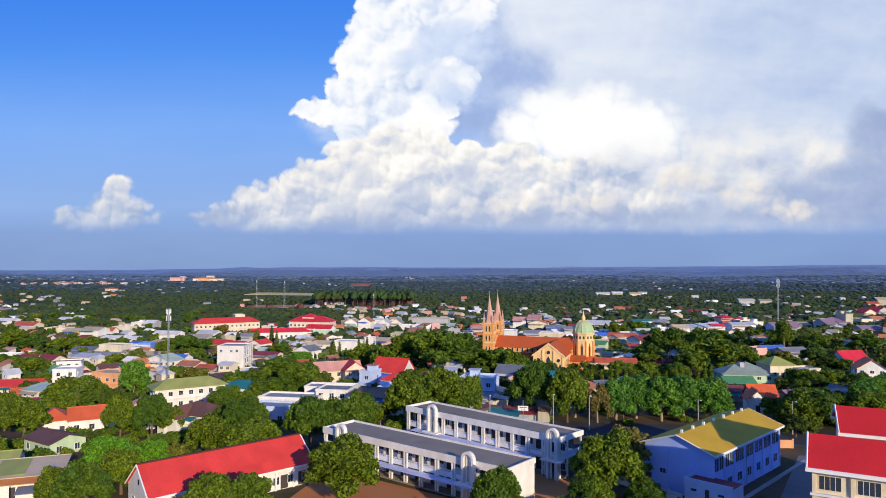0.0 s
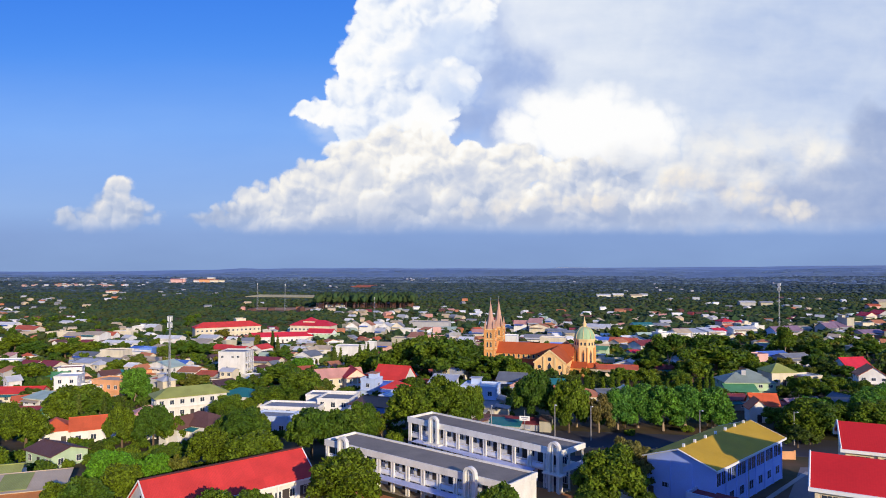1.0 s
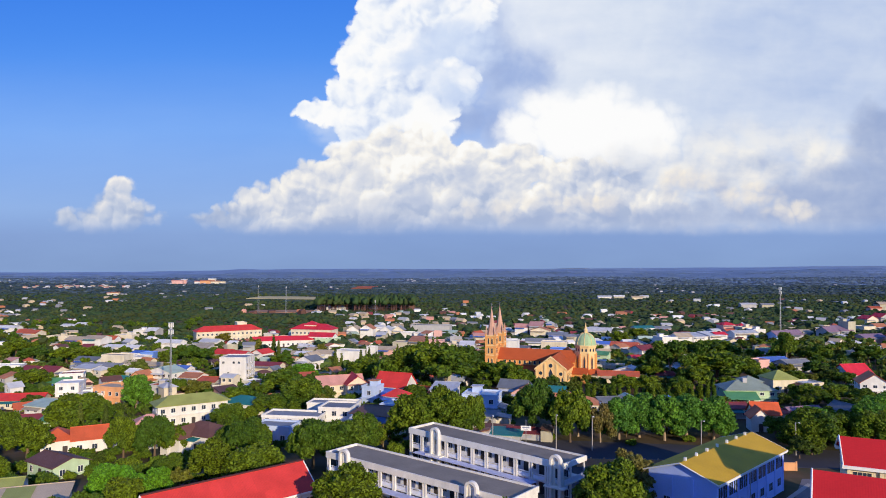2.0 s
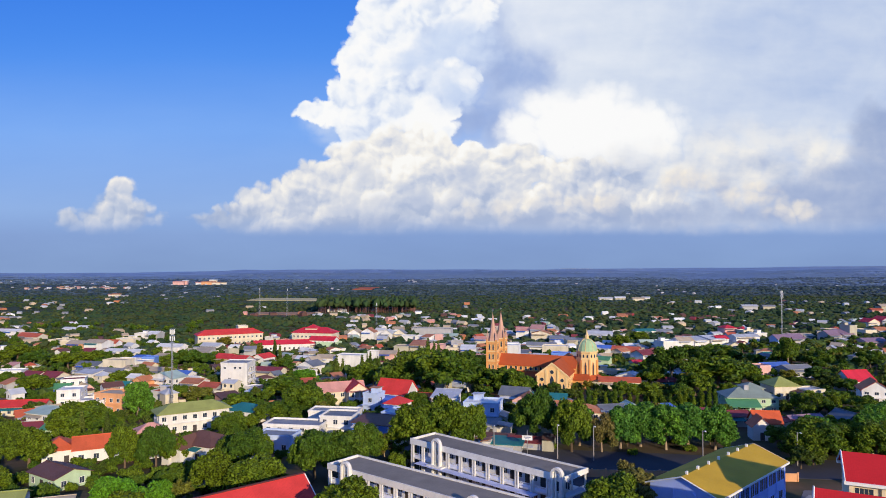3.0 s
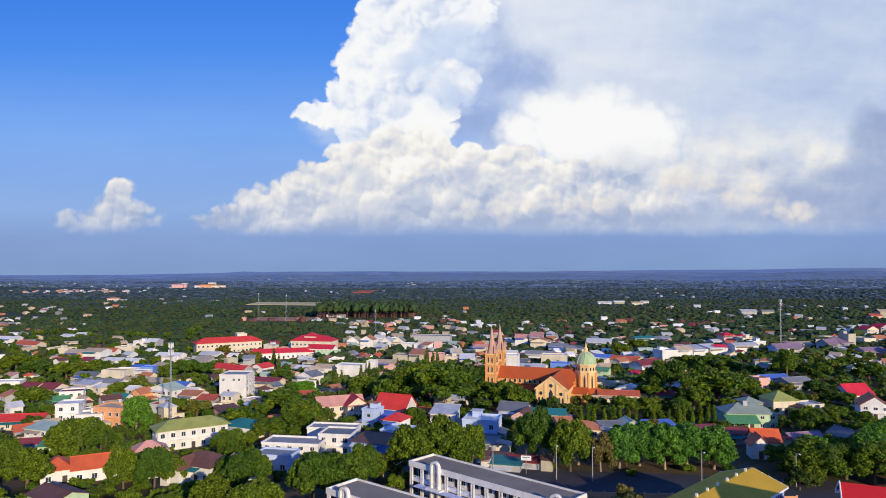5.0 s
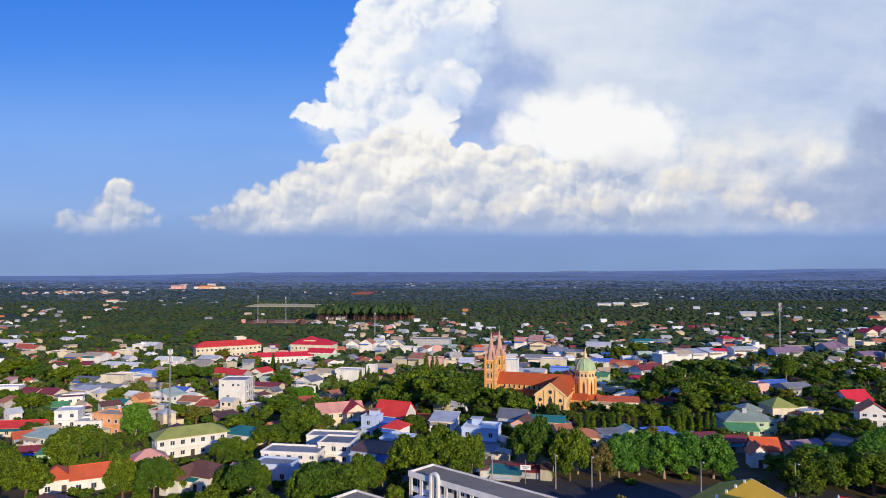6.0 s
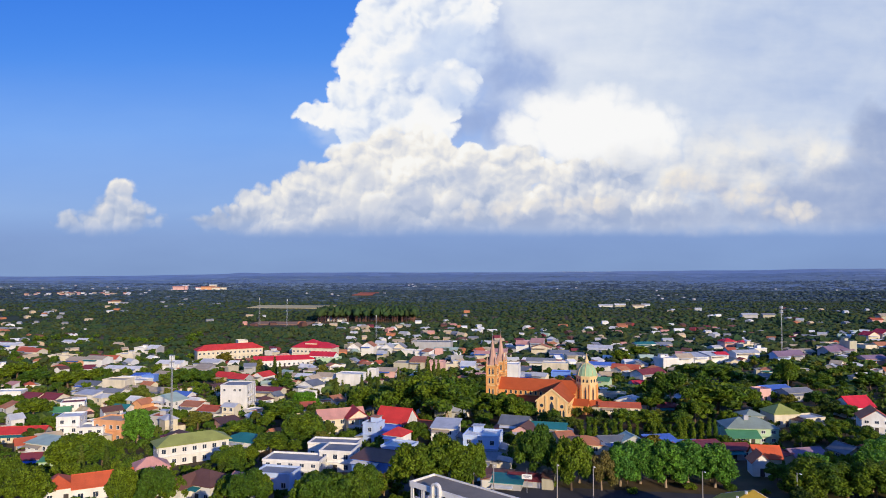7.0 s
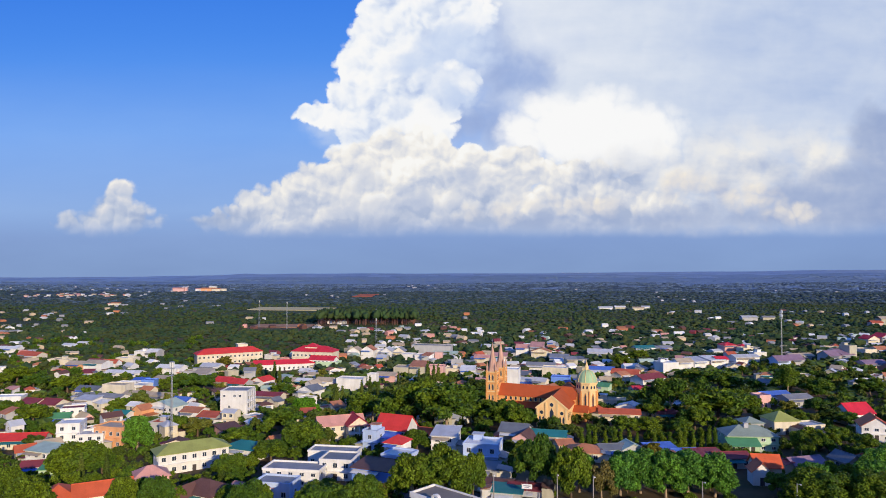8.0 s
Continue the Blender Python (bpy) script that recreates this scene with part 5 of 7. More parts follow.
house(73.3, 520.7, -15, 14.6, 9.0, 6, 'gable', 'terracotta', 'cream', 2.2, 'y', 1, 0, lean_to=True)
house(82.7, 496.7, -15, 13.1, 10.0, 5, 'shed', 'grey', 'grey', 1, 'x', 1, 0, lean_to=True)
house(96.4, 493.0, -15, 13.1, 8.0, 3.8, 'shed', 'slate', 'white', 1, 'x', 1, 0, lean_to=True)
house(114.9, 507.3, -15, 17.5, 10.0, 7, 'gable', 'silver', 'white', 2, 'x', 1, 0, lean_to=True)
house(95.6, 417.8, -15, 15.1, 8.0, 5, 'gable', 'blue', 'white', 1.4, 'x', 1, 0, lean_to=True)
house(74.3, 335.2, -25, 12.7, 8.0, 6, 'gable', 'green', 'pale green', 1.2, 'x', 1, 0, lean_to=True)
house(27.4, 502.0, -10, 11.4, 9.0, 4, 'gable', 'salmon', 'cream', 1.5, 'x', 1, 0, lean_to=True)
house(39.7, 503.3, -10, 11.4, 9.9, 4.8, 'shed', 'salmon', 'cream', 1.5, 'x', 1, 0, lean_to=True)
house(-4.1, 525.1, -10, 8.7, 9.0, 4, 'gable', 'sage', 'grey', 1.4, 'x', 1, 0, lean_to=True)
house(5.3, 524.6, -10, 8.7, 9.9, 4, 'gable', 'sage', 'grey', 1.4, 'x', 1, 0, lean_to=True)

# ---- east side ----
house(103.3, 391.0, -25, 14.8, 9.0, 5, 'gable', 'brick red', 'cream', 2, 'x', 1, 0, lean_to=True)
house(107.6, 362.9, 30, 16.7, 9.0, 5, 'gable', 'maroon', 'white', 2, 'x', 2, 0, lean_to=True)
house(97.4, 338.9, 10, 11.2, 7.0, 3, 'gable', 'scarlet', 'grey', 1, 'x', 1, 0, lean_to=True)
house(69.4, 273.4, -10, 15.7, 7.0, 3, 'gable', 'brick red', 'cream', 1.2, 'x', 1, 2, lean_to=True)
house(76.8, 284.3, -30, 10.3, 7.0, 3.2, 'gable', 'silver', 'white', 1.6, 'y', 1, 2, lean_to=True)
house(73.4, 302.8, -12, 12.5, 6.0, 3.4, 'flat', 'tan', 'cream', 1.8, 'x', 1, 2, lean_to=True)
house(134.9, 416.9, 14, 10.4, 10.0, 7, 'flat', 'white', 'white', 1.8, 'x', 2, 0, lean_to=True)
house(145.9, 420.7, 14, 10.4, 8.0, 7, 'gable', 'tan', 'white', 1.8, 'x', 2, 0, lean_to=True)
house(158.5, 432.2, 16, 10.7, 12.0, 6, 'shed', 'silver', 'white', 1.4, 'x', 1, 0, lean_to=True)
house(169.7, 434.2, 16, 10.7, 12.0, 6, 'shed', 'white', 'white', 1.4, 'x', 1, 0, lean_to=True)
house(174.5, 435.2, 10, 7.9, 8.0, 6, 'gable', 'scarlet', 'white', 1.5, 'x', 1, 0, lean_to=True)
house(219.4, 532.1, 10, 10.1, 10.0, 7, 'hip', 'scarlet', 'pink', 2.2, 'x', 1, 0, lean_to=True)
house(230.2, 529.4, 10, 10.1, 10.0, 5.2, 'hip', 'scarlet', 'pink', 2.2, 'x', 1, 0, lean_to=True)
house(229.2, 516.2, 10, 14.5, 9.0, 5, 'flat', 'tan', 'cream', 1.8, 'x', 1, 0, lean_to=True)
house(160.6, 553.6, 10, 16.4, 9.0, 5, 'gable', 'teal', 'white', 1.4, 'x', 1, 0, lean_to=True)
house(175.4, 560.1, 10, 18.5, 9.0, 4, 'gable', 'grey', 'grey', 1.4, 'x', 1, 0, lean_to=True)
house(192.8, 441.6, 10, 16.7, 9.0, 6, 'gable', 'silver', 'white', 1.4, 'x', 1, 0, lean_to=True)
house(211.9, 464.5, 10, 9.2, 8.0, 6, 'flat', 'white', 'white', 1.8, 'x', 1, 0, lean_to=True)
house(206.4, 422.6, 10, 9.0, 10.0, 5, 'gable', 'mauve', 'pale blue', 2.4, 'x', 1, 0, lean_to=True)
house(216.0, 425.1, 10, 9.0, 10.0, 5, 'gable', 'mauve', 'grey', 2.4, 'x', 1, 0, lean_to=True)
house(247.1, 439.9, 15, 9.3, 10.0, 5, 'gable', 'mauve', 'grey', 2.6, 'x', 1, 0, lean_to=True)
house(256.9, 440.9, 15, 9.3, 8.0, 5, 'shed', 'mauve', 'grey', 2.6, 'x', 1, 0, lean_to=True)
house(261.1, 443.0, 15, 5.8, 8.0, 10, 'flat', 'grey', 'khaki', 1.8, 'x', 3, 0, lean_to=True)
house(334.5, 539.2, 10, 10.3, 10.0, 6, 'gable', 'scarlet', 'cream', 2.6, 'y', 1, 0, lean_to=True)
house(345.5, 539.8, 10, 10.3, 11.0, 7.2, 'gable', 'scarlet', 'grey', 2.6, 'y', 1, 0, lean_to=True)
house(286.5, 466.1, 10, 8.8, 10.0, 5, 'flat', 'tan', 'cream', 1.8, 'x', 1, 0, lean_to=True)
house(295.9, 466.7, 10, 8.8, 8.0, 5, 'gable', 'terracotta', 'cream', 1.8, 'x', 1, 0, lean_to=True)
house(250.6, 402.7, 10, 14.6, 9.0, 4, 'gable', 'mauve', 'pink', 1.6, 'x', 1, 0, lean_to=True)
house(234.3, 453.2, 10, 16.4, 9.0, 4, 'gable', 'tan', 'grey', 1.4, 'x', 1, 0, lean_to=True)
house(144.3, 302.0, 14, 13.4, 8.0, 4, 'gable', 'blue', 'pale blue', 1.2, 'x', 1, 1, label='pale house with faded blue arched sheet roof', lean_to=True)
house(150.3, 294.7, 14, 12.1, 8.0, 4, 'gable', 'grey', 'grey', 1.2, 'x', 1, 2, lean_to=True)
house(135.3, 293.8, 14, 5.3, 6.0, 5, 'flat', 'salmon', 'pink', 1.8, 'x', 1, 2, lean_to=True)
house(104.4, 293.6, 14, 10.6, 8.0, 4, 'gable', 'teal', 'grey', 1.8, 'x', 1, 2, lean_to=True)
house(105.7, 202.5, 14, 10.9, 6.0, 2.4, 'gable', 'mauve', 'grey', 1.4, 'x', 1, 2, lean_to=True)
house(118.5, 203.0, 14, 6.0, 7.0, 3, 'gable', 'slate', 'grey', 1.8, 'y', 1, 2, lean_to=True)
house(126.1, 204.1, 14, 6.0, 7.0, 2.8, 'gable', 'brick red', 'grey', 1.6, 'x', 1, 2, lean_to=True)
house(130.0, 245.6, 14, 8.1, 7.0, 3.5, 'flat', 'silver', 'cream', 1.8, 'x', 1, 2, lean_to=True)
house(58.3, 216.6, 8, 7.1, 6.0, 3, 'gable', 'sage', 'grey', 1.6, 'y', 1, 2, lean_to=True)
house(52.2, 216.6, 8, 8.2, 6.0, 3, 'gable', 'slate', 'pale blue', 1, 'x', 1, 2, lean_to=True)
house(68.0, 216.6, 8, 8.9, 6.0, 2.8, 'shed', 'blue', 'grey', 0.6, 'x', 1, 2, lean_to=True)
house(78.8, 208.1, 8, 10.2, 6.0, 3.2, 'shed', 'maroon', 'blue', 0.6, 'x', 1, 2, lean_to=True)
house(85.4, 206.3, 4, 10.1, 7.0, 3.2, 'gable', 'maroon', 'grey', 1, 'x', 1, 2, lean_to=True)
house(73.3, 211.7, 8, 7.6, 6.0, 3, 'gable', 'blue', 'grey', 0.8, 'x', 1, 2, lean_to=True)
house(86.5, 270.7, 8, 7.6, 6.0, 3, 'gable', 'maroon', 'grey', 1, 'x', 1, 2, lean_to=True)

# ---- houses with wings ----
def cream_house():
    house(-40.0, 258.5, 20, 17.0, 9.0, 6.3, "gable", "salmon", "cream", 2.6, "x", 2, 2, "two-storey cream house with faded salmon tiled roof")
    ob = house(-33.8, 257.0, 20, 8.0, 10.5, 6.3, "gable", "red", "cream", 2.8, "y", 2, 1, "two-storey cream house wing with red gable and columned verandah")
    for k in range(5):
        part("column", shared(("verandah_column",), lambda: box_bm(-0.14, 0.14, -0.14, 0.14, 0, 6.2), TRIM), None, ob, "", pose(-3.9 + 1.95 * k, -6.4, 0))
    part("verandah_roof", box_bm(-4.3, 4.3, -6.9, -5.3, 6.1, 6.3), roof_mat("salmon"), ob)
    part("verandah_rail", box_bm(-4.0, 4.0, -6.5, -6.35, 3.2, 4.1), TRIM, ob)


def red_gable_house():
    house(-17.5, 243.5, -24, 12.0, 9.0, 6.4, "gable", "red", "white", 4.0, "x", 2, 2, "white house with steep bright red gabled roof")
    house(-25.0, 240.5, -24, 5.6, 7.0, 5.6, "gable", "red", "white", 2.6, "y", 1, 1, "white front gable wing with red roof")
    house(-21.0, 236.0, -24, 9.0, 5.0, 4.4, "shed", "blue", "pale blue", 0.8, "x", 1, 1, "pale blue lean-to with dark blue sheet roof")


def green_roof_block():
    house(-82.2, 221.0, 33, 21.5, 8.5, 6.6, "hip", "olive", "white", 2.4, "x", 2, 2, "long two-storey white building with olive green hipped roof", "school_block", None, 0.9)


def red_left_house():
    house(-91.5, 182.6, 28, 14.0, 8.0, 3.8, "gable", "vermilion", "white", 2.4, "x", 1, 2, "white bungalow with orange-red tiled roof")
    house(-102.5, 181.0, 28, 7.5, 9.0, 3.8, "hip", "vermilion", "white", 2.6, "x", 1, 1, "white bungalow wing with orange-red hipped roof")
    house(-76.5, 180.5, 18, 6.0, 4.0, 2.6, "flat", "white", "white", label="small white garden pavilion")
    house(-87.5, 155.0, -33, 11.0, 8.0, 3.2, "gable", "brown", "pale green", 1.3, "x", 1, 2, "pale green house with dark brown sheet roof")


def corner_shop():
    ob = house(-75.5, 122.0, 20, 15.0, 7.5, 4.0, "shed", "tan", "white", 1.0, "x", 1, 2, "white shop with weathered pale sheet roof and orange porch roof", lean_to=True)
    bm = bmesh.new()
    slab_roof(bm, [(-7.9, -6.2, 3.35), (7.9, -6.2, 3.35), (7.9, -3.9, 3.95), (-7.9, -3.9, 3.95)], 0.12)
    part("porch_roof", bm, surface("rusty orange sheet", (0.52, 0.20, 0.06), 0.75, 3.0, 0.3, 0.4, 0.4, ribs=0.25), ob, "rusty orange sheet porch roof")
    for k in range(5):
        part("porch_post", shared(("shop_post",), lambda: box_bm(-0.09, 0.09, -0.09, 0.09, -1.2, 3.35), TRIM), None, ob, "", pose(-7.4 + 3.7 * k, -5.9, 0))
    bm = bmesh.new()
    slab_roof(bm, [(-3.0, -3.4, 4.25), (1.8, -3.4, 4.25), (1.8, 3.6, 5.2), (-3.0, 3.6, 5.2)], 0.06)
    part("roof_sheet", bm, roof_mat("olive"), ob, "mossy green roof sheets")
    bm = bmesh.new()
    slab_roof(bm, [(1.4, -8.6, 2.3), (8.4, -8.6, 2.3), (8.4, -6.0, 2.9), (1.4, -6.0, 2.9)], 0.08)
    part("lower_awning", bm, roof_mat("slate"), ob, "dark sheet awning")
    house(-84.5, 128.0, 20, 10.0, 8.0, 4.6, "gable", "olive", "white", 1.4, "x", 1, 1, "white shed with mossy green sheet roof")


def green_house():
    ob = house(99.6, 226.0, -4, 16.0, 10.0, 5.2, "hip", "moss grey", "pale green", 2.6, "x", 2, 2, "large two-storey pale house with mossy grey hipped roof")
    bm = bmesh.new()
    slab_roof(bm, [(-9.0, -9.5, 3.0), (1.2, -9.5, 3.0), (1.2, -4.9, 4.8), (-9.0, -4.9, 4.8)])
    part("porch_roof", bm, roof_mat("green"), ob, "bright green sheet porch roof")
    for x in (-8.6, -5.6, -2.4, 0.8):
        part("porch_post", shared(("porch_post",), lambda: box_bm(-0.1, 0.1, -0.1, 0.1, -0.5, 3.0), TRIM), None, ob, "", pose(x, -9.2, 0))
    part("chimney", box_bm(-1.6, -0.2, -1.6, -0.4, 6.2, 8.6), wall_mat("grey"), ob)


def red_house():
    house(90.6, 194.5, -8, 7.0, 6.5, 4.0, "gable", "vermilion", "cream", 2.6, "x", 1, 2, "cream cottage with steep orange-red tiled roof")
    house(86.8, 189.6, -8, 5.0, 5.0, 4.0, "gable", "brick red", "white", 2.2, "y", 1, 1, "white front gable with round window and brown door")
    house(121.5, 249.0, 6, 9.5, 9.0, 4.8, "hip", "olive", "cream", 2.8, "x", 1, 2, "cream house with olive green pyramid roof")
    house(111.0, 250.0, 6, 7.0, 7.0, 3.6, "hip", "moss grey", "grey", 1.8, "x", 1, 1, "grey house with mossy hipped roof")
    house(156.5, 262.5, 12, 10.5, 9.0, 4.6, "gable", "scarlet", "white", 3.2, "x", 1, 2, "white house with bright red gabled roof")
    house(149.0, 238.5, -20, 9.0, 9.0, 5.2, "gable", "brick red", "white", 3.0, "y", 2, 2, "white two-storey house with orange-red roof")


def institutions():
    house(-158.0, 497.0, 30, 46.0, 12.0, 8.0, "hip", "red", "cream", 3.4, "x", 2, 1, "long two-storey cream institution with red hipped roof", "school_block", None, 0.8)
    house(-152.0, 508.0, 30, 7.0, 8.0, 12.5, "flat", "white", "cream", storeys=3, detail=0, label="square cream stair tower on a school", name="stair_tower")
    house(-95.0, 498.0, -12, 31.0, 13.0, 9.0, "hip", "scarlet", "cream", 3.6, "x", 2, 1, "large cream institution with crimson hipped roof", "school_block", None, 0.8)
    house(-97.0, 499.0, -12, 9.0, 8.0, 12.0, "hip", "scarlet", "cream", 2.4, "x", 3, 0, "cream roof pavilion with crimson cap", "roof_pavilion")
    house(-110.0, 465.0, 16, 40.0, 9.0, 4.5, "gable", "scarlet", "white", 2.2, "x", 1, 1, "long low white wing with crimson roof", "school_block")
    house(-84.0, 470.0, -14, 18.0, 9.0, 6.5, "gable", "scarlet", "white", 2.2, "x", 2, 1, "white two-storey wing with crimson roof", "school_block")


for build in (cream_house, red_gable_house, green_roof_block, red_left_house, corner_shop, green_house, red_house, institutions):
    build()

# ---- trees ----
RNG = np.random.default_rng(7)


def leafy(name, lobes, leaves, size, mat, core=0.72, sub=2):
    """A crown: leaf clumps over the given lobes (x, y, z, radius), round dark cores inside."""
    area = np.array([l[3] ** 2 for l in lobes])
    which = RNG.choice(len(lobes), leaves, p=area / area.sum())
    lob = np.array(lobes)[which]
    d = RNG.normal(size=(leaves, 3))
    d[:, 2] = d[:, 2] * 0.9 + 0.25
    d /= np.linalg.norm(d, axis=1)[:, None]
    rad = lob[:, 3] * (0.78 + 0.40 * RNG.random(leaves) ** 1.5)
    c = lob[:, :3] + d * rad[:, None] * np.array([1, 1, 0.85])
    nrm = d + RNG.normal(size=(leaves, 3)) * 0.8
    nrm /= np.linalg.norm(nrm, axis=1)[:, None]
    a = np.cross(nrm, RNG.normal(size=(leaves, 3)))
    a /= np.linalg.norm(a, axis=1)[:, None]
    b = np.cross(nrm, a)
    s = size * (0.6 + 0.8 * RNG.random(leaves))[:, None]
    quad = np.stack([c - a * s, c - b * s * 0.6 - nrm * s * 0.25, c + a * s, c + b * s * 0.6 - nrm * s * 0.25], 1).reshape(-1, 3)
    faces = np.arange(leaves * 4).reshape(-1, 4)
    verts, polys = [quad], faces.tolist()
    n0 = leaves * 4
    ico = bmesh.new()
    bmesh.ops.create_icosphere(ico, subdivisions=sub, radius=1)
    iv = np.array([v.co[:] for v in ico.verts])
    it = [[v.index for v in f.verts] for f in ico.faces]
    ico.free()
    for x, y, z, r in lobes:
        jit = 1 + 0.16 * RNG.normal(size=(len(iv), 1))
        verts.append(iv * jit * r * core * np.array([1, 1, 0.85]) + np.array([x, y, z]))
        polys += [[i + n0 for i in t] for t in it]
        n0 += len(iv)
    me = bpy.data.meshes.new(name)
    me.from_pydata(np.concatenate(verts).tolist(), [], polys)
    me.materials.append(mat)
    return me


def trunk_mesh(name, height, r, limbs, spread, mat):
    bm = bmesh.new()
    fork = height * 0.45
    p = Vector((0, 0, -0.6))
    q = Vector((RNG.normal() * 0.15, RNG.normal() * 0.15, fork))
    tube(bm, p, q, r * 1.25, r * 0.8, 7)
    for i in range(limbs):
        a = 2 * math.pi * (i + 0.4 * RNG.random()) / limbs
        e = q + Vector((math.cos(a) * spread, math.sin(a) * spread, height * (0.35 + 0.2 * RNG.random())))
        k = q.lerp(e, 0.5) + Vector((0, 0, height * 0.05))
        tube(bm, q, k, r * 0.6, r * 0.4, 5)
        tube(bm, k, e, r * 0.4, r * 0.15, 5)
    me = bpy.data.meshes.new(name)
    bm.to_mesh(me)
    bm.free()
    me.materials.append(mat)
    return me


def dome_lobes(n, R, H, base):
    """Lobes of a rounded crown of radius R from base up to H."""
    out = [(0, 0, (base + H) / 2, R * 0.52)]
    for i in range(n):
        a, t = 2.399 * i + RNG.random() * 0.5, (i + 0.5) / n
        rr = R * 0.78 * math.sqrt(1 - (t * 0.92) ** 2)
        z = base + R * 0.3 + (H - base - R * 0.62) * t
        out.append((rr * math.cos(a), rr * math.sin(a), z + RNG.normal() * 0.2, R * (0.17 + 0.17 * RNG.random())))
    return out


KINDS = {}


def make_kind(key, crown, trunk, label, category="tree"):
    ob = thing(category.replace(" ", "_"), pose(0, -300, -200), label, category)
    part("trunk", trunk, None, ob)
    part("crown", crown, None, ob)
    KINDS.setdefault(key, []).append(ob)


for k in range(4):
    make_kind("near", leafy("crown", dome_lobes(24, 4.7, 9.5, 2.0), 8500, 0.29, LEAF["broad"], 0.62), trunk_mesh("trunk", 7.0, 0.28, 5, 2.0, BARK), "dense round-crowned green broadleaf tree")
for k in range(2):
    make_kind("bright", leafy("crown", dome_lobes(22, 4.7, 9.5, 2.0), 8000, 0.29, LEAF["bright"], 0.62), trunk_mesh("trunk", 7.0, 0.28, 5, 2.0, BARK), "bright green broadleaf tree in full leaf")
for k in range(4):
    make_kind("mid", leafy("crown", dome_lobes(11, 4.6, 9.5, 2.0), 2300, 0.52, LEAF["broad"], 0.80), trunk_mesh("trunk", 7.0, 0.28, 4, 2.0, BARK), "dense green broadleaf tree among houses")
for k in range(2):
    make_kind("dark", leafy("crown", dome_lobes(11, 4.6, 9.5, 1.6), 2300, 0.52, LEAF["dark"], 0.80), trunk_mesh("trunk", 7.0, 0.28, 4, 2.0, BARK), "dark green densely leaved tree")
make_kind("yellow", leafy("crown", dome_lobes(10, 4.6, 9.5, 2.0), 2000, 0.46, LEAF["yellow"], 0.7), trunk_mesh("trunk", 7.0, 0.28, 4, 2.0, BARK), "yellow-green tree among the roofs")
for k in range(3):
    make_kind("street", leafy("crown", dome_lobes(30, 4.7, 11.0, 1.3), 7000, 0.33, LEAF["street"], 0.60), trunk_mesh("trunk", 8.0, 0.30, 6, 2.2, BARK_PALE), "tall deep green street tree with pale forked trunk")
make_kind("dry", leafy("crown", dome_lobes(12, 4.2, 9.5, 1.4), 3000, 0.34, LEAF["dry"], 0.5), trunk_mesh("trunk", 7.5, 0.24, 6, 2.4, BARK_PALE), "thin brownish tree with sparse leaves")
for k in range(2):
    lob = [(RNG.normal() * 2.5, RNG.normal() * 2.5, 5.6 + RNG.random() * 4.6, 1.3 + RNG.random() * 0.8) for _ in range(18)]
    make_kind("tall", leafy("crown", lob, 3200, 0.42, LEAF["broad"], 0.6), trunk_mesh("trunk", 8.5, 0.28, 6, 2.2, BARK_PALE), "tall open tree with pale forked limbs")
lob = [(RNG.normal() * 0.12, RNG.normal() * 0.12, 1.0 + i * 0.95, 1.25 * (1 - i / 11.5) ** 0.7 + 0.12) for i in range(11)]
make_kind("cypress", leafy("crown", lob, 1500, 0.30, LEAF["dark"], 0.8), trunk_mesh("trunk", 3.0, 0.2, 3, 0.3, BARK), "narrow dark green columnar conifer", "conifer")
lob = [(RNG.normal() * 0.1, RNG.normal() * 0.1, 0.8 + i * 0.8, 0.80 - 0.05 * i) for i in range(8)]
make_kind("column", leafy("crown", lob, 1300, 0.24, LEAF["broad"], 0.85), trunk_mesh("trunk", 2.0, 0.16, 3, 0.3, BARK), "clipped green columnar tree in a row", "conifer")
for k in range(2):
    lob = [(RNG.normal() * 0.8, RNG.normal() * 0.8, 0.7 + RNG.random() * 0.9, 0.6 + RNG.random() * 0.4) for _ in range(7)]
    make_kind("shrub", leafy("crown", lob, 700, 0.26, LEAF["broad"], 0.7), trunk_mesh("trunk", 1.2, 0.08, 4, 0.5, BARK), "low leafy garden shrub", "shrub")
for key, leaf in (("far_mid", "broad"), ("far_dark", "dark"), ("far_yellow", "yellow")):
    for k in range(2):
        make_kind(key, leafy("crown", dome_lobes(6, 4.6, 9.5, 2.0), 330, 0.92, LEAF[leaf], 0.80, 1), trunk_mesh("trunk", 7.0, 0.28, 3, 2.0, BARK), "garden tree across the town")
for k in range(3):
    lob = [(RNG.normal() * 0.8, RNG.normal() * 0.8, 0.7 + RNG.random() * 0.9, 0.6 + RNG.random() * 0.4) for _ in range(3)]
    make_kind("far_shrub", leafy("crown", lob, 130, 0.36, LEAF["dark" if k else "broad"], 0.75, 1), trunk_mesh("trunk", 1.2, 0.08, 3, 0.4, BARK), "garden shrub across the town", "shrub")
COUNT = [0]


def tree(kind, x, y, size=1.0, tall=1.0, z=None):
    """A tree of that kind; size scales the 9.5 m original."""
    pick = KINDS[kind][COUNT[0] % len(KINDS[kind])]
    COUNT[0] += 1
    t = copy_thing(pick, pose(x, y, ground_z(x, y) if z is None else z, 0, 0, 137.5 * COUNT[0]) @ Matrix.Diagonal((size, size, size * tall, 1)))
    return t


def trees(kind, rows):
    for x, y, size, *tall in rows:
        tree(kind, x, y, size, tall[0] if tall else 0.95 + 0.14 * RNG.random())
        FOOT.append((x, y, (4.2 if kind in ("near", "bright", "mid", "dark") else 2.0) * size))

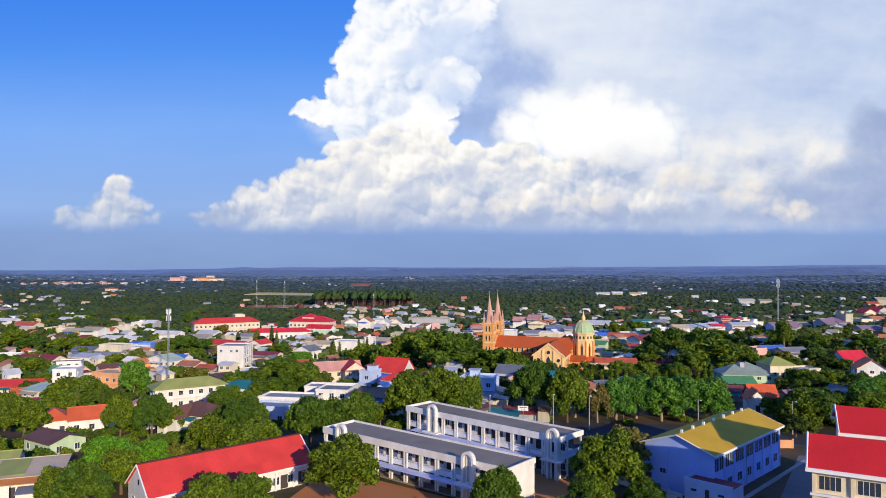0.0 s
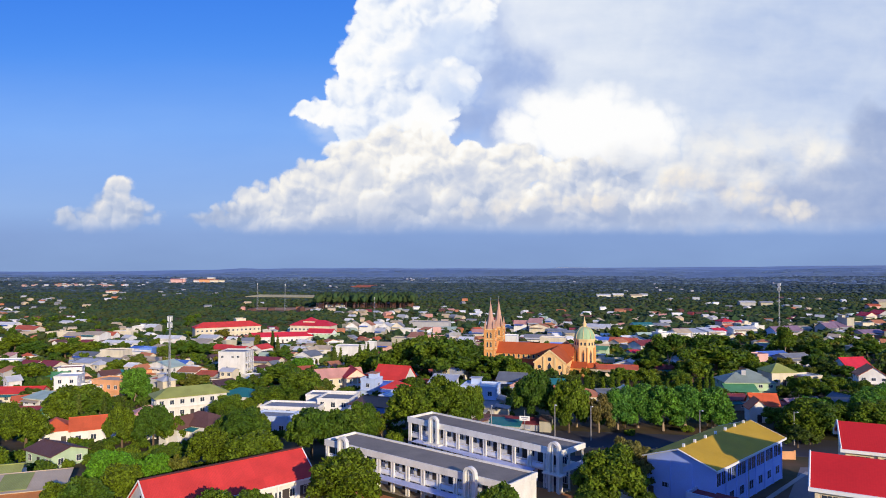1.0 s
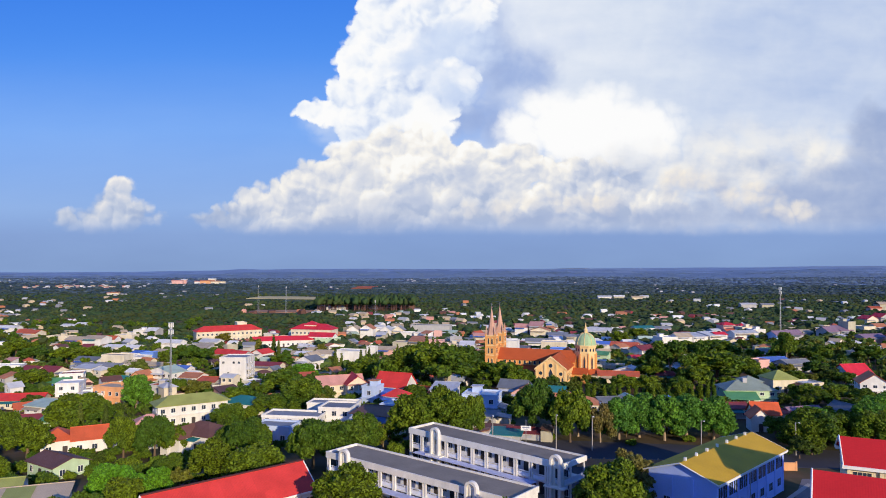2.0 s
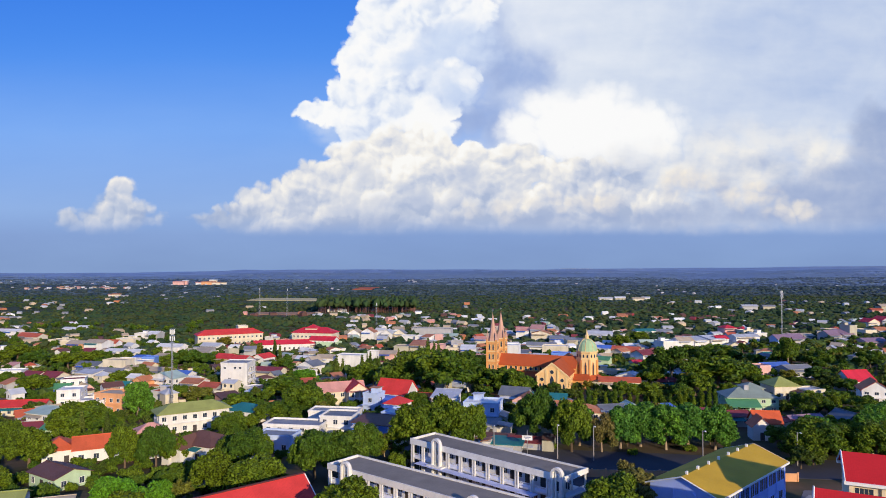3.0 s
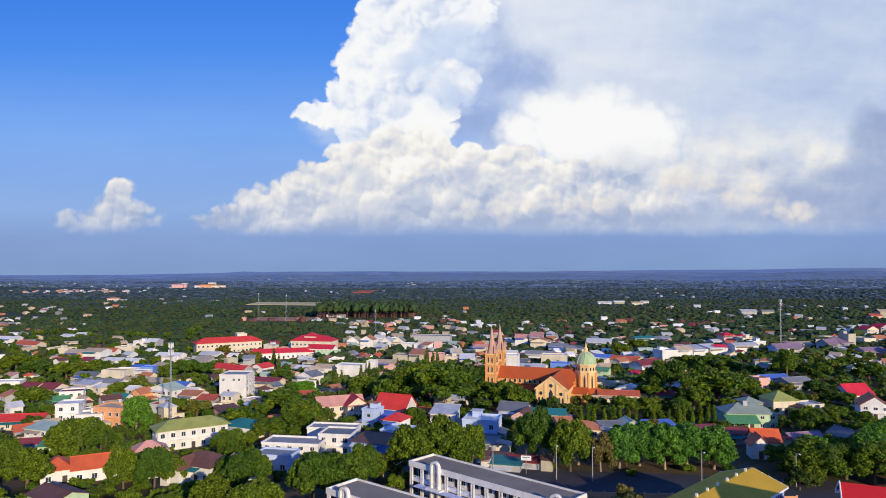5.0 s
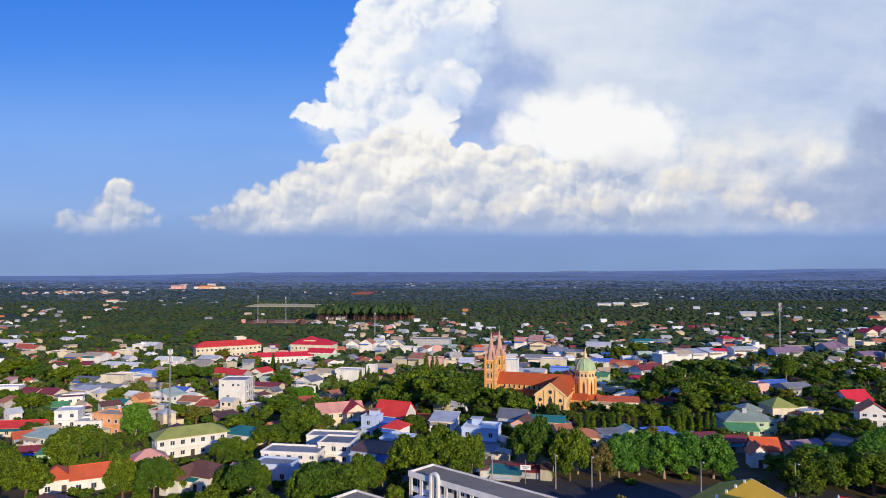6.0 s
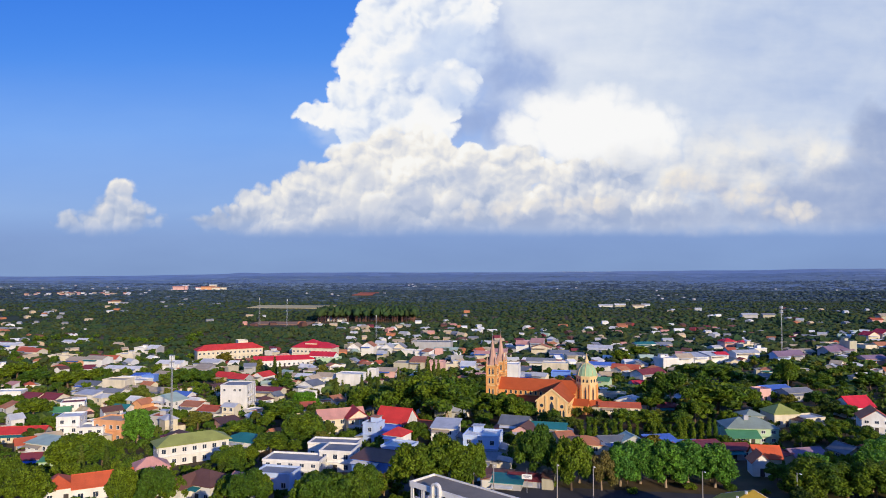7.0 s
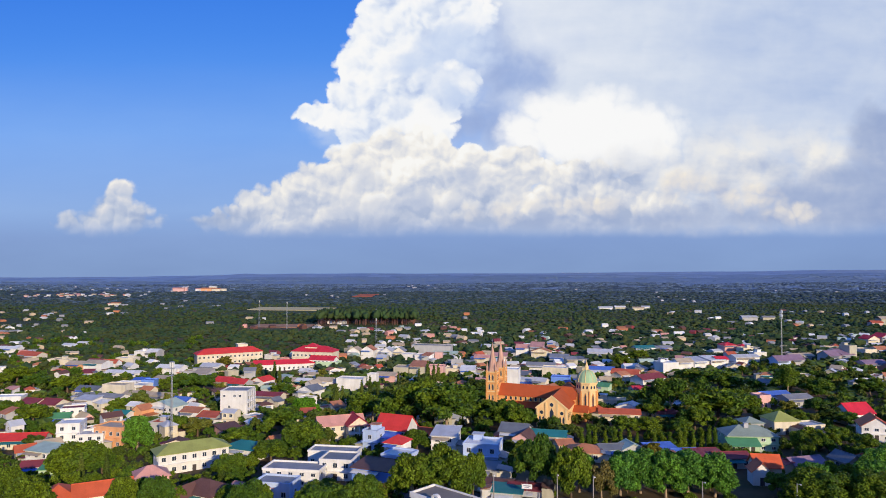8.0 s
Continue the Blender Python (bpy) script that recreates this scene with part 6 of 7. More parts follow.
# ---- trees that stand out ----
trees('near', [(-16.7, 117.3, 1.41, 0.83), (8.8, 105.8, 0.86, 1.18), (28.6, 118.5, 1.32, 0.94), (-35.1, 104.4, 1.00, 0.91), (-29.8, 104.6, 0.96, 0.96), (-58.0, 110.0, 0.97, 0.95), (-64.3, 113.9, 0.64, 1.11)])
trees('near', [(-56.4, 120.9, 0.97, 0.88), (-48.4, 142.5, 1.03, 0.98), (-38.3, 140.0, 1.34, 0.74), (-47.4, 163.1, 1.17, 0.87), (-53.7, 170.4, 0.82, 0.87), (-29.6, 153.3, 1.23, 0.99), (-22.7, 155.6, 1.12, 0.98), (-19.2, 163.6, 0.92, 1.19)])
trees('near', [(-7.7, 172.0, 1.38, 1.04), (0.1, 172.6, 1.52, 1.04), (7.1, 175.9, 0.79, 1.67), (24.0, 183.3, 1.32, 1.16), (32.3, 175.8, 1.12, 1.30), (87.5, 167.0, 1.15, 0.80), (91.2, 167.8, 1.48, 0.76), (99.3, 169.7, 1.22, 0.75)])
trees('near', [(103.8, 165.9, 1.33, 0.85), (104.3, 183.4, 0.88, 0.92), (114.4, 186.2, 0.89, 0.87), (96.8, 186.2, 0.66, 0.87), (-113.5, 211.5, 1.89, 0.67), (-123.0, 216.0, 0.69, 1.46), (-107.6, 213.8, 0.85, 1.25)])
trees('near', [(-79.3, 168.8, 0.86, 1.25), (-70.3, 165.8, 0.93, 1.25), (-67.6, 170.7, 0.63, 1.27), (-64.1, 202.1, 1.13, 0.74), (-61.0, 211.7, 0.68, 0.78), (-49.2, 237.4, 1.67, 0.69), (-57.1, 223.7, 1.25, 0.64), (-9.6, 229.0, 1.03, 0.80)])
trees('near', [(-106.1, 173.8, 1.25, 0.87), (-118.7, 185.7, 0.89, 1.30), (-30.9, 171.3, 1.23, 0.58), (-45.7, 168.2, 0.67, 1.14), (-19.3, 168.4, 1.08, 0.72)])
trees('bright', [(-62.2, 127.6, 1.02, 0.94), (-53.9, 125.6, 0.90, 0.98), (-63.2, 307.1, 1.37, 0.78)])
trees('street', [(-113.3, 250.9, 1.15, 1.1)])
trees('yellow', [(-100.5, 276.7, 1.36, 0.62)])
trees('cypress', [(-108.5, 203.5, 0.85), (-101.5, 204.5, 0.8)])
trees('street', [(45.5, 179.0, 1.02, 1.0), (51.5, 181.2, 1.12, 0.98), (57.2, 178.0, 1.05, 1.05), (63.8, 180.6, 1.16, 0.94), (70.0, 178.2, 1.10, 0.95), (35.5, 182.0, 0.95, 1.05), (48.4, 186.5, 0.9, 1.0), (60.6, 187.0, 0.95, 0.95)])
trees('street', [(95.5, 178.0, 1.0, 0.85), (108.5, 174.5, 1.1, 0.9), (113.0, 181.0, 1.0, 0.9), (119.0, 188.5, 1.05, 0.9), (126.0, 193.5, 1.1, 0.85), (133.0, 199.0, 1.0, 0.85), (109.5, 160.5, 1.0, 0.9), (117.0, 171.0, 1.1, 0.85), (123.5, 178.5, 1.0, 0.9)])
trees('near', [(24.8, 114.0, 0.80, 0.82), (33.6, 112.5, 0.72, 0.80), (-60.0, 147.5, 0.62, 0.8), (-102.5, 198.5, 0.6, 0.9)])
trees('dry', [(35.0, 127.5, 1.15, 1.0), (40.0, 175.8, 0.87, 1.22), (38.3, 143.5, 0.80, 0.95), (-15.5, 172.4, 0.55, 1.17)])
trees('tall', [(-15.6, 275.1, 1.76, 0.87), (0.3, 261.2, 2.09, 0.78), (89.7, 270.7, 1.43, 0.98), (-30.4, 285.7, 1.37, 0.81), (156.4, 312.3, 1.10, 1.18)])
trees('mid', [(14.0, 275.9, 1.54, 0.74), (21.3, 267.8, 1.71, 0.72), (27.2, 260.6, 1.25, 0.83), (-9.8, 304.3, 1.70, 0.67), (-25.2, 308.6, 1.73, 0.67), (-38.4, 312.0, 1.50, 0.78), (31.6, 261.9, 0.84, 0.86), (22.4, 333.7, 1.60, 0.55)])
trees('mid', [(7.2, 333.0, 2.13, 0.48), (107.0, 269.4, 2.37, 0.59), (91.9, 252.4, 1.21, 0.78), (117.6, 273.2, 1.53, 0.71), (73.4, 246.0, 0.98, 0.69), (82.8, 273.8, 1.31, 0.61), (83.2, 242.2, 0.97, 0.67), (102.5, 247.9, 0.79, 0.78)])
trees('mid', [(-76.8, 255.3, 1.43, 0.56), (-67.4, 282.1, 1.80, 0.65), (-70.6, 267.7, 0.86, 0.78), (-179.8, 297.8, 1.67, 0.67), (-196.7, 308.8, 1.48, 0.69), (-210.0, 378.8, 1.82, 0.61), (-234.3, 387.6, 1.86, 0.52), (-255.9, 406.5, 1.95, 0.61)])
trees('mid', [(-203.9, 391.2, 1.56, 0.62), (-153.7, 320.6, 1.28, 0.73), (-88.5, 370.2, 1.48, 0.52), (-143.9, 378.7, 1.82, 0.69), (-155.5, 383.9, 1.23, 0.62), (-137.0, 387.5, 1.55, 0.62), (124.6, 232.0, 0.93, 0.62), (134.4, 235.8, 0.94, 0.62)])
trees('mid', [(135.2, 221.4, 1.06, 0.61), (109.0, 239.7, 0.77, 0.65), (118.1, 229.8, 0.55, 0.97), (150.6, 256.7, 1.03, 0.62), (149.0, 273.1, 1.31, 0.66), (133.9, 261.3, 0.84, 0.78), (65.4, 246.6, 1.18, 0.57), (120.8, 263.2, 1.05, 0.69)])
trees('mid', [(170.4, 312.0, 1.50, 0.69), (169.0, 334.7, 1.61, 0.69), (197.8, 318.8, 1.53, 0.61), (135.5, 340.6, 2.18, 0.52), (130.0, 364.6, 1.75, 0.52), (140.4, 497.0, 1.59, 0.65), (119.9, 465.4, 1.49, 0.65)])
trees('dark', [(-25.5, 346.8, 1.66, 0.64), (-13.3, 366.7, 1.47, 0.83), (16.8, 359.7, 1.73, 0.61), (24.6, 293.8, 1.17, 0.62), (39.6, 238.5, 1.14, 0.61), (45.3, 242.3, 0.77, 0.70), (172.9, 326.3, 1.30, 0.73), (146.9, 261.3, 1.04, 0.73)])
trees('dark', [(-148.7, 268.7, 0.86, 0.78), (-153.2, 340.2, 1.09, 0.78), (-157.0, 260.2, 0.83, 0.78), (-43.5, 278.8, 0.89, 1.04), (-53.2, 281.3, 1.12, 0.83), (123.0, 252.2, 0.81, 0.78)])
trees('yellow', [(-149.4, 406.3, 0.78, 0.87), (-149.8, 462.5, 1.26, 0.83), (-122.3, 438.2, 1.19, 0.76), (138.2, 276.2, 0.84, 0.82), (78.6, 253.1, 0.81, 0.65), (-20.1, 364.0, 1.46, 0.62), (108.8, 328.1, 1.57, 0.61)])
trees('cypress', [(-50.4, 314.6, 1.38), (-48.6, 321.7, 1.07), (-44.3, 313.3, 0.95), (-43.0, 349.5, 1.06), (-40.9, 369.8, 0.95), (-34.8, 348.4, 0.95), (-26.8, 387.1, 0.88), (-14.9, 386.3, 1.05)])
trees('cypress', [(-10.1, 385.9, 1.40), (-6.6, 385.5, 1.28), (-4.2, 397.5, 1.20), (-101.9, 406.2, 1.23), (-96.9, 398.5, 1.02)])
trees('column', [(44.7, 224.4, 1.06), (46.8, 224.2, 1.12), (49.0, 224.0, 1.06), (52.3, 223.7, 0.93), (55.2, 223.5, 1.11), (57.3, 223.3, 0.99), (59.9, 223.1, 1.05), (62.4, 223.0, 0.93)])
trees('column', [(67.9, 222.8, 0.99), (70.5, 222.9, 0.86), (73.1, 223.0, 0.93), (76.4, 223.1, 1.05), (77.9, 223.2, 1.11), (80.9, 223.3, 0.93), (83.5, 223.4, 1.05), (86.1, 223.5, 1.11)])
trees('column', [(88.0, 223.5, 1.05)])

# ---- masts, lamps and yard things ----
def lattice_mast(x, y, height, side, label, platform=False):
    ob = thing("radio_mast", pose(x, y, ground_z(x, y)), label, "mast")
    FOOT.append((x, y, 2.0))
    n = max(8, int(height / (side * 1.8)))
    for i in range(3):
        a = 2 * math.pi * i / 3
        bm = bmesh.new()
        tube(bm, (side * math.cos(a), side * math.sin(a), -1), (side * 0.55 * math.cos(a), side * 0.55 * math.sin(a), height), 0.09, 0.06, 5)
        part("leg", bm, STEEL, ob)
        bm = bmesh.new()
        b = 2 * math.pi * (i + 1) / 3
        for k in range(n):
            z0, z1 = height * k / n, height * (k + 1) / n
            s0, s1 = side * (1 - 0.45 * k / n), side * (1 - 0.45 * (k + 1) / n)
            p = (s0 * math.cos(a), s0 * math.sin(a), z0)
            q = (s1 * math.cos(b), s1 * math.sin(b), z1)
            tube(bm, p, q, 0.045, 0.045, 4)
            tube(bm, q, (s1 * math.cos(a), s1 * math.sin(a), z1), 0.045, 0.045, 4)
        part("bracing", bm, STEEL, ob)
        bm = bmesh.new()
        bx(bm, -0.15, 0.15, 0.3, 0.5, height - 2.4, height - 0.4)
        part("antenna", bm, TRIM, ob, "white panel antenna", pose(0, 0, 0, 0, 0, 120 * i))
    if platform:
        for zf in (height - 5.2, height - 2.6, height):
            part("platform", box_bm(-0.8, 0.8, -0.8, 0.8, zf - 0.12, zf), STEEL, ob)
        for i in range(6):
            for zf in (height - 4.6, height - 1.9):
                part("panel_antenna", shared(("panel_antenna",), lambda: box_bm(-0.15, 0.15, -0.10, 0.10, 0, 1.8), TRIM), None, ob, "white panel antenna", pose(0.85 * math.cos(i * 1.05), 0.85 * math.sin(i * 1.05), zf, 0, 0, 60 * i))
    return ob


lattice_mast(-106.1, 264.1, 31.5, 0.48, "slender grey lattice radio mast with antenna platforms between houses", True)
lattice_mast(-216.7, 792.0, 32.0, 1.1, "grey lattice radio mast at the wood's edge")
lattice_mast(-176.0, 755.9, 32.0, 1.1, "grey lattice radio mast at the wood's edge")
lattice_mast(-62.6, 615.7, 24.0, 0.8, "pale lattice radio mast behind the town")
lattice_mast(223.6, 454.0, 34.0, 0.5, "pale lattice radio mast over the trees", True)


def street_lamp(x, y, height):
    ob = thing("street_lamp", pose(x, y, ground_z(x, y)), "pale concrete street pole with lamp arm", "street lamp", "street poles")
    bm = bmesh.new()
    tube(bm, (0, 0, -0.5), (0, 0, height), 0.16, 0.10, 8)
    part("pole", bm, PAVING, ob)
    bm = bmesh.new()
    tube(bm, (0, 0, height - 0.3), (0, -1.4, height + 0.2), 0.05, 0.04, 6)
    part("arm", bm, STEEL, ob)
    bm = bmesh.new()
    bx(bm, -0.14, 0.14, -2.0, -1.35, height + 0.12, height + 0.28)
    part("lamp_head", bm, TRIM, ob)


for px, py, ph in ((36.2, 168.0, 8.5), (27.6, 169.5, 8.5), (12.0, 171.0, 8.0), (62.0, 165.5, 8.0), (84.0, 164.0, 8.0)):
    street_lamp(px, py, ph)


def billboard(x, y, rot):
    ob = thing("notice_board", pose(x, y, ground_z(x, y), 0, 0, rot), "white notice board on a steel post by the street", "sign")
    bm = bmesh.new()
    tube(bm, (0, 0, -0.4), (0, 0, 6.2), 0.09, 0.09, 6)
    part("post", bm, STEEL, ob)
    b = part("board", box_bm(-1.3, 1.3, -0.12, -0.04, 3.6, 4.8), TRIM, ob)
    grey = surface("sign bar grey", (0.25, 0.28, 0.4), 0.7)
    part("text_bar", box_bm(-0.9, 0.9, -0.135, -0.122, 4.25, 4.5), grey, b, "dark bar")
    part("text_bar", box_bm(-0.6, 0.5, -0.135, -0.122, 3.9, 4.05), grey, b, "dark bar")


billboard(20.6, 173.5, -10)


def low_wall(a, b, h, mat, label):
    a, b = Vector(a), Vector(b)
    L = (b - a).length
    ob = thing("garden_wall", pose(a.x, a.y, ground_z(a.x, a.y), 0, 0, math.degrees(math.atan2(b.y - a.y, b.x - a.x))), label, "wall")
    part("panel", box_bm(0, L, -0.08, 0.08, -0.6, h), mat, ob)
    for k in range(int(L / 3) + 1):
        part("post", shared(("wall_post", h), lambda: box_bm(-0.16, 0.16, -0.16, 0.16, -0.6, h + 0.25), mat), None, ob, "", pose(min(L, 3 * k), 0, 0))


low_wall((30, 155), (78, 152), 1.8, wall_mat("orange"), "low orange-rendered street wall under the trees")
low_wall((33, 127), (40.5, 118.0), 0.7, wall_mat("white"), "low white kerb wall before the hall")
low_wall((34.5, 128.4), (42.0, 119.4), 0.7, wall_mat("white"), "low white kerb wall before the hall")

# open ground past the town
patch("field", ((-330, 1130), (-190, 1105), (-190, 1190), (-330, 1215)), surface("dry field", (0.56, 0.47, 0.24), 0.95, 0.4, 0.03, 0.4, 0.3), "dry tan clearing beyond the woods", 0.6)
patch("field", ((-230, 800), (-160, 790), (-160, 835), (-230, 840)), surface("bare field", (0.40, 0.22, 0.13), 0.95, 0.4, 0.03, 0.4, 0.3), "bare reddish clearing near the masts", 0.5)
patch("field", ((-225, 1640), (-175, 1640), (-175, 1800), (-225, 1800)), surface("red clearing", (0.46, 0.12, 0.06), 0.95, 0.4, 0.03, 0.4, 0.3), "patch of bare red soil in the woods", 0.8)


def pine_stand():
    """A plantation of straight pines with bare trunks."""
    rp = random.Random(4)
    spots = [(-158 + 120 * rp.random(), 828 + 70 * rp.random()) for _ in range(440)]
    stems = bmesh.new()
    for x, y in spots:
        z = ground_z(x, y)
        tube(stems, (x, y, z - 1), (x, y, z + 11), 0.2, 0.12, 3)
    ob = part("pine_trunks", stems, surface("pine bark", (0.30, 0.15, 0.12), 0.95, 2.0, 0.1, 0.3, 0.3))
    tagged(ob, "straight bare trunks of a pine plantation", "trunks", kind="stuff")
    return spots


PINES = pine_stand()

DARK_ROW = ((83.5, 161.5), (88, 164.5), (95, 171))
trees("dark", [(x, y, 0.62, 0.9) for x, y in DARK_ROW])

TOWN = (48, 175, 560)

# ---- the rest of the town: gardens, back streets, far houses and woods ----
def free(x, y, r):
    return all((x - a) ** 2 + (y - b) ** 2 > (r + c) ** 2 for a, b, c in FOOT)


def clear_view(x, y):
    """Keep the yards and streets near the school open."""
    return not (y < 150 and -32 < x < 90) and not (152 < y < 172 and 0 < x < 98)


R2 = random.Random(11)
RCOL = ["grey", "silver", "tan", "white", "tan", "terracotta", "brick red", "terracotta", "grey", "slate", "white", "salmon", "maroon", "tan", "silver", "brown", "brown", "terracotta", "tan", "sage", "white", "brick red"]
WCOL = ["white", "cream", "white", "cream", "pink", "white", "grey", "khaki", "khaki", "cream"]


def town_fill(count, y0, y1, detail):
    made = tries = 0
    while made < count and tries < count * 60:
        tries += 1
        y = y0 + (y1 - y0) * R2.random()
        x = (R2.random() * 2 - 1) * (0.70 * y + 5)
        w, d = R2.uniform(4.5, 8.5), R2.uniform(4, 6.5)
        if not clear_view(x, y) or (y < 330 and x > 55) or (8 < x < 75 and y < 292) or not free(x, y, max(w, d) / 2 - 1.0):
            continue
        if y > 480 and noise.noise(Vector((x / 130, y / 130, 5))) < -0.12 + 0.45 * smooth(-0.25, -0.45, x / y):
            continue
        st = R2.choice((1, 1, 1, 1, 2))
        roof = R2.choice(("gable", "gable", "shed", "flat", "hip"))
        house(x, y, R2.choice((-35, -28, 40, 45, 10, -10)) + R2.uniform(-6, 6), w, d, 2.9 * st, roof, R2.choice(RCOL), R2.choice(WCOL), R2.uniform(1.0, 1.8), R2.choice("xxy"), st, detail, lean_to=True)
        made += 1


town_fill(TOWN[0], 235, 330, 1)
town_fill(TOWN[1] // 4, 330, 380, 0)
MARK = set(bpy.data.objects)
town_fill(TOWN[1] - TOWN[1] // 4, 370, 620, 0)


def gather_houses():
    """The farthest houses of the fill become one mesh."""
    bpy.context.view_layer.update()
    fresh = [o for o in bpy.data.objects if o not in MARK]
    V, Fc, Mi, mats = [], [], [], []
    for o in fresh:
        if o.type == "MESH":
            base = len(V)
            V += [o.matrix_world @ v.co for v in o.data.vertices]
            for p in o.data.polygons:
                mt = o.data.materials[p.material_index]
                if mt not in mats:
                    mats.append(mt)
                Fc.append([i + base for i in p.vertices])
                Mi.append(mats.index(mt))
    me = bpy.data.meshes.new("town_houses")
    me.from_pydata(V, [], Fc)
    for mt in mats:
        me.materials.append(mt)
    me.polygons.foreach_set("material_index", Mi)
    tagged(new("town_houses", me), "crowded low houses at the far side of town", "houses", kind="stuff")
    for o in fresh:
        bpy.data.objects.remove(o)


gather_houses()

LATER = []


def plant(kind, x, y, s, tall):
    """Nearer garden trees are things of their own, the far ones are gathered."""
    if y < 235:
        tree(kind, x, y, s, tall)
    else:
        far = {"dark": "far_dark", "yellow": "far_yellow"}.get(kind, "far_mid")
        LATER.append((far if y > 290 else kind, x, y, s, tall))


kinds = ["mid", "mid", "mid", "mid", "dark", "dark", "yellow", "yellow", "tall"]
made = tries = 0
while made < TOWN[2] and tries < 9000:
    tries += 1
    y = 118 + (430 - 118) * math.sqrt(R2.random())
    x = (R2.random() * 2 - 1) * (0.70 * y + 8)
    s = R2.uniform(0.30, 0.66)
    if not clear_view(x, y) or not free(x, y, 1.6 * s - 1.0 * smooth(230, 300, y)):
        continue
    plant(R2.choice(kinds), x, y, s, R2.uniform(0.85, 1.1))
    FOOT.append((x, y, 2.2 * s))
    made += 1


made = tries = 0
while made < 60 and tries < 9000:
    tries += 1
    y = 175 + 245 * R2.random()
    x = 55 + (0.70 * y - 50) * R2.random()
    if not free(x, y, 0.8):
        continue
    s = R2.uniform(0.5, 0.8)
    plant(R2.choice(("mid", "dark", "mid", "yellow", "tall")), x, y, s, R2.uniform(0.8, 1.0))
    FOOT.append((x, y, 2.2 * s))
    made += 1
for sx, sy in ((17.5, 109.5), (20.0, 111.5), (21.8, 108.6), (24.0, 110.4), (27.0, 107.8), (30.2, 109.0), (32.8, 107.2), (35.4, 110.0), (-2.5, 110.5), (-6.0, 108.0)):
    tree("shrub", sx, sy, R2.uniform(0.8, 1.3), R2.uniform(0.9, 1.3))
made = tries = 0
while made < 130 and tries < 9000:
    tries += 1
    y = 132 + 88 * R2.random()
    x = -44 - 86 * R2.random()
    if any((x - a) ** 2 + (y - b) ** 2 < (0.72 * c) ** 2 for a, b, c in FOOT):
        continue
    tree("shrub", x, y, R2.uniform(0.6, 1.25), R2.uniform(0.8, 1.2))
    made += 1
made = tries = 0
while made < 210 and tries < 9000:
    tries += 1
    y = 92 + 126 * R2.random()
    x = (R2.random() * 2 - 1) * (0.70 * y + 6)
    if not (clear_view(x, y) or x < -34) or any((x - a) ** 2 + (y - b) ** 2 < (c - 0.6) ** 2 for a, b, c in FOOT):
        continue
    tree("shrub", x, y, R2.uniform(0.5, 1.2), R2.uniform(0.8, 1.2))
    made += 1


def gathered(part_name, label, category):
    """The trunks or crowns of the far garden trees as one mesh for each material."""
    sets = {}
    for i, (kind, x, y, s, tall) in enumerate(LATER):
        src = [c for c in KINDS[kind][i % len(KINDS[kind])].children if c.name.startswith(part_name)][0].data
        co = np.empty(len(src.vertices) * 3)
        src.vertices.foreach_get("co", co)
        a = i * 2.4
        c, sn = math.cos(a), math.sin(a)
        co = co.reshape(-1, 3) @ np.array([[c * s, sn * s, 0], [-sn * s, c * s, 0], [0, 0, s * tall]]) + np.array([x, y, ground_z(x, y)])
        verts, faces, n = sets.setdefault(src.materials[0], ([], [], [0]))
        verts.append(co)
        faces += [[v + n[0] for v in p.vertices] for p in src.polygons]
        n[0] += len(co)
    for mat, (verts, faces, n) in sets.items():
        me = bpy.data.meshes.new(part_name)
        me.from_pydata(np.concatenate(verts).tolist(), [], faces)
        me.materials.append(mat)
        tagged(new("far_garden_" + part_name + "s", me), label, category, kind="stuff")


made = tries = 0
while made < 210 and tries < 9000:
    tries += 1
    y = 350 + 300 * R2.random()
    x = -y * (0.36 + 0.36 * R2.random())
    if any((x - a) ** 2 + (y - b) ** 2 < (0.55 * c) ** 2 for a, b, c in FOOT):
        continue
    s = R2.uniform(0.45, 0.8)
    LATER.append((R2.choice(("far_mid", "far_mid", "far_dark")), x, y, s, R2.uniform(0.8, 1.1)))
    FOOT.append((x, y, 2.4 * s))
    made += 1
made = tries = 0
while made < 800 and tries < 9000:
    tries += 1
    y = 200 + 130 * R2.random()
    x = (R2.random() * 2 - 1) * (0.70 * y + 6)
    if any((x - a) ** 2 + (y - b) ** 2 < (c - 0.5) ** 2 for a, b, c in FOOT):
        continue
    LATER.append(("far_shrub", x, y, R2.uniform(0.6, 1.5), R2.uniform(0.8, 1.3)))
    made += 1


gathered("crown", "leafy crowns of garden trees across the town", "tree crowns")
gathered("trunk", "thin trunks of garden trees across the town", "tree trunks")


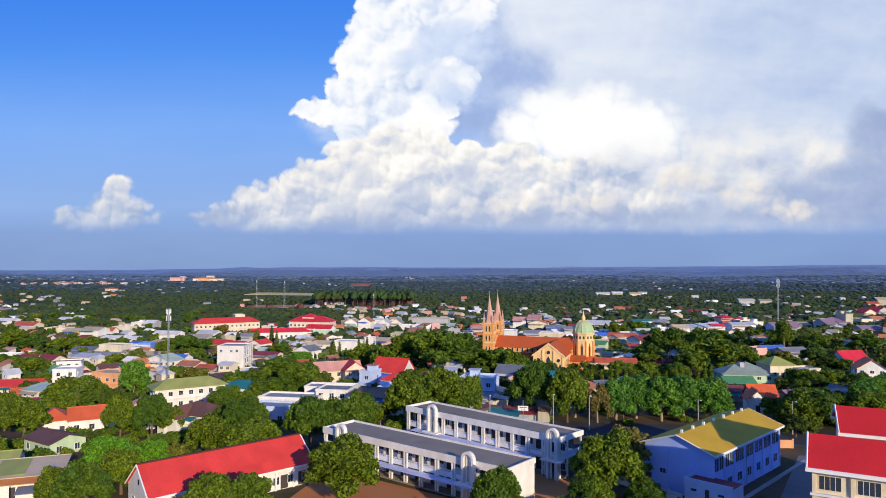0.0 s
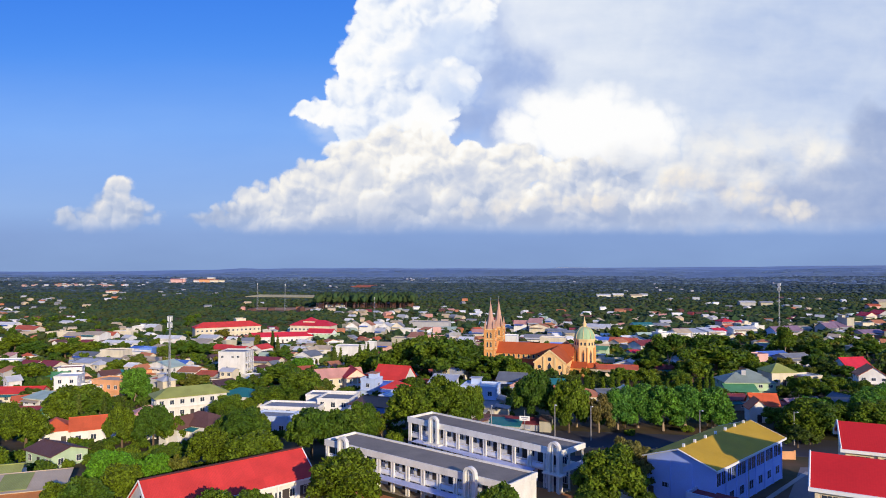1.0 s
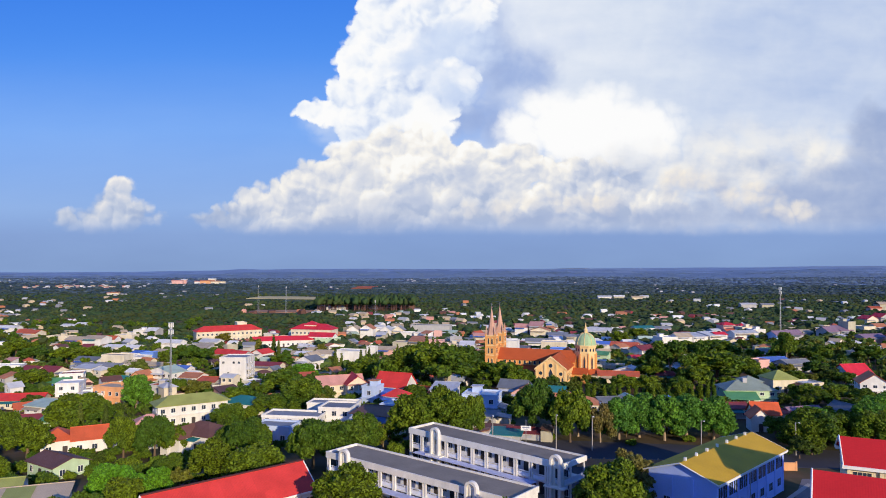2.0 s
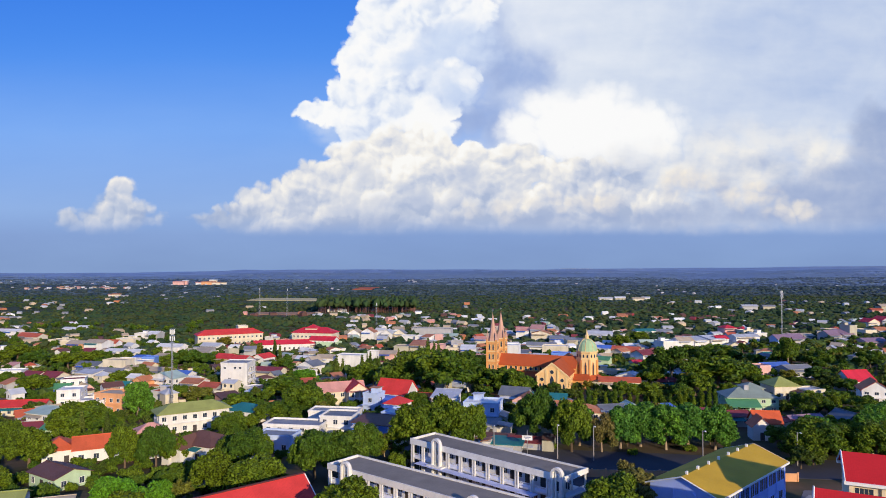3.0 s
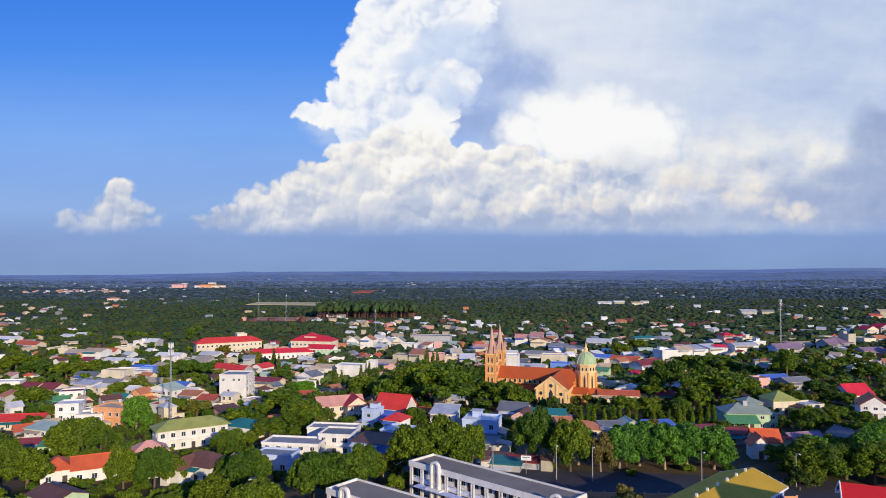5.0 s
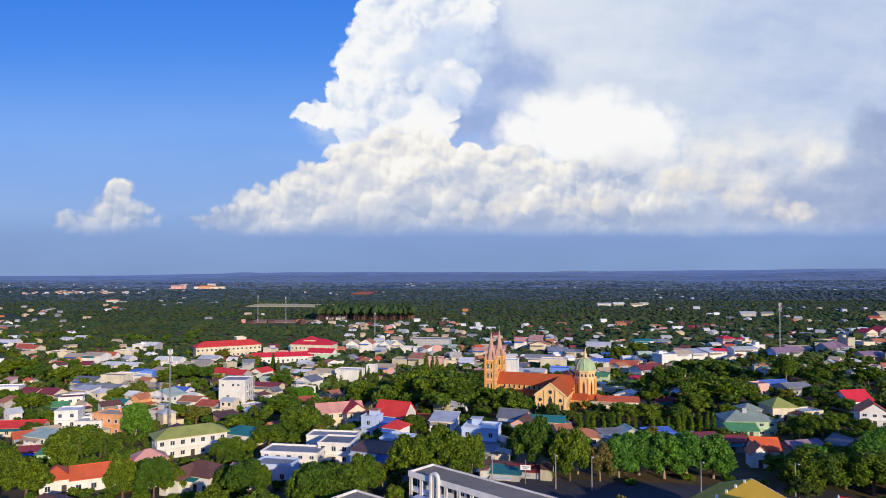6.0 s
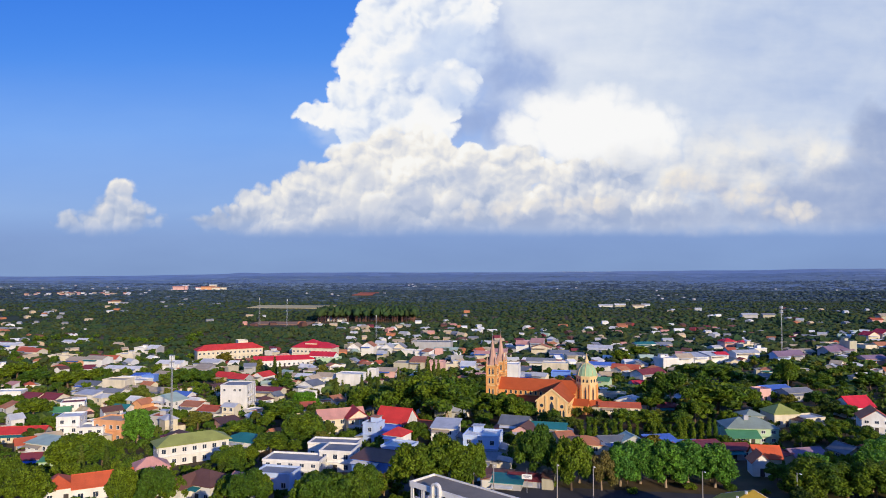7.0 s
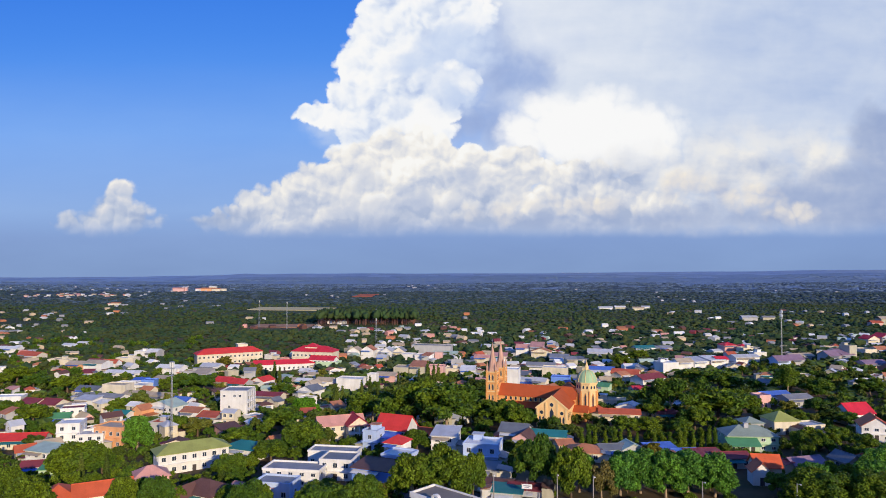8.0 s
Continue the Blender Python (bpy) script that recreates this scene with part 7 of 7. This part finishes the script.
def clumps(name, spots, sub, mat, label, category):
    """Many tree crowns as one mesh of lumpy domes; spots: x, y, radius, height."""
    ico = bmesh.new()
    bmesh.ops.create_icosphere(ico, subdivisions=sub + 1, radius=1)
    iv = np.array([v.co[:] for v in ico.verts])
    it = np.array([[v.index for v in f.verts] for f in ico.faces])
    ico.free()
    n, k = len(spots), len(iv)
    S = np.array(spots)
    z = np.array([ground_z(a, b) for a, b in S[:, :2]])
    jit = 1 + 0.30 * np.clip(RNG.normal(size=(n, k, 1)), -2, 2)
    V = iv[None] * jit
    V = V * np.stack([S[:, 2], S[:, 2], S[:, 3] * 0.55], 1)[:, None, :]
    V += np.stack([S[:, 0], S[:, 1], z + S[:, 3] * 0.5], 1)[:, None, :]
    Fc = (it[None] + (np.arange(n) * k)[:, None, None]).reshape(-1, 3)
    me = bpy.data.meshes.new(name)
    me.from_pydata(V.reshape(-1, 3).tolist(), [], Fc.tolist())
    me.materials.append(mat)
    me.polygons.foreach_set("use_smooth", [min(p[1] for p in spots) > 600] * len(me.polygons))
    return tagged(new(name, me), label, category, kind="stuff")


FIELDS = ((-335, -185, 1110, 1210), (-235, -155, 795, 838), (-225, -175, 1640, 1800), (-165, -30, 826, 900))


def scatter(n, y0, y1, spread, r0, r1, thin=-0.4, keep=None):
    out = []
    while len(out) < n:
        y = y0 + (y1 - y0) * R2.random() ** 0.9
        x = (R2.random() * 2 - 1) * (spread * y)
        band = noise.noise(Vector((x / 420, y / 190, 9))) + 0.5 * noise.noise(Vector((x / 90, y / 60, 4)))
        if any(a < x < b and c - 45 < y < d for a, b, c, d in FIELDS):
            continue
        if band < thin or (keep and not keep(x, y)):
            continue
        r = (r0 + r1) / 2 * min(1.65, R2.lognormvariate(0, 0.40)) * (1 + 0.35 * band)
        grove = 0.75 + 0.6 * noise.noise(Vector((x / 70, y / 45, 7)))
        out.append((x, y, r, r * grove * R2.uniform(1.0, 1.7)))
    return out


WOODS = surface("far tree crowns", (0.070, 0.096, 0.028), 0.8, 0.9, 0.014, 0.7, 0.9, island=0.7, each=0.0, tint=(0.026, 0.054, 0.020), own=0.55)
# Aerial haze put into the crown colours, bluer in each farther band.
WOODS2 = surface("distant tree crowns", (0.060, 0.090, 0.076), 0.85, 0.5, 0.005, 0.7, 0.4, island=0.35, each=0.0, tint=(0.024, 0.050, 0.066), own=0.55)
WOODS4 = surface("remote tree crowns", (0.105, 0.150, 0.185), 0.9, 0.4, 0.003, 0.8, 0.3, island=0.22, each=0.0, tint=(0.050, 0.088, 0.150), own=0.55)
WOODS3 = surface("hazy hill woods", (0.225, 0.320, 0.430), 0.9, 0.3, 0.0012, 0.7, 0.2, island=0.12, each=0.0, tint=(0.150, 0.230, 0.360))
SHRUB = surface("garden shrub leaves", (0.10, 0.155, 0.022), 0.7, 2.5, 0.10, 0.6, 1.0, island=0.7, each=0.0, tint=(0.06, 0.10, 0.02))
clumps("garden_bushes", scatter(2800, 290, 450, 0.74, 0.8, 2.6, -1.0, lambda x, y: clear_view(x, y) and all((x - a) ** 2 + (y - b) ** 2 > (c - 0.5) ** 2 for a, b, c in FOOT)), 1, SHRUB, "green bushes and hedges filling the gardens", "bushes")
clumps("garden_trees", scatter(7600, 430, 780, 0.72, 1.2, 3.4, -0.7, lambda x, y: all((x - a) ** 2 + (y - b) ** 2 > (c - 1.6) ** 2 for a, b, c in FOOT)), 1, WOODS, "green tree crowns crowding between far houses", "trees")
clumps("woodland", [(x, y, r, 0.8 * h) for x, y, r, h in scatter(18000, 680, 1300, 0.74, 0.8, 3.0, -0.75)], 0, WOODS, "dark green woodland beyond the town", "woods")
# the three farther bands carry the painted haze blue
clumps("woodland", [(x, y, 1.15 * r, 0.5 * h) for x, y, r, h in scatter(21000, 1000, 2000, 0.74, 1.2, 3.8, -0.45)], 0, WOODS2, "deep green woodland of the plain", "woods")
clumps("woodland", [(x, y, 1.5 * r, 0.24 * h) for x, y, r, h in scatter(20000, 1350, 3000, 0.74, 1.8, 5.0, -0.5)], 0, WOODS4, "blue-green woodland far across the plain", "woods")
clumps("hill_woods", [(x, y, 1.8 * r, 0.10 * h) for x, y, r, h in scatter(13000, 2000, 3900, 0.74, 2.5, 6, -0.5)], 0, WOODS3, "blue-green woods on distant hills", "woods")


def far_houses(name, spots, color, label):
    """Distant little houses as one mesh: box and ridge."""
    V, Fc = [], []
    for x, y, w, d, h, a in spots:
        z = ground_z(x, y)
        c, s = math.cos(a), math.sin(a)
        base = len(V)
        for px, py, pz in ((-w, -d, -2), (w, -d, -2), (w, d, -2), (-w, d, -2), (-w, -d, h), (w, -d, h), (w, d, h), (-w, d, h), (-w, 0, h * 1.45), (w, 0, h * 1.45)):
            V.append((x + c * px - s * py, y + s * px + c * py, z + pz))
        for f in ((0, 1, 5, 4), (2, 3, 7, 6), (1, 2, 6, 9, 5), (3, 0, 4, 8, 7), (4, 5, 9, 8), (6, 7, 8, 9)):
            Fc.append([base + i for i in f])
    me = bpy.data.meshes.new(name)
    me.from_pydata(V, [], Fc)
    me.materials.append(color)
    return tagged(new(name, me), label, "houses", kind="stuff")


def house_spots(n, y0, y1, bias):
    out = []
    while len(out) < n:
        y = y0 + (y1 - y0) * R2.random()
        x = (R2.random() * 2 - 1) * 0.72 * y
        if noise.noise(Vector((x / 210, y / 260, 2))) + bias(x, y) < 0.05:
            continue
        out.append((x, y, R2.uniform(3, 7), R2.uniform(3, 5), R2.uniform(2.6, 4.4), R2.uniform(-0.8, 0.8)))
    return out


left = lambda x, y: 0.12 * smooth(0, -0.5, x / y) + 0.25 * smooth(0.1, 0.6, x / y) - 0.3 * smooth(900, 2600, y)
for col, n in (("white", 80), ("silver", 40), ("tan", 80), ("terracotta", 40), ("grey", 26), ("brown", 40), ("salmon", 20), ("sage", 16), ("maroon", 20)):
    far_houses("town_roofs", [(x, y, w * 0.75, d * 0.8, h * 0.85, a) for x, y, w, d, h, a in house_spots(n, 440, 800, lambda x, y: 0.4 - 0.30 * smooth(600, 800, y) - 0.35 * smooth(-0.2, -0.45, x / y)) if free(x, y, 2)],
               surface("far roof " + col, ROOF[col], 0.7, 0.5, 0.05, 0.3, 0.1, island=0.3), f"crowded small {col} roofs at the edge of town")
for col, n in (("white", 20), ("silver", 26), ("terracotta", 8), ("grey", 30), ("brown", 14), ("tan", 18)):
    far_houses("far_houses", [(x, y, w * 0.75, d * 0.75, h * 0.7, a) for x, y, w, d, h, a in house_spots(n, 600, 1150, left)], surface("far roof " + col, ROOF[col], 0.7, 0.5, 0.05, 0.3, 0.1, island=0.3), f"scattered distant {col} houses among the woods")
far_houses("far_houses", [(x, y, w * 0.6, d * 0.6, h * 0.7, a) for x, y, w, d, h, a in house_spots(70, 1150, 2600, lambda x, y: 0.5 * smooth(-0.2, -0.6, x / y) - 0.22)], surface("far pale walls", (0.42, 0.42, 0.46), 0.7, 0.5, 0.05, 0.3, 0.1, island=0.3), "pale specks of a distant village")


# ---- far compounds ----
def compound(x, y, blocks, label):
    ob = thing("compound", pose(x, y, ground_z(x, y)), label, "buildings")
    for dx, dy, w, d, h, wall, roof in blocks:
        k = part("block", box_bm(dx - w / 2, dx + w / 2, dy - d / 2, dy + d / 2, -4, h), wall_mat(wall), ob)
        bm = bmesh.new()
        slab_roof(bm, [(dx - w / 2 - 1, dy - d / 2 - 1, h), (dx + w / 2 + 1, dy - d / 2 - 1, h), (dx + w / 2 + 1, dy, h + d * 0.22), (dx - w / 2 - 1, dy, h + d * 0.22)], 0.3)
        slab_roof(bm, [(dx + w / 2 + 1, dy + d / 2 + 1, h), (dx - w / 2 - 1, dy + d / 2 + 1, h), (dx - w / 2 - 1, dy, h + d * 0.22), (dx + w / 2 + 1, dy, h + d * 0.22)], 0.3)
        part("roof", bm, roof_mat(roof), k)


compound(-715, 2050, [(0, 0, 40, 12, 8, "orange", "terracotta"), (-30, 10, 22, 10, 6, "white", "salmon"), (26, -8, 24, 9, 7, "cream", "terracotta"), (6, 24, 22, 10, 13, "cream", "white"), (44, 5, 18, 8, 6, "cream", "tan")], "distant orange and white compound among woods")
compound(-800, 2040, [(0, 0, 34, 12, 9, "pink", "salmon"), (16, 8, 14, 10, 12, "pink", "white")], "distant pink building among woods")
compound(-620, 1280, [(0, 0, 15, 7, 5, "cream", "terracotta"), (-12, 4, 8, 6, 4, "white", "salmon")], "far white building with reddish roof")
compound(265, 1130, [(0, 0, 22, 9, 4, "white", "silver"), (28, 16, 17, 9, 4, "khaki", "white"), (50, -14, 18, 9, 4, "cream", "tan"), (72, 20, 13, 8, 4, "white", "silver")], "row of long pale sheds beyond town")
compound(500, 770, [(0, 0, 24, 12, 9, "khaki", "tan"), (-18, -4, 12, 9, 5, "pink", "brick red")], "large tan hall with low red annexe far off")
compound(400, 900, [(0, 0, 20, 9, 4.5, "grey", "silver"), (28, 6, 16, 8, 4, "khaki", "grey")], "pale far sheds among trees")
for k in range(34):
    rr = random.Random(50 + k)
    compound(-1035 + 7.5 * k + rr.uniform(-8, 8), 1700 + rr.uniform(-70, 110), [(0, 0, rr.uniform(4, 9), 6, rr.uniform(2.5, 4), rr.choice(("white", "pink", "cream")), rr.choice(("salmon", "white", "terracotta", "tan")))], "distant pale house on the wooded rise")
# Far lake's white line, not greenhouses: a pale sheet with the gleam painted in.
patch("greenhouses", ((700, 4150), (900, 4150), (900, 4260), (700, 4260)), surface("greenhouse sheeting", (0.60, 0.62, 0.66), 0.5), "white glint of distant greenhouse roofs", 12.0)

clumps("pine_crowns", [(x, y, 1.8 + 2.6 * R2.random(), 3.0 + 6.5 * R2.random()) for x, y in PINES], 1, surface("pine crowns", (0.060, 0.095, 0.028), 0.8, 0.9, 0.03, 0.6, 0.8, island=0.6, each=0.0, tint=(0.035, 0.07, 0.024), own=0.5), "dark crowns of a pine plantation", "pines").location.z = 8.0
for group in KINDS.values():
    for ob in group:
        for o in (*ob.children_recursive, ob):
            bpy.data.objects.remove(o)
